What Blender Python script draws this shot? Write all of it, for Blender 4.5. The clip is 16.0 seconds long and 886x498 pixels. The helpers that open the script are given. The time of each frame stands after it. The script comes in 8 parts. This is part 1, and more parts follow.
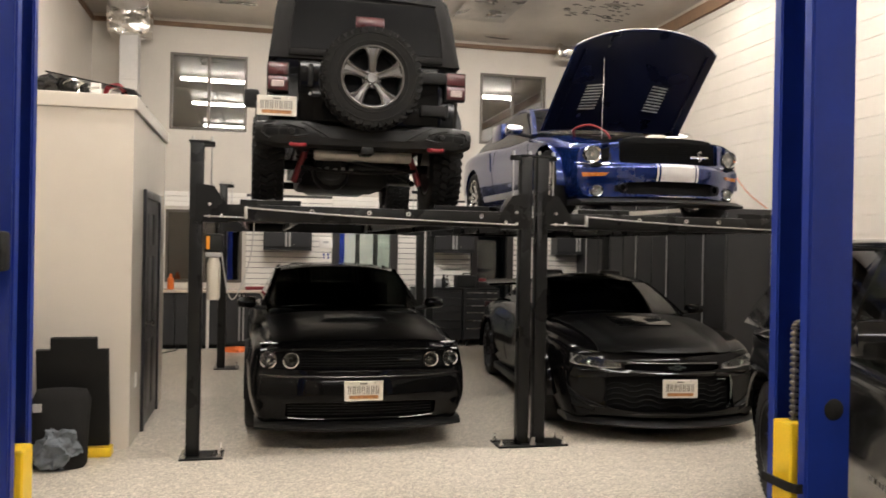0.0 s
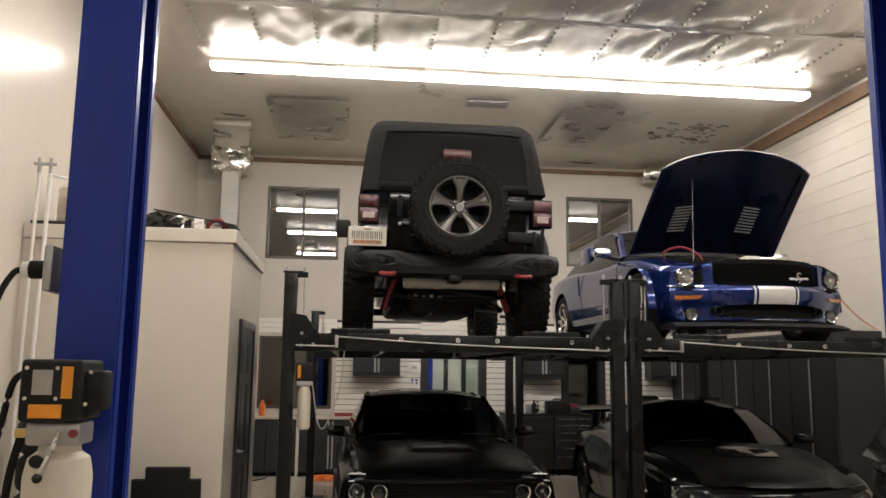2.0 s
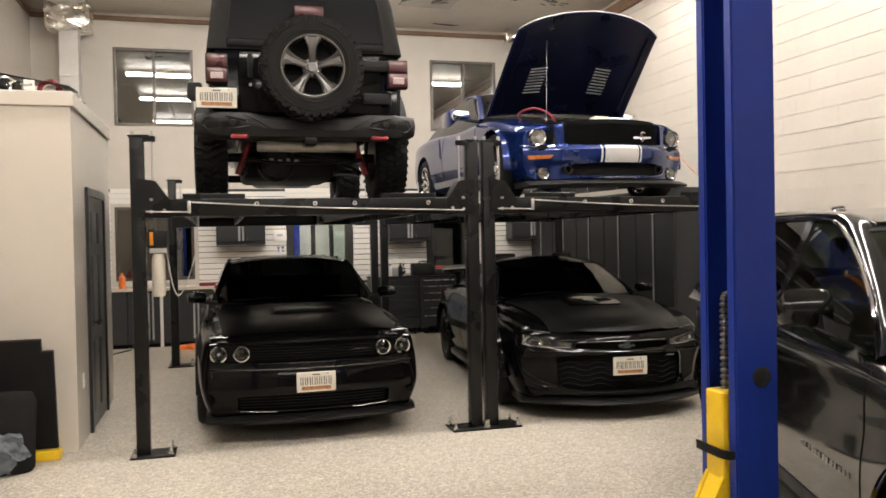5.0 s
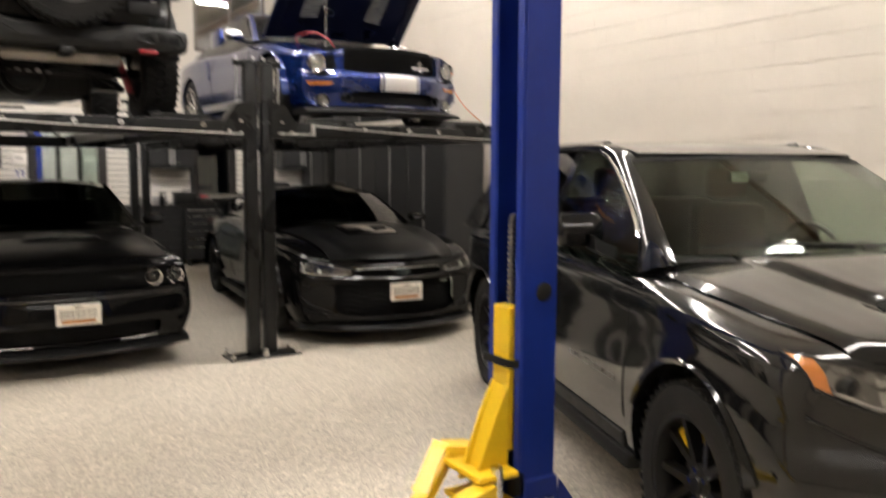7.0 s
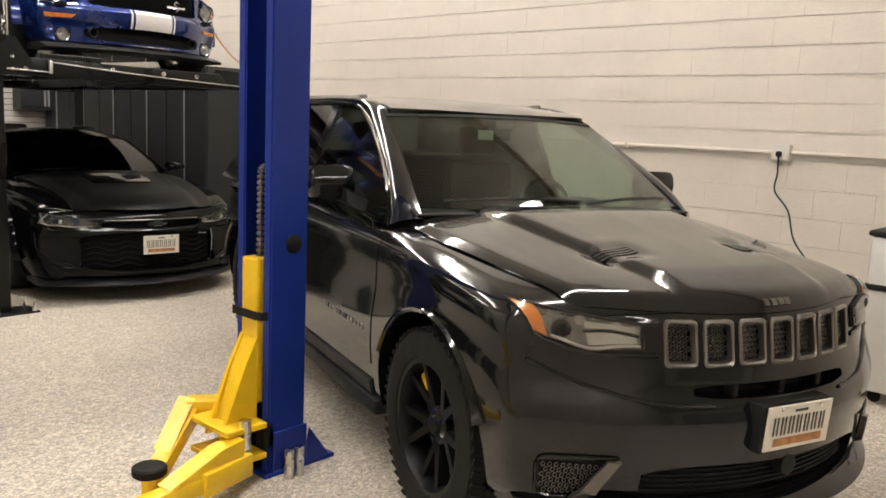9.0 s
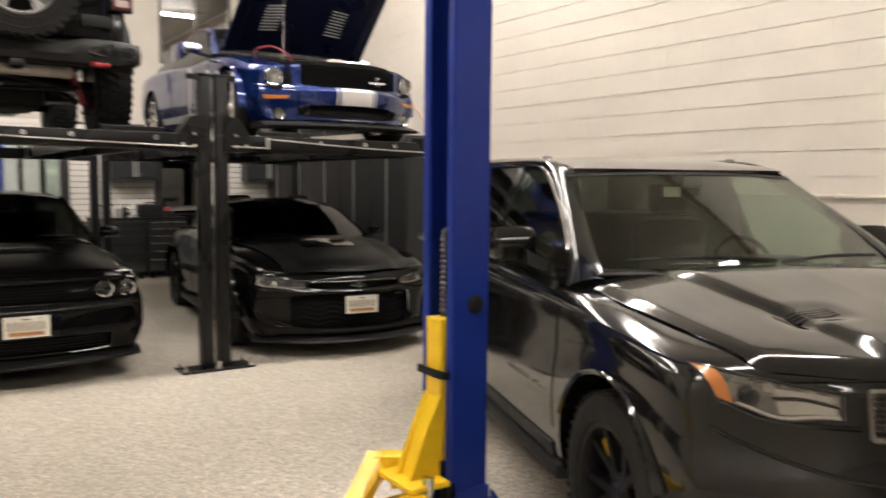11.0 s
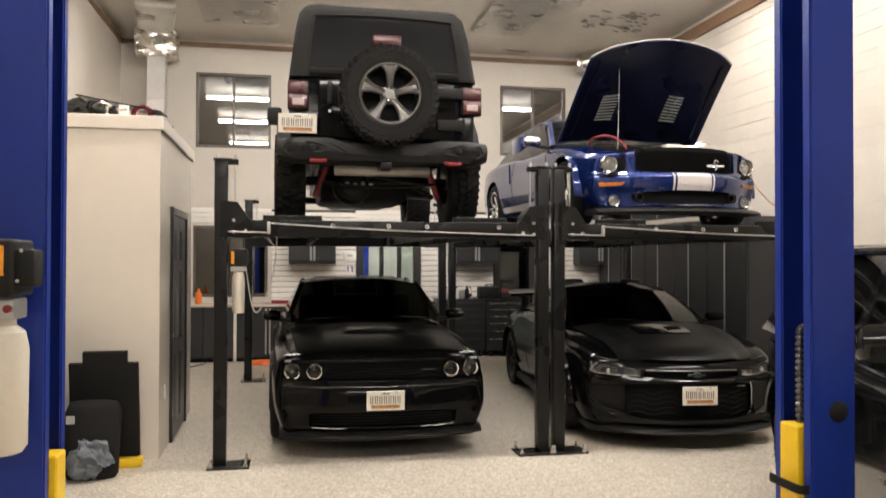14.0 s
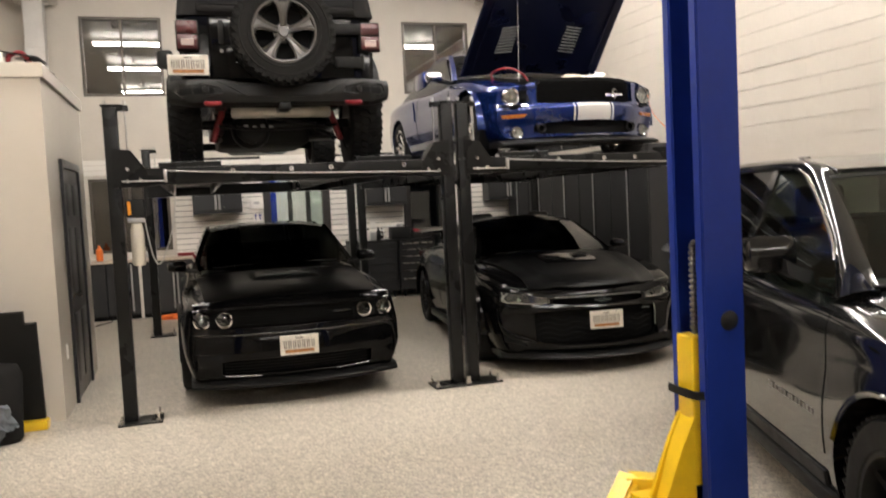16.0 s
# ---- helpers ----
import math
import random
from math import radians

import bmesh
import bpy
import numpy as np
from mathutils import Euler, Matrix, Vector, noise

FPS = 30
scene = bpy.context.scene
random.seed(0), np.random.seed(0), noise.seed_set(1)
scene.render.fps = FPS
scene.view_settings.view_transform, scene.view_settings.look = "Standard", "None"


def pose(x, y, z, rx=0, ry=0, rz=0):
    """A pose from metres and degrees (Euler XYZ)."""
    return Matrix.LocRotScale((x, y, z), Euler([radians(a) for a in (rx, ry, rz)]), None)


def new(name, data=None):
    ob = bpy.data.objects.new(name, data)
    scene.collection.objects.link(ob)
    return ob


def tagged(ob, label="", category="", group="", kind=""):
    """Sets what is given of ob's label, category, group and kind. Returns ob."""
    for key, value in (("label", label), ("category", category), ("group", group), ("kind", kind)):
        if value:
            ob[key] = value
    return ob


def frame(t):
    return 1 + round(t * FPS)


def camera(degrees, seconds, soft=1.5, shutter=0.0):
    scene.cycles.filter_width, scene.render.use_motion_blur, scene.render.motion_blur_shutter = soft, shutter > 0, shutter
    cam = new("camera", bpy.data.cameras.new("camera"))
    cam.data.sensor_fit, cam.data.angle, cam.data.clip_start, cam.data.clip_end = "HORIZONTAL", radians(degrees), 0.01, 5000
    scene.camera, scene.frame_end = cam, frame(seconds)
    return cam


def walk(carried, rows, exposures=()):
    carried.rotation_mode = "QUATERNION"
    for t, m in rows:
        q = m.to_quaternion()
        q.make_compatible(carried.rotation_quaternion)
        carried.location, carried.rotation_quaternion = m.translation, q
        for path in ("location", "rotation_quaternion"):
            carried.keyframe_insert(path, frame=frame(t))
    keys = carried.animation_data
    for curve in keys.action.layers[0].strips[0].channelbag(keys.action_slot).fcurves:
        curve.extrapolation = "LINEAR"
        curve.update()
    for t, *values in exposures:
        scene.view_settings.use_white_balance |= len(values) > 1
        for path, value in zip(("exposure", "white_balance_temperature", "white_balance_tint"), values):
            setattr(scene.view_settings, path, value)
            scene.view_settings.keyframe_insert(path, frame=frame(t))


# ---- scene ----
cam = camera(57.59, 16.0, soft=1.6, shutter=0.5)
ROWS = [
    (0, -0.035, 0.064, 1.618, -12.75, -0.05, -1.00),
    (0.5, -0.035, 0.059, 1.621, -10.24, -0.76, -1.13),
    (1, -0.050, 0.015, 1.624, -8.42, 1.67, -1.02),
    (1.5, -0.042, 0.057, 1.657, -6.07, 8.03, -0.95),
    (2, -0.041, 0.083, 1.660, -6.53, 8.49, -0.69),
    (2.5, -0.017, 0.071, 1.649, -6.70, 7.27, -0.35),
    (3, 0.025, 0.045, 1.621, -8.25, 4.19, -0.96),
    (3.5, 0.070, 0.025, 1.599, -10.02, 0.48, -0.78),
    (4, 0.078, 0.016, 1.601, -12.21, -1.11, 0.92),
    (6.5, 0.027, 0.066, 1.573, -25.17, 0.23, -0.46),
    (7, -0.075, 0.084, 1.546, -32.25, -5.64, -0.24),
    (7.5, -0.107, 0.083, 1.548, -38.87, -10.50, -0.80),
    (8, -0.062, 0.065, 1.532, -45.65, -10.98, -1.37),
    (10.3, 0.035, -0.056, 1.553, -47.52, -6.30, -2.38),
    (10.5, 0.045, -0.060, 1.545, -44.20, -5.85, -2.05),
    (11, 0.057, -0.068, 1.552, -33.87, -4.70, -0.50),
    (11.5, 0.048, -0.055, 1.553, -26.83, -3.12, 0.05),
    (12, 0.028, -0.052, 1.571, -20.56, -2.46, 0.58),
    (12.5, 0.016, -0.065, 1.568, -16.34, -2.54, 0.29),
    (13, 0.010, -0.069, 1.577, -13.59, -2.62, -0.14),
    (13.5, 0.012, -0.062, 1.595, -11.83, -1.65, 0.04),
    (14, 0.002, -0.067, 1.615, -10.87, 0.78, -0.14),
    (14.5, -0.002, -0.051, 1.632, -10.67, 2.94, -0.23),
    (15, 0.008, -0.052, 1.618, -12.30, 2.28, 0.36),
    (15.5, 0.024, -0.056, 1.609, -14.81, -0.09, 1.67),
    (16, 0.053, -0.064, 1.574, -17.05, -3.44, 2.80),
]
walk(cam, [(t, pose(x, y, z, 90 + pitch, roll, yaw)) for t, x, y, z, yaw, pitch, roll in ROWS],
     [(0, 0.1), (1.0, 0.25), (1.5, -0.42), (2.4, -0.42), (3.1, -0.08), (4, 0.2), (6.5, 0.18), (8, 0.20), (10.5, 0.15), (12, 0.2), (13.5, 0.25), (14.5, 0.18), (16, 0.1)])

# ---- world and exposure ----
scene.view_settings.exposure = 0.0
world = bpy.data.worlds.new("night")
scene.world = world
world.use_nodes = True
world.node_tree.nodes["Background"].inputs[0].default_value = (0.010, 0.012, 0.018, 1)
world.node_tree.nodes["Background"].inputs[1].default_value = 0.3
LAMP_POWER = 62.0


# ---- materials ----
def material(name, color, rough=0.5, metal=0.0, vary=0.12, scale=6.0, bump=0.0, bump_scale=40.0, coat=0.0, spec=0.5):
    """A surface with tone variation at two scales, uneven gloss and a fine relief."""
    m = bpy.data.materials.new(name)
    m.use_nodes = True
    nt = m.node_tree
    b = nt.nodes["Principled BSDF"]
    b.inputs["Metallic"].default_value = metal
    b.inputs["Coat Weight"].default_value = coat
    b.inputs["Coat Roughness"].default_value = 0.04
    b.inputs["Specular IOR Level"].default_value = spec
    tc = nt.nodes.new("ShaderNodeTexCoord")
    n1 = nt.nodes.new("ShaderNodeTexNoise")
    n1.inputs["Scale"].default_value = scale
    n1.inputs["Detail"].default_value = 6
    n2 = nt.nodes.new("ShaderNodeTexNoise")
    n2.inputs["Scale"].default_value = scale * 9
    n2.inputs["Detail"].default_value = 3
    nt.links.new(tc.outputs["Object"], n1.inputs["Vector"])
    nt.links.new(tc.outputs["Object"], n2.inputs["Vector"])
    add = nt.nodes.new("ShaderNodeMath")
    add.operation = "MULTIPLY_ADD"
    nt.links.new(n2.outputs["Fac"], add.inputs[0])
    add.inputs[1].default_value = 0.4
    nt.links.new(n1.outputs["Fac"], add.inputs[2])
    ramp = nt.nodes.new("ShaderNodeMapRange")
    ramp.inputs["From Min"].default_value = 0.35
    ramp.inputs["From Max"].default_value = 1.05
    ramp.inputs["To Min"].default_value = 1 - vary
    ramp.inputs["To Max"].default_value = 1 + vary
    nt.links.new(add.outputs[0], ramp.inputs["Value"])
    mul = nt.nodes.new("ShaderNodeVectorMath")
    mul.operation = "SCALE"
    mul.inputs[0].default_value = color[:3]
    nt.links.new(ramp.outputs[0], mul.inputs["Scale"])
    nt.links.new(mul.outputs[0], b.inputs["Base Color"])
    rr = nt.nodes.new("ShaderNodeMapRange")
    rr.inputs["From Min"].default_value = 0.3
    rr.inputs["From Max"].default_value = 0.7
    rr.inputs["To Min"].default_value = max(rough - 0.25 * vary, 0.02)
    rr.inputs["To Max"].default_value = min(rough + 0.25 * vary, 1)
    nt.links.new(n1.outputs["Fac"], rr.inputs["Value"])
    nt.links.new(rr.outputs[0], b.inputs["Roughness"])
    if bump:
        n3 = nt.nodes.new("ShaderNodeTexNoise")
        n3.inputs["Scale"].default_value = bump_scale
        n3.inputs["Detail"].default_value = 5
        nt.links.new(tc.outputs["Object"], n3.inputs["Vector"])
        bp = nt.nodes.new("ShaderNodeBump")
        bp.inputs["Strength"].default_value = bump
        bp.inputs["Distance"].default_value = 0.01
        nt.links.new(n3.outputs["Fac"], bp.inputs["Height"])
        nt.links.new(bp.outputs[0], b.inputs["Normal"])
    return m


def glass_material(name, color, rough=0.0, ior=1.5):
    m = bpy.data.materials.new(name)
    m.use_nodes = True
    nt = m.node_tree
    nt.nodes.remove(nt.nodes["Principled BSDF"])
    tr = nt.nodes.new("ShaderNodeBsdfTransparent")
    tr.inputs[0].default_value = (*color, 1)
    gl = nt.nodes.new("ShaderNodeBsdfGlossy")
    gl.inputs["Roughness"].default_value = rough
    lw = nt.nodes.new("ShaderNodeLayerWeight")
    lw.inputs["Blend"].default_value = 0.5
    pw = nt.nodes.new("ShaderNodeMath")
    pw.operation = "POWER"
    pw.inputs[1].default_value = 5.0
    nt.links.new(lw.outputs["Facing"], pw.inputs[0])
    fr = nt.nodes.new("ShaderNodeMapRange")
    fr.inputs["To Min"].default_value = ((ior - 1) / (ior + 1)) ** 2
    nt.links.new(pw.outputs[0], fr.inputs["Value"])
    mix = nt.nodes.new("ShaderNodeMixShader")
    nt.links.new(fr.outputs[0], mix.inputs[0])
    nt.links.new(tr.outputs[0], mix.inputs[1])
    nt.links.new(gl.outputs[0], mix.inputs[2])
    nt.links.new(mix.outputs[0], nt.nodes["Material Output"].inputs["Surface"])
    return m


def glow_material(name, color, strength):
    m = bpy.data.materials.new(name)
    m.use_nodes = True
    b = m.node_tree.nodes["Principled BSDF"]
    b.inputs["Base Color"].default_value = (*color, 1)
    b.inputs["Emission Color"].default_value = (*color, 1)
    b.inputs["Emission Strength"].default_value = strength
    return m


def floor_material():
    """Epoxy floor with broadcast flakes of several pale greys and browns under a satin clear coat."""
    m = material("epoxy_flakes", (0.50, 0.45, 0.378), 0.34, vary=0.10, scale=0.9)
    nt = m.node_tree
    b = nt.nodes["Principled BSDF"]
    tc = nt.nodes["Texture Coordinate"]
    last = b.inputs["Base Color"].links[0].from_socket
    for sc, lo, hi, amount in ((120.0, 0.55, 1.42, 0.9), (56.0, 0.72, 1.24, 0.9)):
        v = nt.nodes.new("ShaderNodeTexVoronoi")
        v.inputs["Scale"].default_value = sc
        nt.links.new(tc.outputs["Object"], v.inputs["Vector"])
        sep = nt.nodes.new("ShaderNodeSeparateColor")
        nt.links.new(v.outputs["Color"], sep.inputs[0])
        r = nt.nodes.new("ShaderNodeMapRange")
        r.inputs["To Min"].default_value = 1 + (lo - 1) * amount
        r.inputs["To Max"].default_value = 1 + (hi - 1) * amount
        nt.links.new(sep.outputs[0], r.inputs["Value"])
        s = nt.nodes.new("ShaderNodeVectorMath")
        s.operation = "SCALE"
        nt.links.new(last, s.inputs[0])
        nt.links.new(r.outputs[0], s.inputs["Scale"])
        last = s.outputs[0]
    nt.links.new(last, b.inputs["Base Color"])
    return m


M_FLOOR = floor_material()
M_WALL = material("painted_wall", (0.62, 0.565, 0.49), 0.45, vary=0.05, scale=1.2, bump=0.05, bump_scale=25)
M_PANEL = material("satin_wall_panel", (0.62, 0.565, 0.49), 0.22, vary=0.05, scale=0.8, bump=0.03, bump_scale=3)
M_BLOCK = material("painted_block", (0.545, 0.50, 0.438), 0.5, vary=0.06, scale=2.5, bump=0.25, bump_scale=60)
place = M_BLOCK.node_tree.nodes.new("ShaderNodeNewGeometry")
for nd in M_BLOCK.node_tree.nodes:
    if nd.bl_idname == "ShaderNodeTexNoise":
        M_BLOCK.node_tree.links.new(place.outputs["Position"], nd.inputs["Vector"])
M_CEIL = material("vinyl_insulation_facing", (0.62, 0.58, 0.52), 0.30, metal=0.25, vary=0.16, scale=0.8, bump=0.12, bump_scale=3)
M_FOIL = material("foil_facing", (0.66, 0.63, 0.58), 0.34, metal=0.75, vary=0.15, scale=1.0, bump=0.10, bump_scale=7)
M_FOILTAPE = material("crumpled_foil", (0.80, 0.77, 0.72), 0.24, metal=1.0, vary=0.2, scale=8, bump=1.0, bump_scale=9)
M_TRIMWOOD = material("brown_timber", (0.20, 0.12, 0.07), 0.6, vary=0.3, scale=5, bump=0.3)
M_BLACKSTEEL = material("black_powder_coat", (0.0090, 0.0088, 0.0086), 0.28, vary=0.07, scale=3, bump=0.015, bump_scale=200, spec=0.2)
M_STEEL = material("bright_steel", (0.62, 0.60, 0.57), 0.28, metal=1.0, vary=0.2, scale=20)
M_CABLE = material("galvanised_cable", (0.48, 0.465, 0.44), 0.45, metal=0.8, vary=0.25, scale=60)
M_BLUE = material("blue_enamel", (0.009, 0.027, 0.215), 0.33, vary=0.12, scale=4, bump=0.04, bump_scale=30, spec=0.35)
M_YELLOW = material("yellow_enamel", (0.80, 0.52, 0.015), 0.32, vary=0.12, scale=7, bump=0.05, bump_scale=40)
M_CHAIN = material("greasy_chain_steel", (0.20, 0.19, 0.18), 0.35, metal=0.8, vary=0.3, scale=40)
M_RUBBER = material("black_rubber", (0.010, 0.0095, 0.009), 0.75, vary=0.3, scale=12, bump=0.2, bump_scale=80, spec=0.2)
M_TYRE = material("tyre_rubber", (0.014, 0.0136, 0.013), 0.62, vary=0.3, scale=14, bump=0.15, bump_scale=90, spec=0.12)
M_CARBLACK = material("black_car_paint", (0.0055, 0.0055, 0.0057), 0.12, vary=0.1, scale=3, coat=0.62, spec=0.2)
M_CARSATIN = material("satin_black_paint", (0.010, 0.010, 0.010), 0.36, vary=0.15, scale=3, spec=0.16)
M_CARBLUE = material("blue_car_paint", (0.005, 0.019, 0.112), 0.20, metal=0.5, vary=0.1, scale=3, coat=0.8, spec=0.25)
M_NAVY = material("navy_hood_underside", (0.003, 0.004, 0.014), 0.3, vary=0.2, scale=4, spec=0.25)
M_WHITE = material("white_paint", (0.75, 0.72, 0.68), 0.3, vary=0.06, scale=5)
M_CHROME = material("chrome", (0.80, 0.79, 0.77), 0.08, metal=1.0, vary=0.1, scale=10)
M_GREYALLOY = material("grey_alloy", (0.25, 0.24, 0.23), 0.30, metal=0.9, vary=0.15, scale=12)
M_PLASTIC = material("black_plastic", (0.015, 0.0148, 0.0145), 0.50, vary=0.2, scale=9, bump=0.1, bump_scale=150, spec=0.15)
# Near black; on flat patches it paints the shade inside recesses and openings.
M_DARK = material("dark_parts_and_recess_shade", (0.011, 0.011, 0.011), 0.85, vary=0.2, scale=5, spec=0.05)
M_SOFTTOP = material("black_canvas", (0.015, 0.0143, 0.0138), 0.9, vary=0.2, scale=10, bump=0.3, bump_scale=200, spec=0.1)
M_RED = material("red_lens", (0.055, 0.005, 0.007), 0.3, vary=0.15, scale=10, coat=0.2)
M_REDPAINT = material("red_enamel", (0.20, 0.014, 0.020), 0.35, vary=0.15, scale=10)
M_AMBER = material("amber_lens", (0.62, 0.20, 0.03), 0.25, vary=0.1, scale=10, coat=0.6)
M_LENS = material("clear_lens", (0.55, 0.54, 0.52), 0.10, metal=0.55, vary=0.3, scale=14, coat=1.0)
M_CABINET = material("charcoal_cabinet", (0.028, 0.028, 0.029), 0.42, vary=0.12, scale=4, spec=0.3)
M_SLAT = material("slatwall_white", (0.76, 0.725, 0.67), 0.42, vary=0.05, scale=3)
M_COUNTER = material("pale_worktop", (0.52, 0.44, 0.36), 0.35, vary=0.12, scale=6)
M_DOOR = material("dark_painted_door", (0.020, 0.020, 0.024), 0.33, vary=0.12, scale=4, bump=0.05)
M_GREYMETAL = material("grey_metal", (0.42, 0.41, 0.40), 0.4, metal=0.6, vary=0.15, scale=8)
M_ORANGE = material("orange_plastic", (0.75, 0.17, 0.03), 0.4, vary=0.1, scale=8)
M_ORANGELABEL = material("orange_label", (0.80, 0.30, 0.02), 0.4, vary=0.06, scale=8)
M_OIL = material("milky_tank", (0.62, 0.57, 0.48), 0.35, vary=0.08, scale=5)
M_DENIM = material("washed_denim", (0.12, 0.135, 0.15), 0.85, vary=0.4, scale=9, bump=0.4, bump_scale=60)
M_FRAME = material("bronze_window_frame", (0.085, 0.072, 0.060), 0.4, metal=0.4, vary=0.12, scale=8)
M_TUBE = glow_material("lamp_tube", (1.0, 0.945, 0.885), LAMP_POWER)
G_WINDOW = glass_material("window_glass", (0.6, 0.61, 0.6), ior=3.0)
G_DOOR = glass_material("door_glass", (0.72, 0.76, 0.75), ior=1.7)
G_TINT = glass_material("tinted_glass", (0.34, 0.345, 0.34))
G_LENS = glass_material("clear_lamp_lens", (0.93, 0.93, 0.92))
G_CAR = glass_material("car_glass", (0.70, 0.76, 0.70))
M_NIGHT = material("night_outside", (0.05, 0.05, 0.055), 0.8, vary=0.3, scale=1)


# ---- mesh helpers ----
def part(name, bm, mat, parent=None, label="", smooth=True, angle=35):
    """Links a bmesh as one mesh object under a thing or a part."""
    bmesh.ops.recalc_face_normals(bm, faces=bm.faces)
    me = bpy.data.meshes.new(name)
    bm.to_mesh(me)
    bm.free()
    for m in (mat if isinstance(mat, (list, tuple)) else [mat]):
        me.materials.append(m)
    if smooth:
        me.shade_smooth()
        me.set_sharp_from_angle(angle=radians(angle))
    ob = new(name, me)
    if parent is not None:
        ob.parent = parent
    if label:
        ob["label"] = label
    return ob


def thing(name, label, category, m=None, group="", kind=""):
    ob = new(name)
    ob.empty_display_size = 0.1
    if m is not None:
        ob.matrix_basis = m
    return tagged(ob, label, category, group, kind)


def box(bm, x0, x1, y0, y1, z0, z1, bevel=0.0, segs=2):
    r = bmesh.ops.create_cube(bm, size=1, matrix=Matrix.Translation(((x0 + x1) / 2, (y0 + y1) / 2, (z0 + z1) / 2)) @ Matrix.Diagonal((x1 - x0, y1 - y0, z1 - z0, 1)))
    if bevel:
        es = {e for v in r["verts"] for e in v.link_edges}
        bmesh.ops.bevel(bm, geom=list(es), offset=bevel, segments=segs, affect="EDGES", profile=0.5)
    return bm


def cbox(*a, **k):
    return box(bmesh.new(), *a, **k)


def rod(bm, p0, p1, r, segs=12, r2=None):
    p0, p1 = Vector(p0), Vector(p1)
    d = p1 - p0
    q = d.to_track_quat("Z", "Y").to_matrix().to_4x4()
    bmesh.ops.create_cone(bm, cap_ends=True, segments=segs, radius1=r, radius2=r if r2 is None else r2, depth=d.length, matrix=Matrix.Translation((p0 + p1) / 2) @ q)
    return bm


def crod(*a, **k):
    return rod(bmesh.new(), *a, **k)


def loft(bm, rings, cap=True, closed=True):
    vs = [[bm.verts.new(p) for p in r] for r in rings]
    n = len(vs[0])
    for a, b in zip(vs, vs[1:]):
        for i in range(n if closed else n - 1):
            j = (i + 1) % n
            bm.faces.new((a[i], a[j], b[j], b[i]))
    if cap and closed:
        bm.faces.new(vs[0][::-1])
        bm.faces.new(vs[-1])
    return bm


def tube(bm, pts, r, segs=8):
    """A round tube along a line of points."""
    pts = [Vector(p) for p in pts]
    rings = []
    up = Vector((0, 0, 1))
    for i, p in enumerate(pts):
        d = (pts[min(i + 1, len(pts) - 1)] - pts[max(i - 1, 0)]).normalized()
        if abs(d.dot(up)) > 0.95:
            side = d.cross(Vector((1, 0, 0))).normalized()
        else:
            side = d.cross(up).normalized()
        o = side.cross(d)
        rings.append([p + r * (math.cos(a) * side + math.sin(a) * o) for a in (2 * math.pi * k / segs for k in range(segs))])
    return loft(bm, rings)


def arc_points(pts, n=8):
    """A smooth line through a few points."""
    pts = [Vector(p) for p in pts]
    out = []
    for i in range(len(pts) - 1):
        p0, p1, p2, p3 = pts[max(i - 1, 0)], pts[i], pts[i + 1], pts[min(i + 2, len(pts) - 1)]
        for k in range(n):
            t = k / n
            out.append(0.5 * (2 * p1 + (p2 - p0) * t + (2 * p0 - 5 * p1 + 4 * p2 - p3) * t * t + (3 * p1 - p0 - 3 * p2 + p3) * t ** 3))
    out.append(pts[-1])
    return out


def lathe(bm, prof, segs=32, axis="x", origin=(0, 0, 0)):
    """Turns a closed profile of (radius, along) about an axis."""
    rings = []
    for k in range(segs):
        a = 2 * math.pi * k / segs
        c, s = math.cos(a), math.sin(a)
        ring = []
        for r, h in prof:
            v = {"x": (h, r * c, r * s), "y": (r * c, h, r * s), "z": (r * c, r * s, h)}[axis]
            ring.append(Vector(v) + Vector(origin))
        rings.append(ring)
    vs = [[bm.verts.new(p) for p in r] for r in rings]
    m = len(prof)
    for i in range(segs):
        a, b = vs[i], vs[(i + 1) % segs]
        for j in range(m):
            bm.faces.new((a[j], a[(j + 1) % m], b[(j + 1) % m], b[j]))
    return bm


def clathe(*a, **k):
    return lathe(bmesh.new(), *a, **k)


def plate(bm, pts, depth, axis="y"):
    """A flat slab: an outline in two axes, thickened along the third."""
    d = {"x": Vector((depth, 0, 0)), "y": Vector((0, depth, 0)), "z": Vector((0, 0, depth))}[axis]
    a = [bm.verts.new(Vector(p)) for p in pts]
    b = [bm.verts.new(Vector(p) + d) for p in pts]
    bm.faces.new(a)
    bm.faces.new(b[::-1])
    n = len(a)
    for i in range(n):
        bm.faces.new((a[i], b[i], b[(i + 1) % n], a[(i + 1) % n]))
    return bm


def curve(*keys):
    """A smooth function through (x, value) keys, flat past the ends."""
    xs = np.array([k[0] for k in keys], float)
    ys = np.array([k[1] for k in keys], float)
    d = np.diff(ys) / np.diff(xs)
    m = np.zeros(len(xs))
    for i in range(1, len(xs) - 1):
        m[i] = 0 if d[i - 1] * d[i] <= 0 else 2 * d[i - 1] * d[i] / (d[i - 1] + d[i])
    m[0], m[-1] = d[0], d[-1]

    def f(x):
        if x <= xs[0]:
            return float(ys[0])
        if x >= xs[-1]:
            return float(ys[-1])
        i = int(np.searchsorted(xs, x) - 1)
        h = xs[i + 1] - xs[i]
        t = (x - xs[i]) / h
        return float((2 * t ** 3 - 3 * t ** 2 + 1) * ys[i] + (t ** 3 - 2 * t ** 2 + t) * h * m[i] + (-2 * t ** 3 + 3 * t ** 2) * ys[i + 1] + (t ** 3 - t ** 2) * h * m[i + 1])
    return f


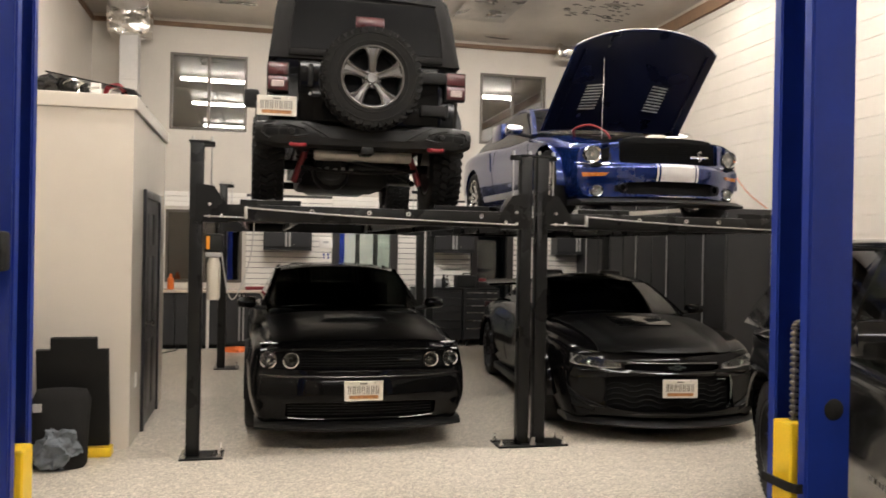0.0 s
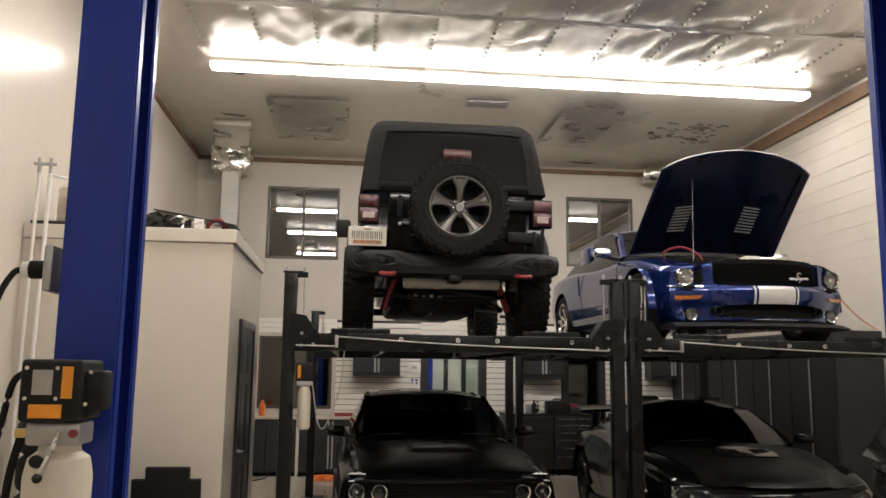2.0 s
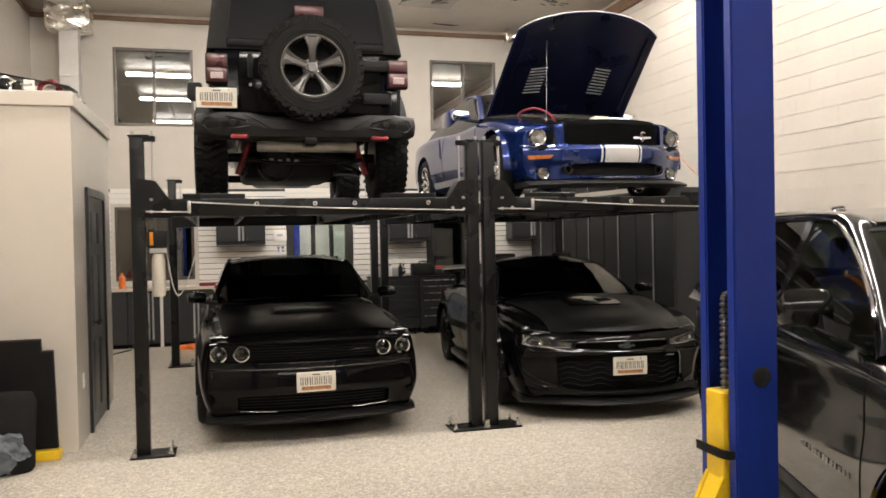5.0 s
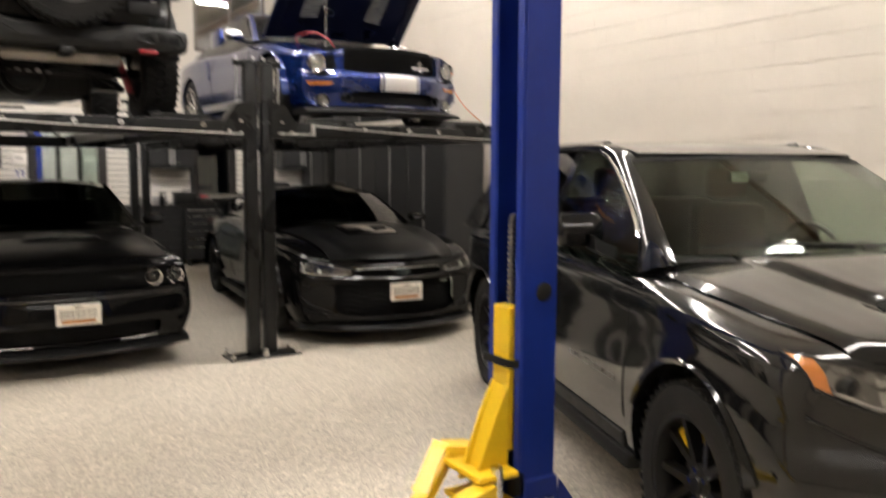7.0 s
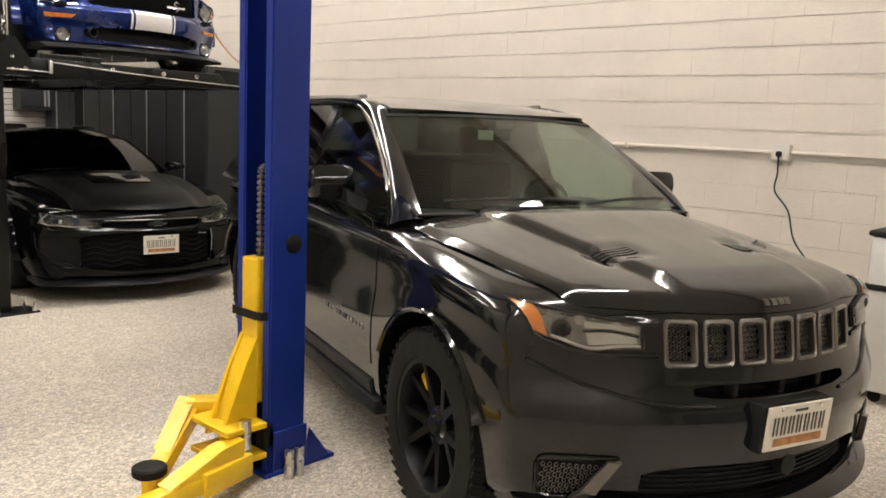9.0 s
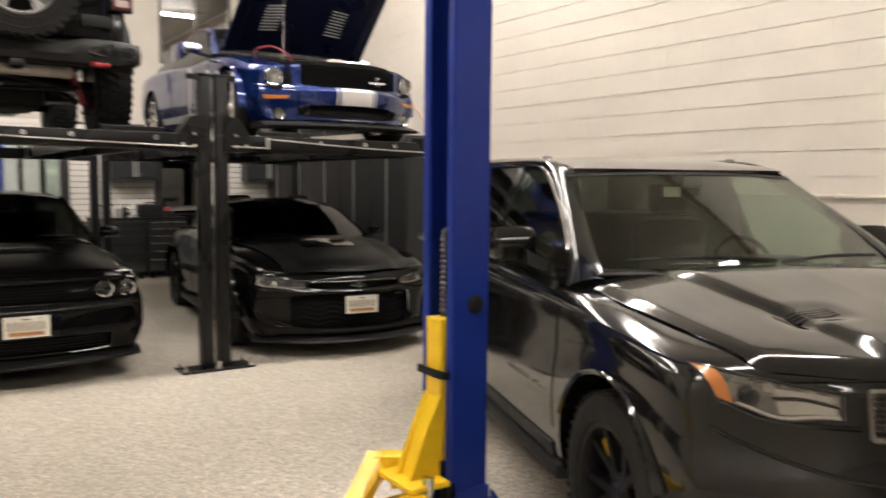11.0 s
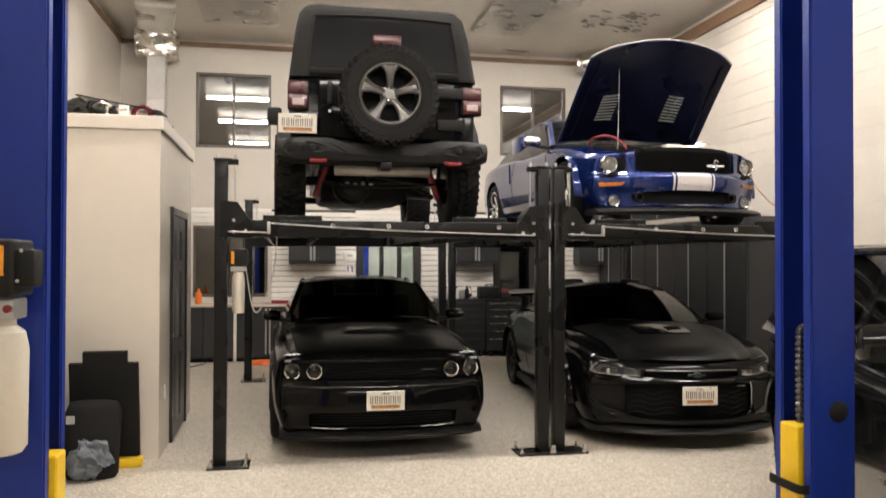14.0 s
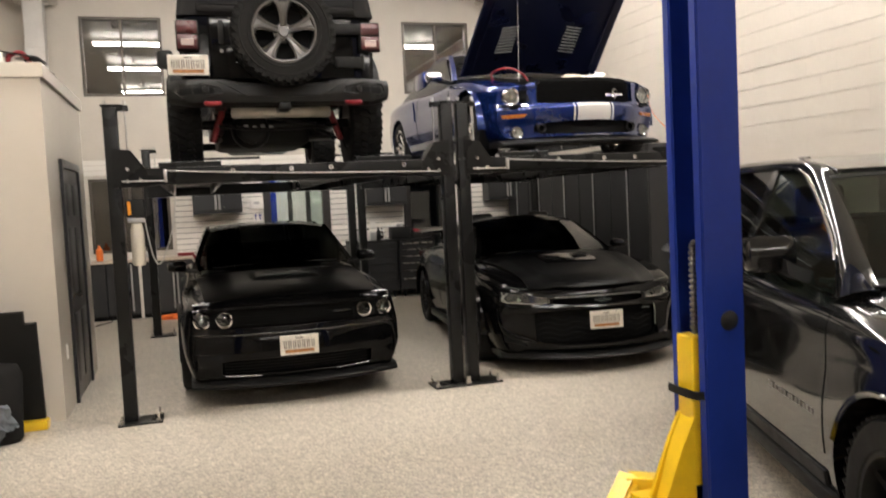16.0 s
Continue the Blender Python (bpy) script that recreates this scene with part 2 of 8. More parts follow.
def cut(ob, cutter_bm):
    """Takes a closed shape out of a part and keeps the result as its mesh."""
    me = bpy.data.meshes.new("cutter")
    bmesh.ops.recalc_face_normals(cutter_bm, faces=cutter_bm.faces)
    cutter_bm.to_mesh(me)
    cutter_bm.free()
    c = new("cutter", me)
    c.parent = ob.parent
    old = ob.data
    best = None
    for solver in ("EXACT", "FAST"):
        mod = ob.modifiers.new("cut", "BOOLEAN")
        mod.operation, mod.object, mod.solver = "DIFFERENCE", c, solver
        dg = bpy.context.evaluated_depsgraph_get()
        res = bpy.data.meshes.new_from_object(ob.evaluated_get(dg))
        ob.modifiers.clear()
        if sum(p.area for p in res.polygons) > 0.7 * sum(p.area for p in old.polygons):
            best = res
            break
        print("cut failed", ob.parent.name, solver)
    bpy.data.objects.remove(c)
    bpy.data.meshes.remove(me)
    if best is None:
        return
    name = old.name
    ob.data = best
    bpy.data.meshes.remove(old)
    best.name = name
    best.shade_smooth()
    best.set_sharp_from_angle(angle=radians(35))

# ---- the room ----
XL, XR, YB, YF, ZC = -2.66, 6.07, 13.6, -13.0, 5.2


ROW_X, ROW_STEP, SEAM_Y = -2.38, 0.629, 7.75


def room_shell():
    f = tagged(part("floor", cbox(XL - 0.2, XR + 0.2, YF - 0.2, YB + 0.2, -0.2, 0), M_FLOOR, smooth=False), "speckled beige and grey epoxy flake floor", "floor", kind="structure")
    c = bmesh.new()
    nx, ny = 200, 260
    x0, x1, y0, y1 = XL - 0.2, XR + 0.2, YF - 0.2, YB + 0.2
    grid = []
    for i in range(nx + 1):
        col = []
        for j in range(ny + 1):
            x = x0 + (x1 - x0) * i / nx
            y = y0 + (y1 - y0) * j / ny
            near = 1.0 if y < 9.0 else max(0.12, 1 - (y - 9.0) * 3)
            sag = 0.014 * abs(math.sin(math.pi * (x - ROW_X) / ROW_STEP)) ** 0.8
            soft = 0.022 * noise.noise((x * 0.8, y * 0.5, 0)) + 0.010 * noise.noise((x * 2.2, y * 1.3, 3))
            fold = 0.016 * (1 - abs(noise.noise((x * 2.4 + y, y * 1.1 - x, 7)))) ** 6 + 0.010 * (1 - abs(noise.noise((x * 5 - y * 2, y * 2.5, 11)))) ** 8
            tie = math.exp(-((y - SEAM_Y) / 0.10) ** 2)
            col.append(c.verts.new((x, y, ZC + near * ((soft - sag) * (1 - 0.7 * tie) + fold * 1.1) + 0.02)))
        grid.append(col)
    for i in range(nx):
        for j in range(ny):
            f2 = c.faces.new((grid[i][j], grid[i][j + 1], grid[i + 1][j + 1], grid[i + 1][j]))
            if y0 + (y1 - y0) * (j + 0.5) / ny < 9.05:
                f2.material_index = 1
    rim = [grid[i][0] for i in range(nx + 1)] + [grid[nx][j] for j in range(1, ny + 1)] + [grid[i][ny] for i in range(nx - 1, -1, -1)] + [grid[0][j] for j in range(ny - 1, 0, -1)]
    up = [c.verts.new((v.co.x, v.co.y, ZC + 0.2)) for v in rim]
    for k in range(len(rim)):
        c.faces.new((rim[k], rim[(k + 1) % len(rim)], up[(k + 1) % len(rim)], up[k]))
    c.faces.new(up)
    tagged(part("ceiling", c, [M_CEIL, M_FOIL], angle=80), "foil and vinyl faced insulation ceiling with wrinkles and staple rows", "ceiling", kind="structure")
    vs, fs = [], []
    for k in range(14):
        x = ROW_X + ROW_STEP * k
        for j in range(60):
            y = 1.4 + 0.125 * j + 0.02 * noise.noise((k, j, 0))
            if y > 8.95 or abs(y - SEAM_Y) < 0.06:
                continue
            z = ZC + 0.022 * noise.noise((x * 0.8, y * 0.5, 0)) + 0.010 * noise.noise((x * 2.2, y * 1.3, 3)) + 0.012
            n = len(vs)
            for q in range(6):
                a = q * math.pi / 3
                vs.append((x + 0.030 * math.cos(a), y + 0.022 * math.sin(a), z + 0.004))
            vs.append((x, y, z - 0.018))
            fs += [(n + q, n + (q + 1) % 6, n + 6) for q in range(6)]
    me = bpy.data.meshes.new("staple_dimples")
    me.from_pydata(vs, [], fs)
    me.materials.append(M_FOIL)
    tagged(new("staple_dimples", me), "rows of puckered staple dimples along the foil ceiling", "staples", kind="stuff")
    seam = bmesh.new()
    rows = []
    for i in range(240):
        x = XL + (XR - XL) * i / 239
        z = ZC + 0.3 * (0.022 * noise.noise((x * 0.8, SEAM_Y * 0.5, 0))) - 0.012
        rows.append([Vector((x, SEAM_Y + d + 0.02 * noise.noise((x * 3, d * 9, 1)), z - 0.020 * abs(noise.noise((x * 9, d * 30, 5))) + (0.02 if abs(d) > 0.04 else 0))) for d in (-0.05, -0.02, 0.0, 0.02, 0.05)])
    loft(seam, rows, cap=False, closed=False)
    tagged(part("ceiling_seam", seam, M_FOIL, angle=25), "crinkled foil tape seam across the ceiling", "tape", kind="structure")
    tagged(part("wall_left", cbox(XL - 0.2, XL, YF - 0.2, YB + 0.2, 0, ZC + 0.1), M_PANEL, smooth=False), "smooth beige painted side wall with a satin sheen", "wall", kind="structure")
    tagged(part("wall_front", cbox(XL, XR, YF - 0.2, YF, 0, ZC + 0.1), M_WALL, smooth=False), "plain beige painted end wall", "wall", kind="structure")
    tagged(part("wall_right", cbox(XR + 0.004, XR + 0.2, YF, YB + 0.2, 0, ZC + 0.1), M_BLOCK, smooth=False), "cream painted concrete block wall with thin joints", "wall", kind="structure")


room_shell()
WINDOWS = ((-1.49, -0.29, 3.45, 4.68), (3.64, 4.84, 3.45, 4.68), (-1.52, -0.33, 1.0, 2.17), (1.16, 2.20, 0.0, 2.17), (3.55, 4.25, 0.0, 2.17))


def back_wall():
    """The back wall is built from piers, so that its openings go through."""
    bm = bmesh.new()
    xs = sorted({XL, XR + 0.2, *(w[0] for w in WINDOWS), *(w[1] for w in WINDOWS)})
    for a, b in zip(xs, xs[1:]):
        mid = (a + b) / 2
        holes = sorted((w[2], w[3]) for w in WINDOWS if w[0] < mid < w[1])
        z = 0.0
        for lo, hi in holes:
            if lo > z:
                box(bm, a, b, YB, YB + 0.2, z, lo)
            z = hi
        box(bm, a, b, YB, YB + 0.2, z, ZC + 0.1)
    bmesh.ops.remove_doubles(bm, verts=bm.verts, dist=0.0005)
    return tagged(part("wall_back", bm, M_BLOCK, smooth=False), "beige painted block end wall with small high windows", "wall", kind="structure")


back_wall()


def window_unit(name, x0, x1, z0, z1, label, split=True):
    w = thing(name, label, "window", pose(0, YB, 0), kind="structure")
    fr = bmesh.new()
    t = 0.045
    for a in ((x0, x0 + t, z0, z1), (x1 - t, x1, z0, z1), (x0 + t, x1 - t, z0, z0 + t), (x0 + t, x1 - t, z1 - t, z1)):
        box(fr, a[0], a[1], -0.012, 0.09, a[2], a[3], 0.004, 1)
    part("window_frame", fr, M_FRAME, w)
    xm = (x0 + x1) / 2
    if split:
        part("mullion", cbox(xm - 0.022, xm + 0.022, 0.0, 0.07, z0 + t, z1 - t, 0.004, 1), M_FRAME, w)
        spans = ((x0 + t, xm - 0.022), (xm + 0.022, x1 - t))
    else:
        spans = ((x0 + t, x1 - t),)
    for k, (a, b) in enumerate(spans):
        g = cbox(a, b, 0.03 + 0.02 * k, 0.036 + 0.02 * k, z0 + t, z1 - t)
        part("pane", g, G_WINDOW, w, smooth=False)
    return w


window_unit("window_1", *WINDOWS[0], "sliding bronze-framed window, dark outside, mirroring the tube lamps")
window_unit("window_2", *WINDOWS[1], "sliding bronze-framed window, dark outside, mirroring the tube lamps")
window_unit("window_3", *WINDOWS[2], "wide low window above the workbench, dark outside")
tagged(part("backdrop", cbox(XL, XR + 1, YB + 2.6, YB + 2.7, -0.2, 6), M_NIGHT, smooth=False), "dark night beyond the windows", "backdrop", kind="structure")


def lamp_row(y, x0, x1):
    """A row of end-to-end tube lamps under the ceiling."""
    n = 3
    l = (x1 - x0) / n
    for k in range(n):
        t = thing("tube_lamp", "long white strip lamp mounted close under the ceiling, lit", "lamp", pose(x0 + l * k, y, ZC - 0.065), group="ceiling tube lamps")
        part("housing", loft(bmesh.new(), [[Vector((x, a, b)) for a, b in ((-0.06, 0.012), (-0.06, 0.030), (-0.03, 0.045), (0.03, 0.045), (0.06, 0.030), (0.06, 0.012))] for x in (0.01, l - 0.01)]), M_WHITE, t, smooth=False)
        part("diffuser", cbox(0.012, l - 0.012, -0.085, 0.085, -0.040, 0.010, 0.018, 3), M_TUBE, t, "lit white diffuser")
        part("end_cap", cbox(-0.003, 0.010, -0.094, 0.094, -0.042, 0.03, 0.004, 1), M_WHITE, t)
        part("end_cap", cbox(l - 0.010, l - 0.001, -0.094, 0.094, -0.042, 0.03, 0.004, 1), M_WHITE, t)


# The row at -6.5 is unseen, added to light surfaces that face -y.
for row_y in (9.3, 6.3, 2.42, -6.5):
    lamp_row(row_y, -1.75, 5.6)
tagged(part("trim", cbox(XR - 0.06, XR + 0.01, YF, YB - 0.01, ZC - 0.22, ZC - 0.05, 0.006, 1), M_TRIMWOOD), "brown timber ledger under the ceiling", "trim", kind="structure")
tagged(part("trim", cbox(XL, XR - 0.07, YB - 0.05, YB + 0.005, ZC - 0.11, ZC - 0.04, 0.006, 1), M_TRIMWOOD), "brown timber ledger under the ceiling", "trim", kind="structure")
tagged(part("trim", cbox(XL - 0.005, XL + 0.03, YF, YB - 0.06, ZC - 0.11, ZC - 0.04, 0.006, 1), M_TRIMWOOD), "brown timber ledger under the ceiling", "trim", kind="structure")

# ---- built-in room at the side ----
BX, BY0, BY1, BZ = -1.02, 6.78, 8.92, 2.66


def side_room():
    w = tagged(part("wall_closet", cbox(XL + 0.002, BX, BY0, BY1, 0, BZ), M_PANEL, smooth=False), "low beige built-in closet with a flat roof", "wall", kind="structure")
    cap = bmesh.new()
    box(cap, XL + 0.002, BX + 0.025, BY0 - 0.025, BY1 + 0.025, BZ + 0.002, BZ + 0.115, 0.006, 1)
    tagged(part("trim", cap, M_PANEL), "beige fascia along the closet roof edge", "trim", kind="structure")
    d = thing("door_1", "dark six-panel door in a dark frame with a chrome knob, closed", "door", pose(BX, 0, 0), kind="structure")
    y0, y1, zt = 7.36, 8.40, 2.08
    fr = bmesh.new()
    box(fr, 0.0, 0.028, y0, y0 + 0.07, 0, zt, 0.004, 1)
    box(fr, 0.0, 0.028, y1 - 0.07, y1, 0, zt, 0.004, 1)
    box(fr, 0.0, 0.028, y0 + 0.07, y1 - 0.07, zt - 0.07, zt, 0.004, 1)
    part("door_frame", fr, M_DOOR, d)
    leaf = bmesh.new()
    box(leaf, -0.02, 0.010, y0 + 0.075, y1 - 0.075, 0.008, zt - 0.075, 0.003, 1)
    part("door_leaf", leaf, M_DOOR, d)
    ym = (y0 + y1) / 2
    for ya, yb in ((y0 + 0.15, ym - 0.05), (ym + 0.05, y1 - 0.15)):
        for za, zb in ((0.15, 0.75), (0.88, 1.5), (1.6, 1.88)):
            p = bmesh.new()
            box(p, 0.008, 0.017, ya, yb, za, zb, 0.007, 2)
            part("door_panel", p, M_DOOR, d)
    k = clathe([(0.0, 0.0), (0.03, 0.0), (0.03, 0.008), (0.012, 0.012), (0.012, 0.035), (0.027, 0.045), (0.030, 0.06), (0.02, 0.072), (0.0, 0.074)], 20, "x", (0.010, 7.55, 0.92))
    part("door_knob", k, M_CHROME, d, "chrome knob")
    sw = thing("switch_plate", "small white switch plate on the closet wall", "switch", pose(BX, 7.05, 0.50))
    part("plate", cbox(0.001, 0.008, -0.035, 0.035, -0.06, 0.06, 0.003, 1), M_WHITE, sw)
    part("rocker", cbox(0.008, 0.012, -0.014, 0.014, -0.03, 0.03, 0.002, 1), M_WHITE, sw)


side_room()

# ---- four-post lifts ----
DECK = 1.93


def four_post_lift(x0, x1, label, pump):
    """Posts stand at x0 and x1 (their middles), front and rear; a deck of two runways hangs between two crossbeams."""
    yf, yr, h, s = 6.46, 10.95, 2.39, 0.050
    t = thing("four_post_lift", label, "car lift", group="parking lifts")
    for x, sx in ((x0, 1), (x1, -1)):
        for y in (yf, yr):
            p = bmesh.new()
            box(p, x - s, x + s, y - s, y + s, 0.012, h, 0.008, 2)
            post = part("post", p, M_BLACKSTEEL, t)
            b = bmesh.new()
            cx = x + sx * 0.07
            box(b, cx - 0.16, cx + 0.16, y - 0.13, y + 0.13, 0.0, 0.014, 0.003, 1)
            part("base_plate", b, M_BLACKSTEEL, post)
            for dx in (-0.13, 0.13):
                for dy in (-0.10, 0.10):
                    n = bmesh.new()
                    rod(n, (cx + dx, y + dy, 0.012), (cx + dx, y + dy, 0.075), 0.009, 8)
                    rod(n, (cx + dx, y + dy, 0.014), (cx + dx, y + dy, 0.032), 0.018, 6)
                    part("anchor_bolt", n, M_STEEL, post)
            c = bmesh.new()
            box(c, x - s - 0.01, x + s + 0.01 + (0.03 if sx > 0 else 0), y - s - 0.01, y + s + 0.01, h, h + 0.015, 0.003, 1)
            box(c, min(x, x + sx * 0.13), max(x, x + sx * 0.13), y - 0.02, y + 0.02, h - 0.03, h + 0.012, 0.003, 1)
            part("top_bracket", c, M_BLACKSTEEL, post)
            cb = bmesh.new()
            rod(cb, (x + sx * 0.105, y, DECK - 0.1), (x + sx * 0.105, y, h + 0.05), 0.006, 8)
            rod(cb, (x + sx * 0.105, y, h + 0.012), (x + sx * 0.105, y, h + 0.05), 0.014, 6)
            rod(cb, (x - sx * 0.03, y - 0.03, h + 0.015), (x - sx * 0.03, y - 0.03, h + 0.045), 0.012, 6)
            part("hanger_cable", cb, M_CABLE, post)
    for y, f in ((yf, -1), (yr, 1)):
        b = bmesh.new()
        box(b, x0 + 0.09, x1 - 0.09, y - 0.075, y + 0.075, DECK - 0.135, DECK - 0.005, 0.008, 2)
        part("crossbeam", b, M_BLACKSTEEL, t)
        for x, sx in ((x0, 1), (x1, -1)):
            g = bmesh.new()
            pts = [(x + sx * 0.0, y + f * 0.080, DECK - 0.145), (x + sx * 0.24, y + f * 0.080, DECK - 0.145), (x + sx * 0.24, y + f * 0.080, DECK - 0.03),
                   (x + sx * 0.13, y + f * 0.080, DECK + 0.13), (x + sx * 0.0, y + f * 0.080, DECK + 0.15)]
            plate(g, pts, -f * 0.16)
            part("corner_housing", g, M_BLACKSTEEL, t)
            for dx, dz in ((0.10, -0.01), (0.10, -0.10), (0.19, -0.09)):
                n = crod((x + sx * dx, y + f * 0.08, DECK + dz), (x + sx * dx, y + f * 0.10, DECK + dz), 0.013, 6)
                part("bolt", n, M_STEEL, t)
    for k in (0.33, 0.5, 0.62, 0.85):
        xx = x0 + (x1 - x0) * k
        n = clathe([(0.007, -0.004), (0.018, -0.004), (0.018, 0.004), (0.007, 0.004)], 14, "y", (xx, yf - 0.078, DECK - 0.045))
        part("eyelet", n, M_STEEL, t)
    c = bmesh.new()
    tube(c, arc_points([(x0 + 0.37, yf - 0.10, DECK - 0.030), (x0 + 0.9, yf - 0.10, DECK - 0.060), ((x0 + x1) / 2 + 0.2, yf - 0.095, DECK - 0.085), (x1 - 0.10, yf - 0.10, DECK - 0.11)], 8), 0.0055)
    part("lift_cable", c, M_CABLE, t)
    part("lift_cable", tube(bmesh.new(), [(x0 + 0.06, yf - 0.10, DECK - 0.100), (x0 + 0.36, yf - 0.10, DECK - 0.105)], 0.0055), M_CABLE, t)
    part("cable_clip", cbox(x0 + 0.355, x0 + 0.38, yf - 0.115, yf - 0.085, DECK - 0.115, DECK - 0.02, 0.006), M_CABLE, t)
    for xa in (x0 + 0.30, x1 - 0.30 - 0.50):
        r = bmesh.new()
        box(r, xa, xa + 0.50, yf - 0.02, yr + 0.10, DECK - 0.03, DECK, 0.004, 1)
        box(r, xa, xa + 0.035, yf - 0.02, yr + 0.10, DECK - 0.12, DECK - 0.03, 0.004, 1)
        box(r, xa + 0.465, xa + 0.50, yf - 0.02, yr + 0.10, DECK - 0.12, DECK - 0.03, 0.004, 1)
        part("runway", r, M_BLACKSTEEL, t)
        st = cbox(xa + 0.02, xa + 0.48, yf - 0.05, yf - 0.03, DECK - 0.02, DECK + 0.035, 0.004, 1)
        part("wheel_stop", st, M_BLACKSTEEL, t)
    if pump:
        u = part("power_unit", cbox(x0 + 0.06, x0 + 0.20, yf + 0.0, yf + 0.13, 1.56, 1.70, 0.02), M_PLASTIC, t)
        part("label_plate", cbox(x0 + 0.075, x0 + 0.10, yf - 0.004, yf - 0.0005, 1.58, 1.68), M_ORANGELABEL, u)
        part("pump_head", cbox(x0 + 0.07, x0 + 0.19, yf + 0.02, yf + 0.11, 1.52, 1.558, 0.006), M_GREYMETAL, u)
        tk = clathe([(0.0, 1.19), (0.04, 1.19), (0.05, 1.21), (0.05, 1.46), (0.036, 1.515), (0.0, 1.515)], 24, "z", (x0 + 0.13, yf + 0.065, 0))
        part("oil_tank", tk, M_OIL, u, "white plastic oil tank")
        hs = tube(bmesh.new(), arc_points([(x0 + 0.19, yf + 0.03, 1.54), (x0 + 0.24, yf, 1.25), (x0 + 0.30, yf, 1.22), (x0 + 0.40, yf - 0.02, 1.5), (x0 + 0.43, yf - 0.02, 1.80)], 8), 0.005)
        part("hose", hs, M_CABLE, u)
    return t


four_post_lift(-0.515, 2.105, "black four-post parking lift with an off-roader parked on its deck", True)
four_post_lift(2.245, 4.84, "black four-post parking lift with a blue coupe parked on its deck", False)


# ---- two-post lift ----
def lift_column(x, s, label):
    """Column of a two-post lift; s is the way its open side faces (-1: towards -x)."""
    t = thing("lift_column", label, "car lift", pose(x, 2.76, 0), group="two-post lift columns")
    H = 3.9
    sec = bmesh.new()
    w, d, th = 0.195, 0.245, 0.012
    o = [(-w * 0, 0), (w, 0), (w, d), (0, d), (0, d - 0.055), (th, d - 0.055), (th, d - th), (w - th, d - th), (w - th, th), (th, th), (th, 0.055), (0, 0.055)]
    pts0 = [(-s * a, b, 0.02) for a, b in o]
    plate(sec, pts0, H, "z")
    bmesh.ops.bevel(sec, geom=[e for e in sec.edges if abs(e.verts[0].co.z - e.verts[1].co.z) > 1], offset=0.007, segments=2, affect="EDGES")
    col = part("column", sec, M_BLUE, t)
    part("hole_cover", clathe([(0.0, -0.004), (0.036, -0.004), (0.042, 0.0), (0.042, 0.002), (0.0, 0.002)], 24, "y", (-s * 0.118, -0.003, 1.022)), M_RUBBER, t, "black rubber hole cover")
    b = bmesh.new()
    box(b, min(-s * 0.36, s * 0.03), max(-s * 0.36, s * 0.03), -0.02, d + 0.16, 0, 0.02, 0.004, 1)
    for yy in (-0.012, d):
        plate(b, [(-s * 0.19, yy, 0.02), (-s * 0.33, yy, 0.02), (-s * 0.22, yy, 0.17)] if s < 0 else [(-s * 0.19, yy, 0.02), (-s * 0.22, yy, 0.17), (-s * 0.33, yy, 0.02)], 0.012)
    box(b, min(-s * 0.02, -s * 0.20), max(-s * 0.02, -s * 0.20), -0.015, -0.003, 0.02, 0.20, 0.003, 1)
    part("base_plate", b, M_BLUE, t)
    for xx, yy in ((-s * 0.06, -0.05), (-s * 0.115, -0.05)):
        n = crod((xx, yy - 0.02, 0.0), (xx, yy - 0.02, 0.13), 0.021, 14)
        part("height_adapter", n, M_STEEL, t, "steel height adapter standing on the base")
    # carriage
    c = bmesh.new()
    box(c, min(s * 0.02, -s * 0.15), max(s * 0.02, -s * 0.15), 0.065, d - 0.065, 0.32, 0.957, 0.006, 1)
    car = part("carriage", c, M_YELLOW, t)
    g = bmesh.new()
    plate(g, [(s * 0.02, 0.06, 0.62), (s * 0.02, 0.06, 0.20), (s * 0.20, 0.06, 0.20), (s * 0.08, 0.06, 0.50)], 0.02)
    plate(g, [(s * 0.02, d - 0.08, 0.62), (s * 0.02, d - 0.08, 0.20), (s * 0.20, d - 0.08, 0.20), (s * 0.08, d - 0.08, 0.50)], 0.02)
    plate(g, [(s * 0.022, 0.082, 0.61), (s * 0.022, 0.082, 0.26), (s * 0.155, 0.082, 0.26), (s * 0.075, 0.082, 0.50)], d - 0.165)
    box(g, min(s * 0.02, s * 0.22), max(s * 0.02, s * 0.22), -0.02, d + 0.02, 0.235, 0.262, 0.004, 1)
    box(g, min(s * 0.02, s * 0.22), max(s * 0.02, s * 0.22), -0.02, d + 0.02, 0.10, 0.127, 0.004, 1)
    part("arm_yoke", g, M_YELLOW, car)
    rb = cbox(min(s * 0.0, -s * 0.13), max(s * 0.0, -s * 0.13), 0.028, 0.060, 0.70, 0.735, 0.01)
    way = arc_points([(-s * 0.12, 0.024, 0.715), (s * 0.0, 0.020, 0.715), (s * 0.034, 0.035, 0.717), (s * 0.045, 0.09, 0.720), (s * 0.045, 0.21, 0.722)], 5)
    st = loft(bmesh.new(), [[Vector((p.x + dx * s, p.y - dy, p.z + dz)) for dx, dy, dz in ((0, 0, -0.019), (0.006, 0.006, -0.017), (0.006, 0.006, 0.017), (0, 0, 0.019))] for p in way])
    rb.free()
    part("strap", st, M_RUBBER, t, "black rubber strap")
    part("slide_block", cbox(min(-s * 0.03, s * 0.024), max(-s * 0.03, s * 0.024), 0.0, 0.062, 0.13, 0.24, 0.006), M_RUBBER, t)
    # leaf chain
    ch = bmesh.new()
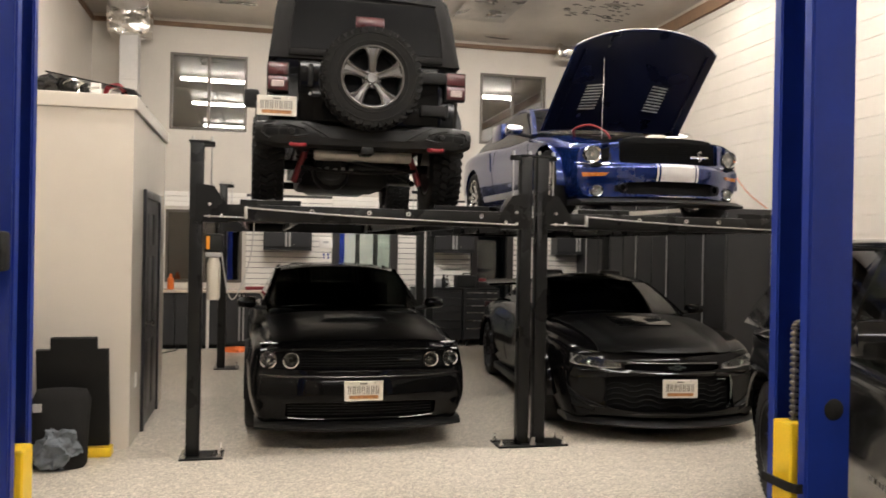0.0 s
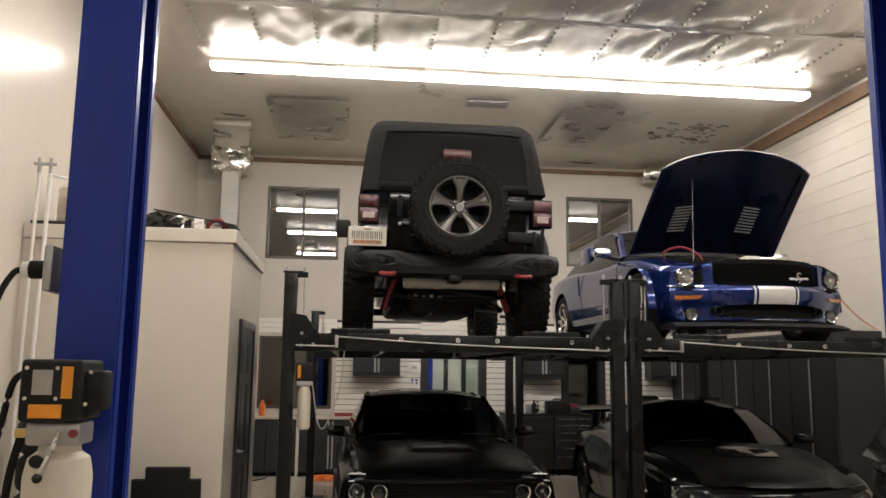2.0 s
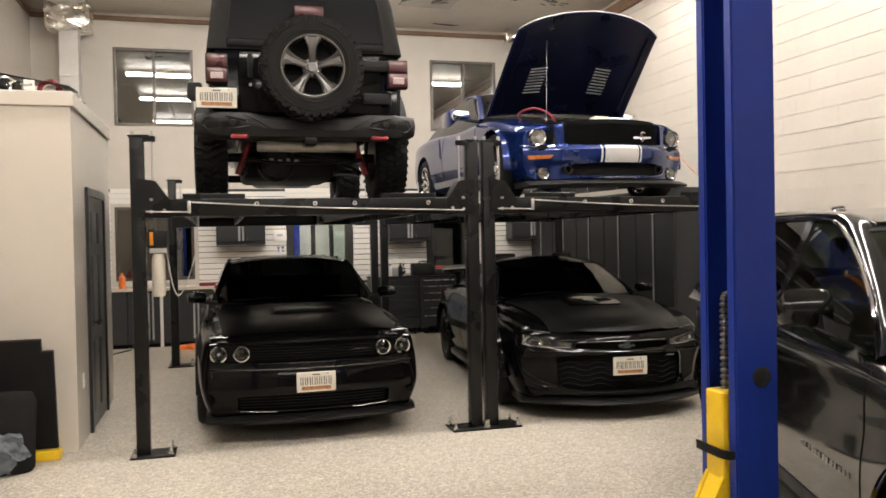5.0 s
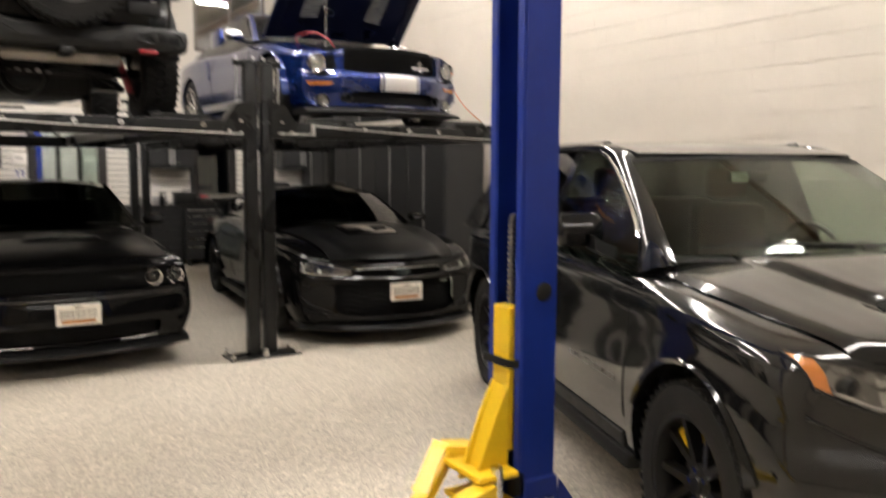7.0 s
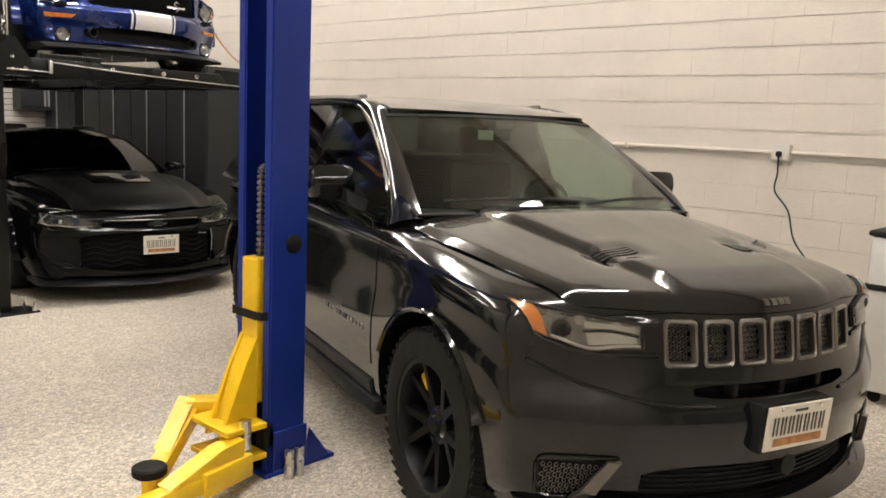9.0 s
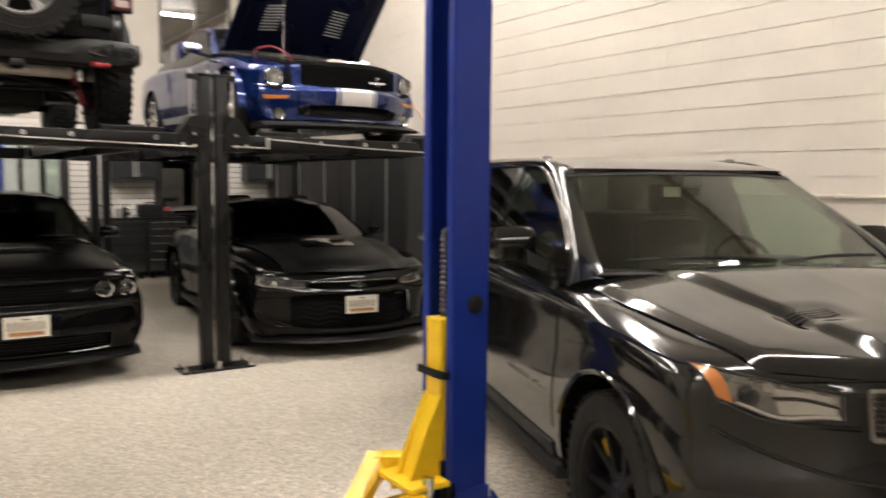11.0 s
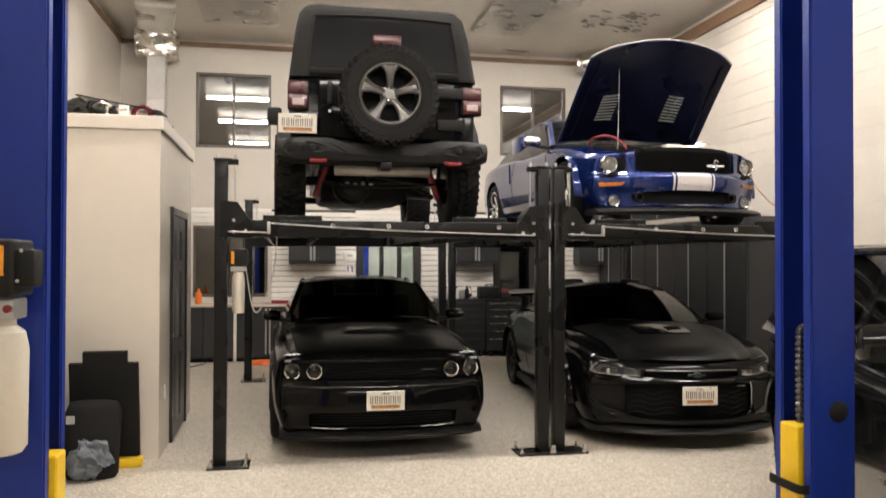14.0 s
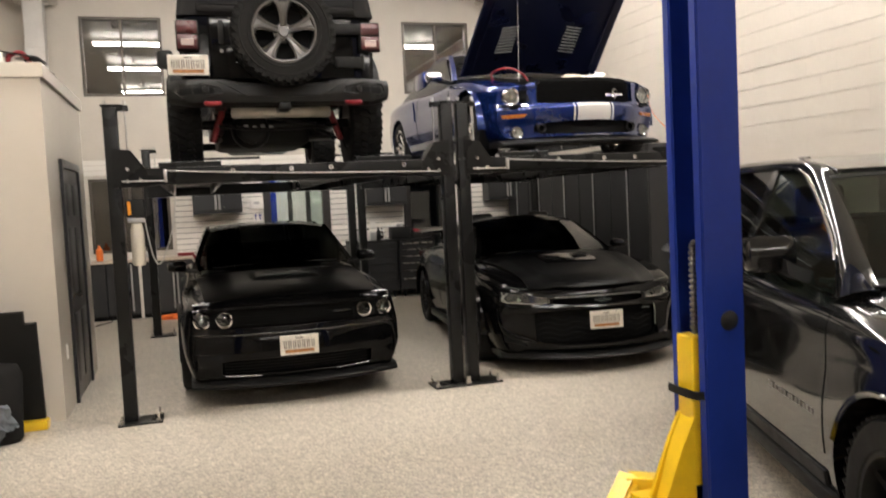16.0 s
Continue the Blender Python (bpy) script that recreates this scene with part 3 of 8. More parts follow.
    for k in range(15):
        z = 0.95 + k * 0.0245
        box(ch, -s * 0.042 - 0.013, -s * 0.042 + 0.013, 0.12, 0.15, z, z + 0.016, 0.004, 1)
        box(ch, -s * 0.042 - 0.006, -s * 0.042 + 0.006, 0.128, 0.142, z + 0.015, z + 0.026, 0.001, 1)
    for k in range(7):
        a = math.pi * k / 7
        cx = -s * (0.072 - 0.03 * math.cos(a))
        box(ch, cx - 0.010, cx + 0.010, 0.12, 0.15, 1.317 + 0.03 * math.sin(a), 1.327 + 0.03 * math.sin(a), 0.002, 1)
    part("lift_chain", ch, M_CHAIN, t, "greasy steel leaf chain")
    part("cylinder", crod((-s * 0.090, 0.155, 0.9), (-s * 0.090, 0.155, 1.34), 0.032, 16), M_BLACKSTEEL, t)
    return t, car


def swing_arm(t, s, pivot, elbow, tip, z=0.15, lift=0.0):
    """A folded lift arm: an inner sleeve, an outer bar and a round rubber pad."""
    pv, el, tp = Vector((*pivot, z + lift)), Vector((*elbow, z + lift)), Vector((*tip, z - 0.01))

    def bar(p, q, w, h):
        d = (q - p)
        m = Matrix.Translation((p + q) / 2) @ d.to_track_quat("X", "Z").to_matrix().to_4x4()
        bm = bmesh.new()
        box(bm, -d.length / 2, d.length / 2, -w / 2, w / 2, -h / 2, h / 2, 0.008, 2)
        bmesh.ops.transform(bm, matrix=m, verts=bm.verts)
        return bm
    arm = part("swing_arm", bar(pv, el, 0.10, 0.10), M_YELLOW, t)
    part("arm_bar", bar(el + (pv - el) * 0.2, tp, 0.075, 0.07), M_YELLOW, arm)
    run = tp - pv
    side = Vector((-run.y, run.x, 0)).normalized() * 0.042
    if lift:
        el, run = el, tp - el
    wedge = [(el if lift else pv) + run * k + Vector((0, 0, h)) for k, h in (((0.0, 0.02), (0.0, 0.056), (0.15, 0.05), (0.7, 0.04)) if lift else ((0.06, 0.04), (0.06, 0.125), (0.22, 0.115), (0.58, 0.04)))]
    part("arm_web", loft(bmesh.new(), [[p - side for p in wedge], [p + side for p in wedge]]), M_YELLOW, arm)
    part("pivot_pin", crod((pv.x, pv.y, 0.08), (pv.x, pv.y, 0.29), 0.026, 16), M_STEEL, arm)
    part("pad_cup", crod((tp.x, tp.y, z - 0.05), (tp.x, tp.y, z + 0.035), 0.032, 18), M_YELLOW, arm)
    part("rubber_pad", clathe([(0.0, z + 0.03), (0.062, z + 0.03), (0.068, z + 0.038), (0.068, z + 0.062), (0.060, z + 0.068), (0.0, z + 0.062)], 24, "z", (tp.x, tp.y, 0)), M_RUBBER, arm, "black rubber pad")
    return arm


def overhead_beam(x0, x1):
    """Folded steel beam that ties the two column heads together and carries the hose and cable guard."""
    t = thing("overhead_beam", "blue steel beam tying the heads of the two lift columns", "car lift", pose(0, 2.882, 3.84))
    sec = [(-0.11, 0.0), (-0.11, 0.15), (-0.09, 0.15), (-0.09, 0.012), (0.09, 0.012), (0.09, 0.15), (0.11, 0.15), (0.11, 0.0)]
    part("beam", loft(bmesh.new(), [[Vector((x, a, b)) for a, b in sec] for x in (x0, (x0 + x1) / 2, x1)]), M_BLUE, t, smooth=False)
    for x in (x0 + 0.02, x1 - 0.02):
        part("end_bracket", cbox(x - 0.012, x + 0.012, -0.125, 0.125, -0.02, 0.17, 0.004, 1), M_BLUE, t)
    part("shutoff_bar", crod((x0 + 0.05, -0.135, -0.05), (x1 - 0.05, -0.135, -0.05), 0.018, 12), M_RUBBER, t, "padded shut-off bar")
    for x in (x0 + 0.3, x1 - 0.3):
        part("bar_hanger", cbox(x - 0.012, x + 0.012, -0.143, -0.111, -0.06, 0.06, 0.003, 1), M_BLUE, t)


overhead_beam(-0.773, 2.012)
RCOL, _ = lift_column(2.012, -1, "blue two-post lift column with a yellow carriage and folded arms")
swing_arm(RCOL, -1, (-0.12, 0.0), (-0.38, -0.06), (-0.825, -0.115), 0.105)
swing_arm(RCOL, -1, (-0.06, 0.28), (-0.18, 0.36), (-0.505, 0.085), 0.105, 0.15)
LCOL, _ = lift_column(-0.773, 1, "blue two-post lift column carrying the pump motor")
swing_arm(LCOL, 1, (0.12, 0.02), (0.36, -0.40), (0.50, -0.75))
swing_arm(LCOL, 1, (0.12, 0.30), (0.30, 0.62), (0.42, 0.95))

# ---- vehicles: each looks towards -y in its own frame, origin on the ground under the middle of the nose ----
def hull(L, half, top, edge, low, wide, inset=0.80, sweep=0.12, crown=0.5, n=64, sill=0.93, nose=None):
    """A closed car body. Functions of the way from the nose: half width, height on the middle line, height of the wing's edge,
    underside, height of the widest line. inset: where the wing's edge lies, as a part of the half width."""
    rings = []

    def bulge(y, z):
        return nose(z) * max(0.0, 1 - y / 0.30) if nose else 0.0
    for i in range(n + 1):
        u = i / n
        y = L * (0.5 - 0.5 * math.cos(math.pi * u))
        w, zt, ze, zb, zm = half(y), top(y), edge(y), low(y), wide(y)
        key = [(0, zt), (w * inset * 0.5, zt - (zt - ze) * crown * 0.35), (w * inset * 0.92, ze + (zt - ze) * 0.12), (w * (inset + 0.1), ze - 0.02 - 0.10 * (ze - zm)),
               (w * 0.985, zm + 0.35 * (ze - zm)), (w, zm), (w * 0.992, zm - 0.45 * (zm - zb)), (w * sill, zb + 0.03), (w * sill * 0.93, zb)]
        line = [(v.x, v.y) for v in arc_points([(a, b, 0) for a, b in key], 4)]
        ring = line + [(0, zb)]
        full = ring + [(-x, z) for x, z in ring[-2:0:-1]]
        fade = max(0.0, 1 - y / 1.1) ** 1.5
        back = max(0.0, 1 - (L - y) / 0.9) ** 1.5
        rings.append([Vector((x, y + (sweep * fade - sweep * back) * (x / max(w, 0.01)) ** 2 + bulge(y, z), z)) for x, z in full])
    bm = loft(bmesh.new(), rings, cap=False)
    bm.verts.ensure_lookup_table()
    k = len(rings[0])
    ends = [[bm.verts[first + i] for i in range(k)] for first in (0, len(bm.verts) - k)]
    for rim, w, y0, sw in ((ends[0], half(0), 0.0, sweep), (ends[1], half(L), L, -sweep)):
        m, across = k // 2, 15
        rows = [[rim[0]]]
        for i in range(1, m):
            a, b = rim[i], rim[k - i]
            row = [a]
            for j in range(1, across):
                x = a.co.x + (b.co.x - a.co.x) * j / across
                row.append(bm.verts.new((x, y0 + sw * (x / w) ** 2 + bulge(y0, a.co.z), a.co.z)))
            rows.append(row + [b])
        rows.append([rim[m]])
        for p, q in zip(rows, rows[1:]):
            for j in range(across):
                f = [p[min(j, len(p) - 1)], p[min(j + 1, len(p) - 1)], q[min(j + 1, len(q) - 1)], q[min(j, len(q) - 1)]]
                f = [v for i, v in enumerate(f) if v not in f[:i]]
                bm.faces.new(f)
    bmesh.ops.recalc_face_normals(bm, faces=bm.faces)
    return bm


def wheel_cut(y, r, width, half):
    bm = bmesh.new()
    for s in (-1, 1):
        rod(bm, (s * (half - width), y, r[1]), (s * (half + 0.3), y, r[1]), r[0], 40)
    return bm


def sheet(f, nu, nv, thick=0.0):
    bm = bmesh.new()
    vs = [[bm.verts.new(f(i / nu, j / nv)) for j in range(nv + 1)] for i in range(nu + 1)]
    for i in range(nu):
        for j in range(nv):
            bm.faces.new((vs[i][j], vs[i + 1][j], vs[i + 1][j + 1], vs[i][j + 1]))
    if thick:
        back = []
        for i in range(nu + 1):
            row = []
            for j in range(nv + 1):
                a = vs[min(i + 1, nu)][j].co - vs[max(i - 1, 0)][j].co
                b = vs[i][min(j + 1, nv)].co - vs[i][max(j - 1, 0)].co
                n = a.cross(b)
                n = n.normalized() if n.length > 1e-9 else Vector((0, 0, 1))
                row.append(bm.verts.new(vs[i][j].co - n * thick))
            back.append(row)
        for i in range(nu):
            for j in range(nv):
                bm.faces.new((back[i][j], back[i][j + 1], back[i + 1][j + 1], back[i + 1][j]))
        for i in range(nu):
            bm.faces.new((vs[i][0], back[i][0], back[i + 1][0], vs[i + 1][0]))
            bm.faces.new((vs[i][nv], vs[i + 1][nv], back[i + 1][nv], back[i][nv]))
        for j in range(nv):
            bm.faces.new((vs[0][j], vs[0][j + 1], back[0][j + 1], back[0][j]))
            bm.faces.new((vs[nu][j], back[nu][j], back[nu][j + 1], vs[nu][j + 1]))
    return bm


def cabin(car, A, B, C, D, wb, wt, paint, glass, bow=0.16, crown=0.05, belly=0.02, rise=0.045):
    """Roof, pillars and glass over the body. A, B: foot and head of the windscreen (y, z); C, D: head and foot of the rear screen."""
    zb = min(A[1], D[1])
    zr = max(B[1], C[1])

    def hw(z):
        return wb + (wt - wb) * max(0.0, min(1.0, (z - zb) / (zr - zb)))

    def screen(p, q, sgn, k0, k1, e):
        def f(u, v):
            x = (2 * u - 1) * e
            s = k0 + (k1 - k0) * v
            y = p[0] + (q[0] - p[0]) * s
            z = p[1] + (q[1] - p[1]) * s + belly * math.sin(math.pi * s)
            return Vector((x * hw(z), y + sgn * bow * x * x * (1 - 0.5 * s), z - crown * 0.6 * x * x * s))
        return f
    part("windscreen", sheet(screen(A, B, 1, 0.02, 0.94, 0.955), 40, 24, 0.006), glass, car)
    part("rear_screen", sheet(screen(D, C, -1, 0.05, 0.92, 0.88), 16, 8, 0.006), glass, car)

    def roof(u, v):
        x = 2 * u - 1
        y = B[0] + (C[0] - B[0]) * v
        z = B[1] + (C[1] - B[1]) * v + rise * math.sin(math.pi * v)
        y += bow * 0.5 * x * x * (1 - 2 * v)
        return Vector((x * hw(zr - 0.02) * 1.005, y, z - crown * abs(x) ** 2.4))
    part("roof", sheet(roof, 24, 16, 0.02), paint, car)
    for s in (-1, 1):
        for (P, Q, sg) in ((A, B, 1), (D, C, -1)):
            p = bmesh.new()
            f0 = screen(P, Q, sg, 0, 1, 1.0)
            f1 = screen(P, Q, sg, 0, 1, 0.945)
            ring = []
            for k in range(9):
                v = k / 8
                a, b = f0(0.5 + 0.5 * s, v), f1(0.5 + 0.5 * s, v)
                o = Vector((0, sg * 0.03, 0))
                ring.append([a + Vector((s * 0.004, 0, 0.004)), b + Vector((0, 0, 0.006)), b + o + Vector((0, 0, -0.02)), a + o * 2.2 + Vector((s * 0.004, 0, -0.01))])
            loft(p, ring)
            part("pillar", p, paint, car)

        def side(u, v, grow=0.0):
            y = A[0] + (D[0] - A[0]) * u
            if y < B[0]:
                zt = A[1] + (B[1] - A[1]) * (y - A[0]) / (B[0] - A[0])
            elif y > C[0]:
                zt = D[1] + (C[1] - D[1]) * (D[0] - y) / (D[0] - C[0])
            else:
                zt = B[1] + (C[1] - B[1]) * (y - B[0]) / (C[0] - B[0]) + 0.03 * math.sin(math.pi * (y - B[0]) / (C[0] - B[0]))
            z0 = zb - 0.05
            z = z0 + (max(zt - 0.03 - crown, z0) - z0) * v
            yy = y + (bow * 0.9 if y < B[0] else 0) * (1 - v * 0.5) * (1 if y < B[0] else 0)
            return Vector((s * (hw(z) + grow), yy, z))
        part("side_window", sheet(side, 24, 6, 0.006), glass, car)
    return hw


def wheel(parent, x, y, r, width, s, rim_r, spokes, rim_mat, name="wheel", caliper=None, tread=0, spoke_w=0.05, dish=0.03, split=False, barrel=None, disc=True, blades=True, spread=0.10, lug=0.030):
    """A wheel with its tyre; s: the side that it looks out of."""
    w = width / 2
    prof = [(rim_r, -w * 0.86), (rim_r + 0.012, -w * 0.95), (r - 0.055, -w), (r - 0.018, -w * 0.93), (r, -w * 0.72), (r, w * 0.72), (r - 0.018, w * 0.93), (r - 0.055, w), (rim_r + 0.012, w * 0.95), (rim_r, w * 0.86)]
    ty = clathe(prof, 56, "x", (0, 0, 0))
    holder = part(name, clathe([(rim_r - 0.012, -w * 0.9), (rim_r + 0.006, -w * 0.9), (rim_r + 0.006, w * 0.9), (rim_r - 0.012, w * 0.9), (rim_r - 0.03, w * 0.6), (rim_r - 0.03, -w * 0.6)], 48, "x"), barrel or rim_mat, parent)
    part("tyre", ty, M_TYRE, holder, "black rubber tyre")
    if tread:
        block = bmesh.new()
        bmesh.ops.create_cube(block, size=1, matrix=Matrix.Diagonal((width * 0.22, 2 * math.pi * r / tread * 0.62, lug, 1)))
        me = bpy.data.meshes.new("tread_lug")
        block.to_mesh(me)
        block.free()
        me.materials.append(M_TYRE)
        for k in range(tread):
            for row, off in ((-0.78, 0.0), (-0.28, 0.5), (0.28, 0.0), (0.78, 0.5)):
                ob = new("tread_lug", me)
                ob.parent = holder
                ob.matrix_basis = Matrix.Rotation(2 * math.pi * (k + off) / tread, 4, "X") @ Matrix.Translation((row * w * 0.92, 0, r + lug * 0.3 - (0.015 if abs(row) > 0.5 else 0.0) * lug / 0.03)) @ Matrix.Rotation(0.35 if row > 0 else -0.35, 4, "Z")
    sp = bmesh.new()
    for k in range(spokes):
        a = 2 * math.pi * (k + 0.5) / spokes
        for off in ((-spread, spread) if split else (0.0,)):
            q = Matrix.Rotation(a, 4, "X")
            qo = Matrix.Rotation(a + off * 1.4, 4, "X")
            d = s * (w * 0.72)
            e = s * (w * 0.72 - dish)
            hw2 = spoke_w / 2
            ring0 = [q @ Vector((e + s * 0.0, -hw2 * 1.1, 0.055)), q @ Vector((e, hw2 * 1.1, 0.055)), q @ Vector((e - s * 0.045, hw2, 0.055)), q @ Vector((e - s * 0.045, -hw2, 0.055))]
            zz = rim_r - 0.018
            ring1 = [qo @ Vector((d, -hw2 * (0.7 if split else 1.3), zz)), qo @ Vector((d, hw2 * (0.7 if split else 1.3), zz)), qo @ Vector((d - s * 0.05, hw2, zz)), qo @ Vector((d - s * 0.05, -hw2, zz))]
            loft(sp, [ring0, ring1])
    if blades:
        part("spokes", sp, rim_mat, holder, smooth=False)
    else:
        sp.free()
    hb = s * (w * 0.72 - dish)
    part("hub", clathe([(0.0, hb - s * 0.05), (0.075, hb - s * 0.05), (0.075, hb), (0.04, hb + s * 0.008), (0.034, hb + s * 0.022), (0.0, hb + s * 0.022)], 24, "x"), rim_mat, holder)
    for k in range(5):
        a = 2 * math.pi * k / 5
        part("lug_nut", crod((hb, 0.055 * math.cos(a), 0.055 * math.sin(a)), (hb + s * 0.014, 0.055 * math.cos(a), 0.055 * math.sin(a)), 0.011, 6), M_CHROME, holder)
    if disc:
        part("brake_disc", clathe([(0.05, -s * 0.01), (rim_r - 0.06, -s * 0.01), (rim_r - 0.06, s * 0.015), (0.05, s * 0.015)], 32, "x"), M_DISC, holder)
    if caliper:
        c = cbox(s * 0.035 - 0.035, s * 0.035 + 0.035, -0.07, 0.07, rim_r - 0.12, rim_r - 0.03, 0.015)
        bmesh.ops.transform(c, matrix=Matrix.Rotation(caliper[1], 4, "X"), verts=c.verts)
        part("brake_caliper", c, caliper[0], holder, "painted brake caliper")
    holder.location = (x, y, r)
    return holder


def licence_plate(car, x, y, z, tilt=0.0, name="number_plate"):
    """A pale plate with plain dark bars in place of its characters."""
    p = part(name, cbox(-0.1525, 0.1525, -0.004, 0.004, -0.078, 0.078, 0.003, 1), M_PLATE, car, "pale plate with a coloured lower edge")
    for k in range(7):
        xx = -0.124 + k * 0.0365
        part("bar", cbox(xx, xx + 0.007, -0.0062, -0.0045, -0.024, 0.040), M_PLATEINK, p)
        part("bar", cbox(xx + 0.016, xx + 0.023, -0.0062, -0.0045, -0.024, 0.040), M_PLATEINK, p)
    part("bar", cbox(-0.03, 0.03, -0.0062, -0.0045, 0.052, 0.061), M_PLATEINK, p)
    part("band", cbox(-0.115, 0.115, -0.0060, -0.0045, -0.062, -0.034), M_PLATEBAND, p, "mottled red and gold picture strip")
    for sx in (-0.09, 0.09):
        part("bolt", crod((sx, -0.004, 0.064), (sx, -0.009, 0.064), 0.007, 8), M_STEEL, p)
    p.matrix_basis = pose(x, y, z, tilt)
    return p


M_DISC = material("dark_iron", (0.10, 0.095, 0.09), 0.4, metal=0.7, vary=0.2, scale=12)
M_PLATE = material("plate_white", (0.66, 0.62, 0.54), 0.35, vary=0.08, scale=20)
M_PLATEINK = material("plate_ink", (0.055, 0.045, 0.035), 0.5)
M_PLATEBAND = material("plate_band", (0.36, 0.16, 0.05), 0.5, vary=0.8, scale=30)

from mathutils.bvhtree import BVHTree


def skin(ob):
    """The surface of a part, to lay other parts on: a search tree in the car's own frame."""
    me = ob.data
    return BVHTree.FromPolygons([v.co.copy() for v in me.vertices], [tuple(p.vertices) for p in me.polygons])


def onto(tree, way, a, b, d=0.0):
    """The point of the surface at (a, b), seen along a way (front: x, z; top: x, y; side: y, z), lifted by d."""
    if way == "front":
        o, r = Vector((a, -3, b)), Vector((0, 1, 0))
    elif way == "rear":
        o, r = Vector((a, 9, b)), Vector((0, -1, 0))
    elif way == "top":
        o, r = Vector((a, b, 4)), Vector((0, 0, -1))
    elif way == "left":
        o, r = Vector((-3, a, b)), Vector((1, 0, 0))
    else:
        o, r = Vector((3, a, b)), Vector((-1, 0, 0))
    p, n, _, _ = tree.ray_cast(o, r)
    if p is None:
        p, n, _, _ = tree.find_nearest(o + r * 3)
    if n.dot(r) > 0:
        n = -n
    n = (n - r * 0.4).normalized()
    return p + n * d


def patch(tree, way, f, nu=12, nv=4, d=0.004, thick=0.01):
    """A panel that follows the surface; f(u, v) gives its place across the view."""
    bm = bmesh.new()
    vs = [[bm.verts.new(onto(tree, way, *f(i / nu, j / nv), d)) for j in range(nv + 1)] for i in range(nu + 1)]
    for i in range(nu):
        for j in range(nv):
            bm.faces.new((vs[i][j], vs[i + 1][j], vs[i + 1][j + 1], vs[i][j + 1]))
    bmesh.ops.recalc_face_normals(bm, faces=bm.faces)
    bmesh.ops.solidify(bm, geom=list(bm.faces), thickness=thick)
    return bm


def quad(a0, b0, a1, b1, a2=None, b2=None, a3=None, b3=None):
    """A four-cornered outline for patch: corners in turn, or two opposite corners."""
    if a2 is None:
        c = ((a0, b0), (a1, b0), (a1, b1), (a0, b1))
    else:
        c = ((a0, b0), (a1, b1), (a2, b2), (a3, b3))

    def f(u, v):
        p = [(c[0][k] * (1 - u) + c[1][k] * u) * (1 - v) + (c[3][k] * (1 - u) + c[2][k] * u) * v for k in (0, 1)]
        return p[0], p[1]
    return f


def strip(tree, way, pts, r, d=0.004, n=8):
    """A thin bead that runs along the surface."""
    line = arc_points([(a, b, 0) for a, b in pts], n)
    return tube(bmesh.new(), [onto(tree, way, v.x, v.y, d) for v in line], r, 6)


def flare(y, zc, r0, r1, x0, x1, a0=-0.15, a1=3.29, n=28):
    """A wheel-arch lip: a curved band round the opening."""
    rings = []
    for k in range(n + 1):
        a = a0 + (a1 - a0) * k / n
        c, s = math.cos(a), math.sin(a)
        rings.append([Vector((x, y + r * c, zc + r * s)) for x, r in ((x0, r0), (x1, r0), (x1 + (0.01 if x1 > 0 else -0.01), (r0 * 0.6 + r1 * 0.4)), (x0 + (x1 - x0) * 0.5, r1), (x0, r1))])
    return loft(bmesh.new(), rings)


def mirror(car, x, y, z, s, w, h, paint):
    m = part("side_mirror", loft(bmesh.new(), [[Vector((x + s * w * t, y + 0.075 * q * math.cos(a) - 0.03 * t, z + h * 0.5 * q * math.sin(a) * (1 if math.sin(a) > 0 else 0.8))) for a in (2 * math.pi * k / 14 for k in range(14))]
                                                for t, q in ((0, 0.55), (0.08, 0.85), (0.3, 1), (0.75, 0.97), (0.93, 0.8), (1.0, 0.45))]), paint, car)
    part("mirror_glass", cbox(min(x + s * w * 0.15, x + s * w * 0.88), max(x + s * w * 0.15, x + s * w * 0.88), y + 0.05, y + 0.058, z - h * 0.32, z + h * 0.36, 0.003, 1), M_CHROME, m)
    part("mirror_stalk", crod((x - s * 0.10, y + 0.0, z - h * 0.45), (x + s * 0.06, y, z - h * 0.25), 0.022, 8), M_PLASTIC, m)
    return m


def round_lamp(car, x, y, z, r, name="headlamp", ring=None, depth=0.05, lens=None, bulb=None):
    """A round lamp: rim, reflector bowl, bulb and a domed lens."""
    rim = part(name, clathe([(r * 0.82, 0.02), (r * 0.84, -0.012), (r * 0.95, -0.018), (r, -0.008), (r, 0.02)], 32, "y", (x, y, z)), ring or M_CHROME, car)
    part("reflector", clathe([(0.0, depth), (r * 0.3, depth * 0.9), (r * 0.6, depth * 0.55), (r * 0.84, 0.004), (r * 0.84, depth + 0.01), (0.0, depth + 0.01)], 28, "y", (x, y, z)), lens or M_LENS, rim)
    part("bulb", clathe([(0.0, -0.002), (r * 0.20, 0.0), (r * 0.24, 0.01), (r * 0.24, depth), (0.0, depth)], 16, "y", (x, y, z)), bulb or M_CHROME, rim)
    part("lens", clathe([(0.0, -0.022), (r * 0.45, -0.018), (r * 0.82, -0.004), (r * 0.82, -0.001), (r * 0.45, -0.014), (0.0, -0.018)], 28, "y", (x, y, z)), G_LENS, rim)
    return rim


def wiper(car, p, q):
    w = part("wiper", tube(bmesh.new(), arc_points([p, (Vector(p) + Vector(q)) / 2 + Vector((0, -0.01, 0.012)), q], 6), 0.008, 6), M_PLASTIC, car)
    return w


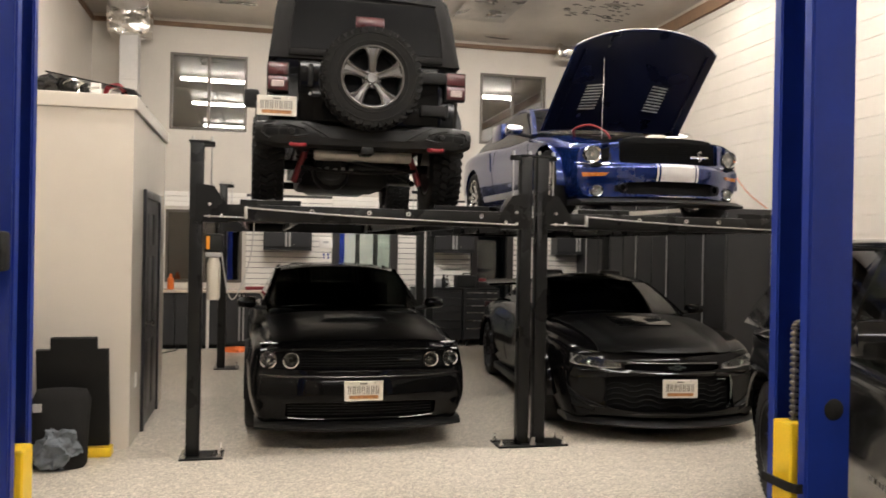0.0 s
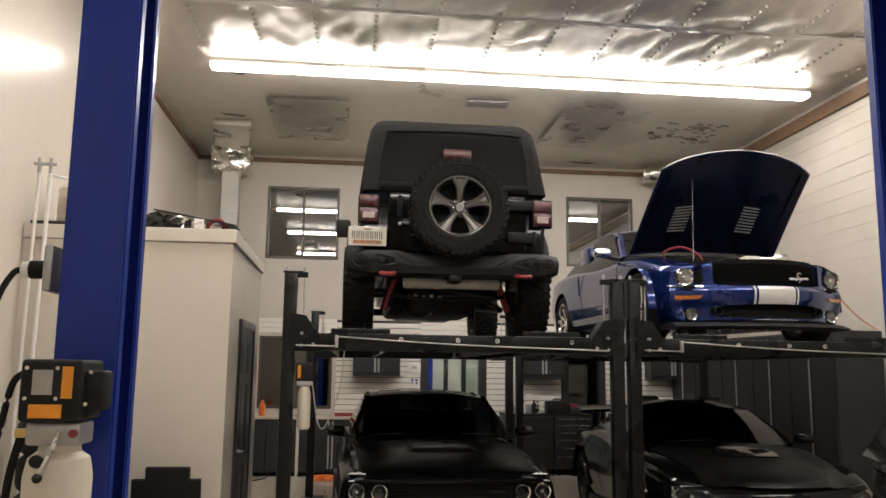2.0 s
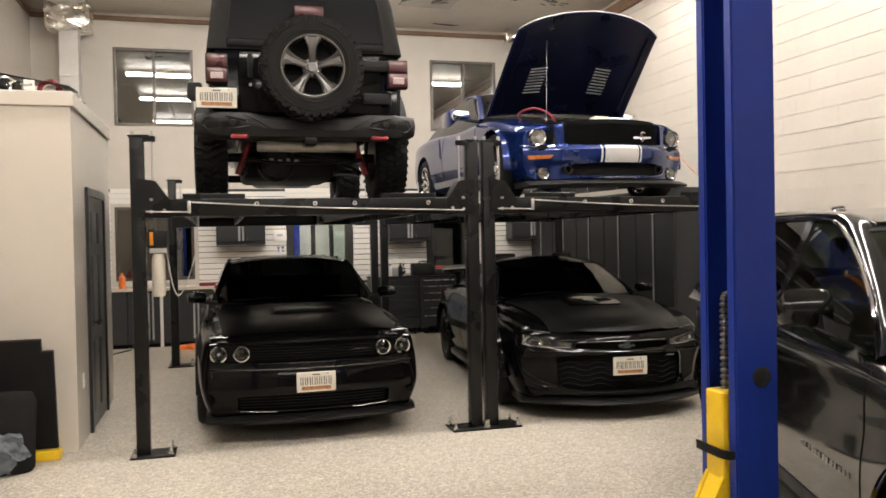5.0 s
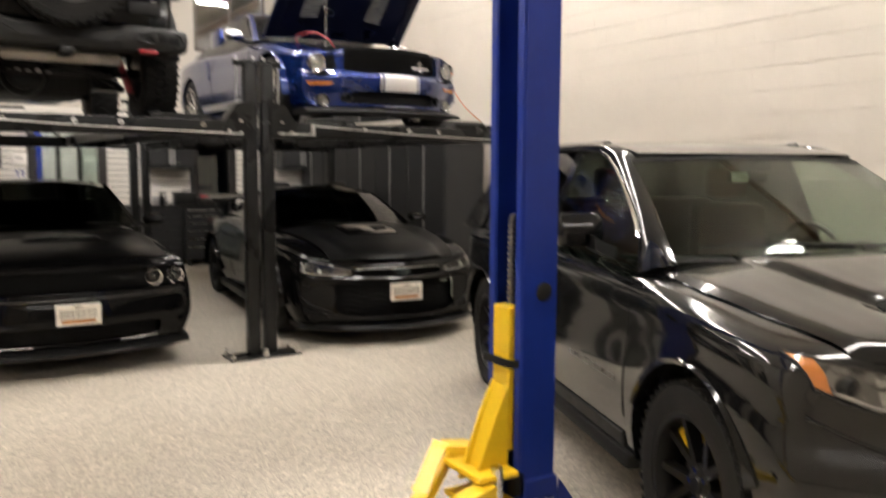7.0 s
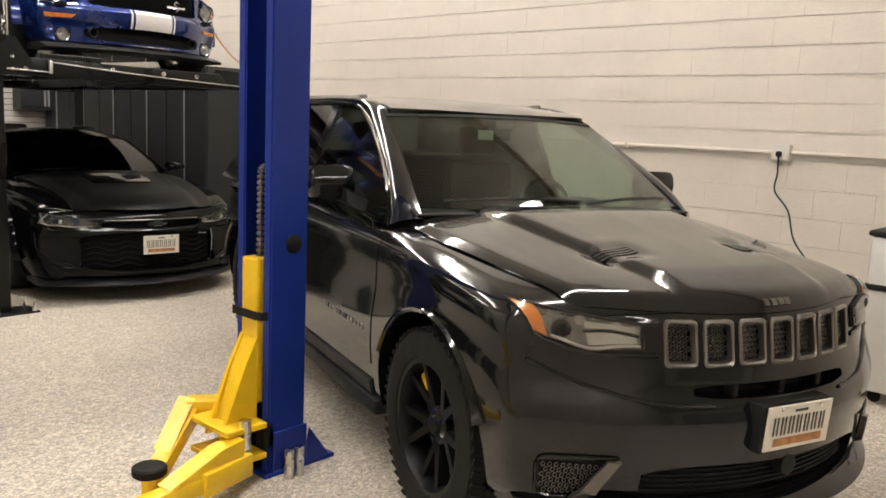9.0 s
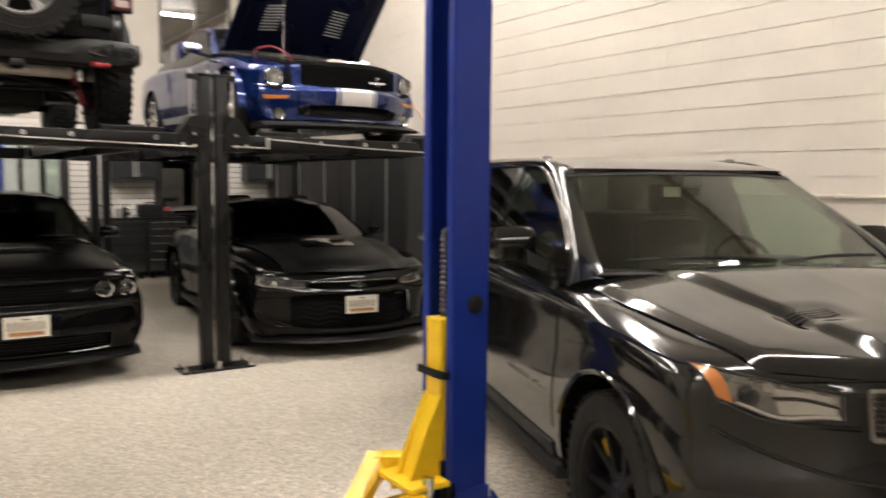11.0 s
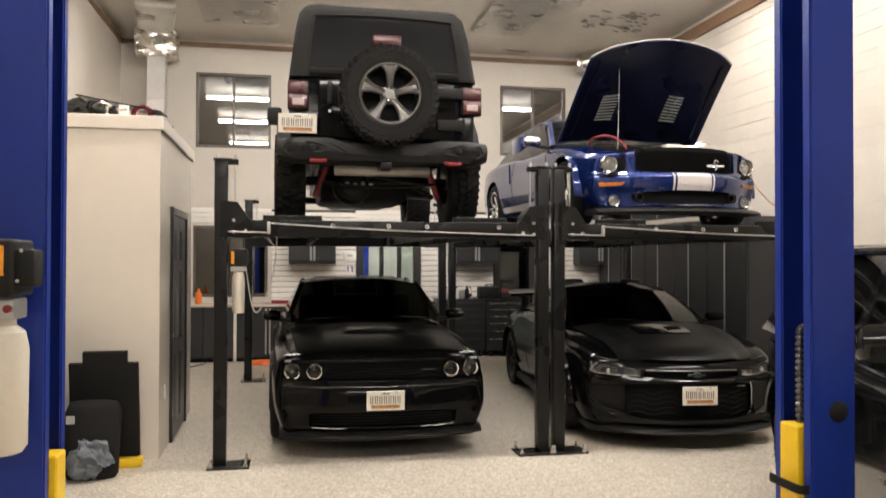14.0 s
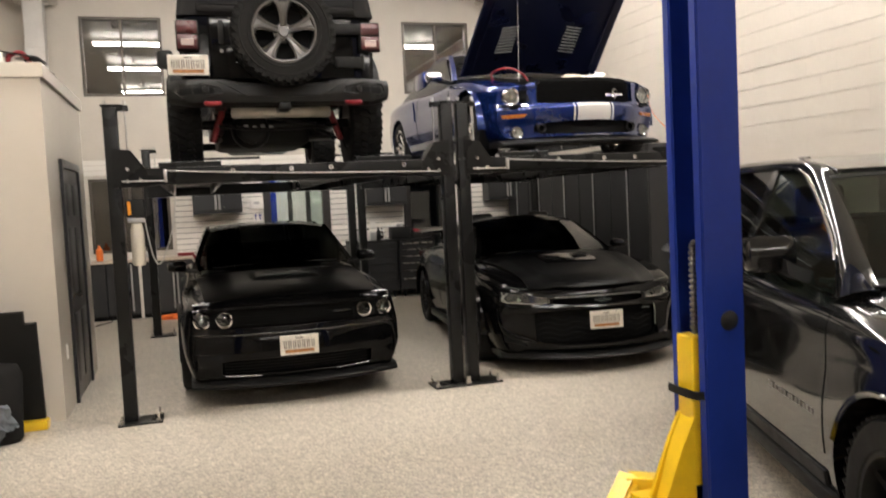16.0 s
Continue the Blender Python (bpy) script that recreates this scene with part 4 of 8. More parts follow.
def seat(car, x, y, z, mat):
    s = part("seat", cbox(x - 0.25, x + 0.25, y - 0.25, y + 0.25, z, z + 0.14, 0.05), mat, car)
    b = cbox(x - 0.24, x + 0.24, y + 0.20, y + 0.34, z + 0.08, z + 0.66, 0.06)
    part("backrest", b, mat, s)
    part("headrest", cbox(x - 0.13, x + 0.13, y + 0.26, y + 0.35, z + 0.69, z + 0.87, 0.035), mat, s)
    part("headrest_post", crod((x - 0.05, y + 0.3, z + 0.64), (x - 0.05, y + 0.3, z + 0.70), 0.007, 8), M_CHROME, s)
    part("headrest_post", crod((x + 0.05, y + 0.3, z + 0.64), (x + 0.05, y + 0.3, z + 0.70), 0.007, 8), M_CHROME, s)


def steering_wheel(car, x, y, z):
    bm = bmesh.new()
    lathe(bm, [(0.175 + 0.014 * math.cos(a), 0.014 * math.sin(a)) for a in (2 * math.pi * k / 8 for k in range(8))], 28, "y")
    for a in (0, math.pi, -math.pi / 2):
        rod(bm, (0, 0, 0), (0.17 * math.cos(a), 0, 0.17 * math.sin(a)), 0.016, 8)
    rod(bm, (0, -0.02, 0), (0, 0.03, 0), 0.06, 16)
    bmesh.ops.transform(bm, matrix=pose(x, y, z, -22), verts=bm.verts)
    part("steering_wheel", bm, M_PLASTIC, car)


M_LEATHER = material("black_leather", (0.016, 0.015, 0.014), 0.45, vary=0.2, scale=8, bump=0.2, bump_scale=90)
M_REDLEATHER = material("dark_red_leather", (0.060, 0.018, 0.014), 0.5, vary=0.2, scale=5, bump=0.04, bump_scale=20)


def interior(car, y0, y1, half, z, mat):
    """Dashboard, floor and seats behind the glass."""
    part("dashboard", cbox(-half, half, y0, y0 + 0.34, z - 0.30, z - 0.02, 0.05), M_PLASTIC, car)
    part("cabin_floor", cbox(-half, half, y0 + 0.30, y1, z - 0.72, z - 0.68), M_DARK, car)
    for x in (-half * 0.5, half * 0.5):
        seat(car, x, y0 + 0.95, z - 0.45, mat)
    part("rear_bench", cbox(-half * 0.9, half * 0.9, y1 - 0.7, y1 - 0.5, z - 0.45, z + 0.22, 0.06), mat, car)
    steering_wheel(car, half * 0.5, y0 + 0.40, z - 0.03)


def band(x0, x1, z0, z1, y0, y1, sw, w, n=24, taper=0.0):
    """A bar across the nose that bends back with it; used for recesses, their backs and their bars."""
    rings = []
    for k in range(n + 1):
        x = x0 + (x1 - x0) * k / n
        b = sw * (x / w) ** 2
        e = taper * abs(2 * k / n - 1) ** 7
        rings.append([Vector((x, y0 + b, z0 + e)), Vector((x, y1 + b, z0 + e)), Vector((x, y1 + b, z1 - e)), Vector((x, y0 + b, z1 - e))])
    return loft(bmesh.new(), rings)


# ---- black muscle coupe under the first lift ----
M_SATINHOOD = material("satin_hood_wrap", (0.0045, 0.0044, 0.0043), 0.30, vary=0.12, scale=3, spec=0.06)
M_COUPEBLACK = material("deep_black_paint", (0.0030, 0.0029, 0.0030), 0.14, vary=0.1, scale=3, coat=0.22, spec=0.04)
def muscle_coupe():
    c = thing("muscle_coupe", "glossy black muscle coupe with four round lamps, under the lift", "car", pose(0.775, 6.44, 0))
    half = curve((0, 0.79), (0.05, 0.850), (0.25, 0.890), (0.7, 0.915), (1.0, 0.925), (2.4, 0.905), (3.9, 0.94), (4.6, 0.91), (5.0, 0.84))
    b = hull(5.0, half,
             curve((0, 0.775), (0.05, 0.83), (0.18, 0.885), (0.6, 0.955), (1.0, 0.978), (1.5, 0.988), (3.5, 1.03), (4.6, 1.02), (5.0, 0.95)),
             curve((0, 0.755), (0.05, 0.805), (0.18, 0.835), (0.6, 0.875), (1.5, 0.935), (3.5, 0.97), (5.0, 0.9)),
             curve((0, 0.25), (0.06, 0.20), (0.4, 0.20), (4.6, 0.22), (5.0, 0.38)), curve((0, 0.52), (0.3, 0.60), (1.0, 0.66), (5, 0.68)), inset=0.84, sweep=0.12, n=80, nose=curve((0, 0.05), (0.25, 0.02), (0.34, -0.02), (0.43, -0.05), (0.50, -0.042), (0.585, -0.022), (0.63, 0.0), (0.79, 0.012), (1, 0.03)))
    body = part("body", b, M_COUPEBLACK, c)
    cut(body, wheel_cut(1.02, (0.395, 0.36), 0.36, 0.96))
    cut(body, wheel_cut(3.97, (0.395, 0.36), 0.36, 0.97))
    cut(body, band(-0.815, 0.815, 0.640, 0.785, -0.5, 0.075, 0.12, 0.79, taper=0.03))
    cut(body, band(-0.60, 0.60, 0.262, 0.395, -0.5, 0.10, 0.12, 0.79, taper=0.015))
    t = skin(body)
    part("grille", band(-0.80, 0.80, 0.635, 0.79, 0.066, 0.08, 0.12, 0.79), M_DARK, c)
    for k in range(6):
        z = 0.655 + k * 0.022
        part("grille_bar", band(-0.48, 0.48, z, z + 0.006, 0.050, 0.066, 0.12, 0.79), M_DARK, c)
    part("lower_grille", band(-0.61, 0.61, 0.255, 0.40, 0.085, 0.105, 0.12, 0.79), M_DARK, c)
    for k in range(5):
        part("intake_bar", band(-0.58, 0.58, 0.275 + 0.023 * k, 0.281 + 0.023 * k, 0.066, 0.084, 0.12, 0.79), M_PLASTIC, c)
    for s in (-1, 1):
        round_lamp(c, s * 0.735, 0.135, 0.711, 0.068, ring=M_CHROME, lens=M_LAMPSMOKE, bulb=M_LAMPRING)
        round_lamp(c, s * 0.562, 0.085, 0.713, 0.066, ring=M_CHROME, lens=M_DARK, bulb=M_DARK)
        mirror(c, s * 0.845, 1.72, 1.055, s, 0.175, 0.125, M_COUPEBLACK)
        part("arch_lip", flare(1.02, 0.36, 0.395, 0.44, s * 0.78, s * 0.920, -0.1, 3.24), M_CARSATIN, c)
        part("arch_lip", flare(3.97, 0.36, 0.395, 0.44, s * 0.78, s * 0.940, -0.1, 3.24), M_CARSATIN, c)
        part("hood_vent", patch(t, "top", quad(s * 0.44, 0.80, s * 0.56, 0.98), 6, 6, 0.010, 0.006), M_DARK, c)
        part("bumper_crease", strip(t, "front", [(s * 0.80, 0.33), (s * 0.815, 0.45), (s * 0.79, 0.575)], 0.008, 0.002), M_COUPEBLACK, c)
        part("marker_lamp", strip(t, "front", [(s * 0.30, 0.252), (s * 0.44, 0.255), (s * 0.58, 0.264)], 0.004, 0.003), M_GREYALLOY, c)
        for y in (1.02, 3.97):
            wheel(c, s * 0.785, y, 0.355, 0.28, s, 0.255, 5, M_CARSATIN, split=True)
    part("bumper_edge", strip(t, "front", [(-0.80, 0.60), (-0.5, 0.592), (0, 0.588), (0.5, 0.592), (0.80, 0.60)], 0.008, 0.004), M_CARBLACK, c)
    part("hood_edge", strip(t, "front", [(-0.80, 0.795), (-0.4, 0.80), (0, 0.802), (0.4, 0.80), (0.80, 0.795)], 0.006, 0.003), M_COUPEBLACK, c)
    # Added bars: facets tilted to mirror the ceiling lamps as wing highlights.
    for s in (-1, 1):
        for x0, x1, z, back in ((0.58, 0.80, 0.783, 0.0), (0.66, 0.80, 0.828, 0.055)):
            rings = []
            for k in range(7):
                x = x0 + (x1 - x0) * k / 6
                y = onto(t, "front", s * x0, 0.76).y - 0.012 + back + 0.13 * (x - x0)
                h = 0.022 * math.sin(math.pi * (0.12 + 0.80 * k / 6)) ** 0.5
                rings.append([Vector((s * x, y + a * h, z + b2 * h)) for a, b2 in ((0.0, 0.0), (0.133, 0.305), (0.276, 0.606), (0.430, 0.904))] + [Vector((s * x, y + 0.12, z + 0.9 * h)), Vector((s * x, y + 0.12, z - 0.008)), Vector((s * x, y + 0.006, z - 0.008))])
            part("brow_glint_bar", loft(bmesh.new(), rings), M_CARBLACK, c, angle=20)
    part("badge", cbox(0.31, 0.43, 0.072, 0.080, 0.704, 0.720, 0.004, 1), M_LAMPSMOKE, c)
    # front lip and scoop
    sp = bmesh.new()
    rings = []
    for k in range(25):
        x = -0.84 + 1.68 * k / 24
        y = -0.03 + 0.19 * abs(x / 0.84) ** 2.4
        rings.append([Vector((x, y, 0.20)), Vector((x, y - 0.015, 0.185)), Vector((x, y, 0.165)), Vector((x, y + 0.30, 0.165)), Vector((x, y + 0.30, 0.22)), Vector((x, y + 0.05, 0.225))])
    loft(sp, rings)
    part("front_lip", sp, M_CARSATIN, c)

    def lid(u, v):
        """Satin hood with a shallow scoop in its middle."""
        x = (2 * u - 1) * (0.70 + 0.06 * v)
        y0 = 0.12 + 0.12 * (x / 0.79) ** 2
        y = y0 + (1.40 + 0.10 * (x / 0.79) ** 2 - y0) * v
        p = onto(t, "top", x, y, 0.0)
        k = min(1.0, max(0.0, (0.27 - abs(x)) / 0.06 + 0.5)) * min(1.0, max(0.0, (y - 0.62) / 0.05)) * min(1.0, max(0.0, (1.45 - y) / 0.6))
        return p + Vector((0, 0, 0.006 + 0.026 * k * k * (3 - 2 * k)))
    hd = part("hood", sheet(lid, 60, 50, -0.008), M_SATINHOOD, c, "satin black hood", angle=50)
    th = skin(hd)
    part("scoop_mouth", patch(th, "front", quad(-0.19, onto(th, "top", 0, 0.655).z - 0.012, 0.19, onto(th, "top", 0, 0.655).z - 0.002), 8, 1, 0.003, 0.004), M_DARK, hd)
    # Smoked-chrome bead paints the thin highlight on the scoop's front edge.
    part("scoop_glint", tube(bmesh.new(), [onto(th, "top", -0.22 + 0.44 * k / 12, 0.672 + 0.02 * (1 - abs(k - 6) / 6), 0.002) for k in range(13)], 0.003, 6), M_LAMPRING, hd)
    cabin(c, (1.52, 1.00), (2.28, 1.41), (3.15, 1.43), (4.15, 1.05), 0.80, 0.62, M_COUPEBLACK, G_TINT, bow=0.20, crown=0.06, rise=0.018)
    interior(c, 1.75, 3.6, 0.72, 1.0, M_LEATHER)
    wiper(c, (-0.60, 1.66, 1.02), (0.02, 1.60, 1.03))
    wiper(c, (0.05, 1.60, 1.02), (0.62, 1.67, 1.03))
    licence_plate(c, 0, -0.062, 0.486)


M_LAMPSMOKE = material("smoked_reflector", (0.10, 0.10, 0.098), 0.25, metal=0.7, vary=0.2, scale=14)
M_LAMPRING = material("smoked_chrome", (0.40, 0.47, 0.45), 0.18, metal=0.9, vary=0.1, scale=10)
muscle_coupe()


# ---- black sports coupe under the second lift ----
def sports_coupe():
    c = thing("sports_coupe", "black sports coupe with slim lamps and satin hood, under the lift", "car", pose(3.42, 6.30, 0, 0, 0, -6))
    b = hull(4.78, curve((0, 0.78), (0.05, 0.86), (0.2, 0.91), (0.95, 0.96), (2.4, 0.92), (3.8, 0.975), (4.4, 0.93), (4.78, 0.8)),
             curve((0, 0.695), (0.05, 0.745), (0.2, 0.795), (0.6, 0.865), (1.5, 0.985), (3.5, 1.0), (4.4, 0.99), (4.78, 0.92)),
             curve((0, 0.675), (0.05, 0.72), (0.2, 0.785), (0.6, 0.865), (1.0, 0.90), (1.5, 0.925), (2.4, 0.92), (3.5, 0.99), (4.78, 0.88)),
             curve((0, 0.22), (0.1, 0.16), (4.4, 0.18), (4.78, 0.38)), curve((0, 0.46), (1.0, 0.60), (2.4, 0.56), (3.8, 0.66), (4.8, 0.68)), inset=0.82, sweep=0.28, n=80, nose=curve((0, 0.02), (0.26, -0.045), (0.34, -0.040), (0.55, 0.0), (0.595, -0.022), (0.62, 0.0), (0.66, 0.006), (0.72, 0.03), (1, 0.06)))
    body = part("body", b, M_COUPEBLACK, c)
    cut(body, wheel_cut(0.97, (0.39, 0.35), 0.36, 0.96))
    cut(body, wheel_cut(3.78, (0.395, 0.355), 0.36, 0.97))
    cut(body, band(-0.575, 0.575, 0.262, 0.560, -0.5, 0.085, 0.28, 0.78, taper=0.035))
    cut(body, band(-0.42, 0.42, 0.605, 0.662, -0.5, 0.07, 0.28, 0.78, taper=0.012))
    t = skin(body)
    part("grille", band(-0.585, 0.585, 0.255, 0.565, 0.072, 0.09, 0.28, 0.78), M_DARK, c)
    part("upper_grille", band(-0.425, 0.425, 0.60, 0.667, 0.058, 0.074, 0.28, 0.78), M_DARK, c)
    for k in range(6):
        z = 0.290 + k * 0.046
        way = []
        for q in range(19):
            x = -0.54 + 1.08 * q / 18
            way.append((x, 0.055 + 0.28 * (x / 0.78) ** 2, z + (0.013 if q % 4 in (1, 2) else -0.013)))
        part("grille_bar", tube(bmesh.new(), way, 0.006, 6), M_DARK, c)
    # Same frame both sides; the +x half's gleam is painted with a brighter material.
    part("grille_frame", tube(bmesh.new(), [(x, -0.004 + 0.28 * (x / 0.78) ** 2, z) for x, z in ((0.47, 0.258), (0.545, 0.285), (0.570, 0.36), (0.572, 0.50), (0.55, 0.556))], 0.006, 6), M_LAMPRING, c)
    part("grille_frame", tube(bmesh.new(), [(x, -0.004 + 0.28 * (x / 0.78) ** 2, z) for x, z in ((-0.47, 0.258), (-0.545, 0.285), (-0.570, 0.36), (-0.572, 0.50), (-0.55, 0.556))], 0.006, 6), M_COUPEBLACK, c)
    part("model_badge", cbox(0.40, 0.47, 0.045, 0.055, 0.527, 0.539, 0.003, 1), M_LAMPRING, c)
    part("grille_trim", strip(t, "front", [(-0.40, 0.668), (-0.2, 0.672), (0.2, 0.672), (0.40, 0.668)], 0.0035, 0.003), M_GREYALLOY, c)
    part("grille_trim", strip(t, "front", [(-0.38, 0.592), (-0.2, 0.588), (0.2, 0.588), (0.38, 0.592)], 0.005, 0.003), M_CARBLACK, c)
    em = bmesh.new()
    y0 = onto(t, "front", 0, 0.59).y - 0.03
    plate(em, [(-0.075, y0, 0.652), (-0.03, y0, 0.652), (-0.03, y0, 0.666), (0.03, y0, 0.666), (0.03, y0, 0.652), (0.075, y0, 0.652), (0.068, y0, 0.630), (0.03, y0, 0.630), (0.03, y0, 0.617), (-0.03, y0, 0.617), (-0.03, y0, 0.630), (-0.082, y0, 0.630)], 0.02)
    part("badge", em, M_LAMPRING, c)
    for s in (-1, 1):
        def slit(u, v, s=s):
            lo = 0.618 + 0.022 * u - 0.016 * math.sin(math.pi * u)
            hi = 0.664 + 0.060 * u
            return s * (0.445 + 0.395 * u - 0.02 * v * u), lo + (hi - lo) * v
        lamp = part("headlamp", patch(t, "front", slit, 14, 4, 0.003, 0.006), M_PLASTIC, c)
        part("lamp_bar", strip(t, "front", [slit(u, v) for u, v in ((0.86, 0.95), (0.93, 0.60), (0.97, 0.20), (0.90, 0.05))], 0.006, 0.008), M_LENS, lamp)
        part("lamp_bar", strip(t, "front", [slit(u, v) for u, v in ((0.98, 0.90), (0.90, 0.08), (0.70, 0.08), (0.40, 0.08), (0.06, 0.12))], 0.005, 0.008), M_LENS, lamp)
        part("projector", clathe([(0.0, -0.02), (0.022, -0.012), (0.026, 0.03), (0.0, 0.03)], 16, "y", onto(t, "front", s * 0.690, 0.655)), M_LAMPRING, lamp)
        part("lamp_panel", patch(t, "front", lambda u, v, g=slit: g(0.05 + 0.30 * u, 0.25 + 0.50 * v), 5, 3, 0.006, 0.006), M_LAMPSMOKE, lamp)
        part("lamp_lens", patch(t, "front", slit, 14, 4, 0.014, 0.003), G_LENS, lamp)
        part("side_intake", patch(t, "front", quad(s * 0.64, 0.245, s * 0.83, 0.285, s * 0.84, 0.385, s * 0.68, 0.300), 6, 5, 0.002, 0.003), M_DARK, c)
        part("intake_lamp", patch(t, "front", quad(s * 0.630, 0.286, s * 0.69, 0.298), 3, 2, 0.006, 0.005), M_LENS, c)
        fang = bmesh.new()
        rr = []
        for x, z, wd in ((0.870, 0.56, 0.010), (0.868, 0.48, 0.022), (0.850, 0.41, 0.034), (0.800, 0.355, 0.036), (0.720, 0.320, 0.026), (0.640, 0.300, 0.016), (0.585, 0.286, 0.008)):
            p, q = onto(t, "front", s * x, z + wd, 0.003), onto(t, "front", s * x * 0.995, z - wd, 0.003)
            m = (p + q) / 2 + Vector((0, -0.030, 0))
            rr.append([p, m + Vector((0, 0, wd * 0.4)), m - Vector((0, 0, wd * 0.3)), q])
        loft(fang, rr)
        part("side_blade", fang, M_CARSATIN, c, "satin bumper blade")
        part("brow_line", strip(t, "front", [(s * 0.60, 0.742), (s * 0.70, 0.752), (s * 0.78, 0.756)], 0.004, 0.003), M_LAMPRING, c)
        mirror(c, s * 0.785, 1.62, 1.02, s, 0.17, 0.115, M_COUPEBLACK)
        part("arch_lip", flare(0.97, 0.35, 0.39, 0.43, s * 0.80, s * 0.965, -0.1, 3.24), M_COUPEBLACK, c)
        part("arch_lip", flare(3.78, 0.355, 0.395, 0.435, s * 0.80, s * 0.985, -0.1, 3.24), M_COUPEBLACK, c)
        part("door_line", strip(t, "left" if s < 0 else "right", [(1.55, 0.85), (1.50, 0.60), (1.56, 0.34)], 0.004, -0.001), M_DARK, c)
        part("door_line", strip(t, "left" if s < 0 else "right", [(2.75, 0.88), (2.85, 0.65), (2.72, 0.34)], 0.004, -0.001), M_DARK, c)
        part("side_skirt", cbox(min(s * 0.86, s * 0.94), max(s * 0.86, s * 0.94), 1.35, 3.40, 0.14, 0.22, 0.02), M_CARSATIN, c)
        part("door_handle", cbox(min(s * 0.915, s * 0.945), max(s * 0.915, s * 0.945), 2.45, 2.65, 0.80, 0.83, 0.008), M_COUPEBLACK, c)
        part("tail_lamp_stack", cbox(min(s * 0.60, s * 0.84), max(s * 0.60, s * 0.84), 4.70, 4.74, 0.80, 0.88, 0.01), M_RED, c)
        for y in (0.97, 3.78):
            wheel(c, s * 0.81, y, 0.345, 0.30, s, 0.25, 5, M_CARSATIN, split=True)
    def lid(u, v):
        """Hood with a raised middle that ends in a lip above the grille."""
        x = (2 * u - 1) * (0.60 + 0.14 * v)
        y0 = 0.050 + 0.285 * (x / 0.78) ** 2
        y = y0 + (1.34 - y0) * v
        p = onto(t, "top", x, y, 0.0)
        w = 0.42 + 0.10 * v
        k = min(1.0, max(0.0, (w - abs(x)) / 0.10 + 0.5))
        k = k * k * (3 - 2 * k) * min(1.0, (1.02 - v) / 0.4)
        return p + Vector((0, 0, 0.008 + 0.022 * k))
    panel = part("hood_panel", sheet(lid, 48, 40, -0.010), M_CARSATIN, c, "satin black hood", angle=50)
    hl = skin(panel)
    vt = patch(hl, "top", lambda u, v: ((2 * u - 1) * (0.25 + 0.06 * v - 0.05 * v * v), 0.72 + 0.36 * v), 10, 6, 0.012, 0.012)
    part("hood_vent", vt, M_CARBLACK, c, "gloss black hood vent")
    for s in (-1, 1):
        part("vent_opening", patch(hl, "top", quad(s * 0.06, 0.80, s * 0.21, 0.86, s * 0.20, 0.97, s * 0.06, 0.95), 5, 3, 0.014, 0.004), M_DARK, c)
    sp = bmesh.new()
    rings = []
    for k in range(25):
        x = -0.86 + 1.72 * k / 24
        y = -0.07 + 0.36 * abs(x / 0.86) ** 2.2
        rings.append([Vector((x, y, 0.165)), Vector((x, y - 0.02, 0.15)), Vector((x, y, 0.135)), Vector((x, y + 0.32, 0.135)), Vector((x, y + 0.32, 0.19)), Vector((x, y + 0.06, 0.19))])
    loft(sp, rings)
    part("front_splitter", sp, M_CARSATIN, c)
    part("lip_trim", tube(bmesh.new(), [(-0.42, -0.03, 0.258), (-0.2, -0.05, 0.252), (0.2, -0.05, 0.252), (0.42, -0.03, 0.258)], 0.007, 8), M_CARBLACK, c)
    w = part("rear_wing", loft(bmesh.new(), [[Vector((x, 4.38 + dy + 0.10 * (x / 0.85) ** 2 * -1, 1.13 + dz + 0.02 * (1 - (x / 0.85) ** 2))) for dy, dz in ((0, 0.0), (0.02, 0.022), (0.20, 0.05), (0.26, 0.07), (0.2, 0.03), (0.03, -0.012))] for x in (-0.86, -0.6, -0.3, 0, 0.3, 0.6, 0.86)]), M_COUPEBLACK, c)
    for s in (-1, 1):
        part("wing_strut", cbox(s * 0.55 - 0.015, s * 0.55 + 0.015, 4.40, 4.55, 0.97, 1.15, 0.01), M_COUPEBLACK, w)
    cabin(c, (1.34, 0.965), (2.12, 1.31), (2.95, 1.33), (3.95, 1.02), 0.75, 0.57, M_COUPEBLACK, G_TINT, bow=0.22, crown=0.06)
    interior(c, 1.6, 3.4, 0.70, 0.97, M_LEATHER)
    wiper(c, (-0.55, 1.50, 0.985), (0.05, 1.42, 1.0))
    licence_plate(c, 0.02, -0.055, 0.468)


sports_coupe()


# ---- off-roader on the first lift, seen from behind: its tail looks towards -y ----
M_FABRICWIN = material("dark_plastic_window", (0.0055, 0.0054, 0.0056), 0.35, vary=0.25, scale=3, bump=0.1, bump_scale=5, spec=0.06)
M_REVERSE = material("frosted_pink_lens", (0.42, 0.33, 0.31), 0.35, vary=0.15, scale=30)
M_FLARE = material("grey_plastic", (0.020, 0.020, 0.020), 0.6, vary=0.2, scale=8, spec=0.2)
M_SPARERIM = material("dark_grey_alloy", (0.15, 0.145, 0.14), 0.34, metal=0.85, vary=0.12, scale=12)
M_MUFFLER = material("dull_muffler_steel", (0.46, 0.43, 0.38), 0.5, metal=0.5, vary=0.3, scale=10)


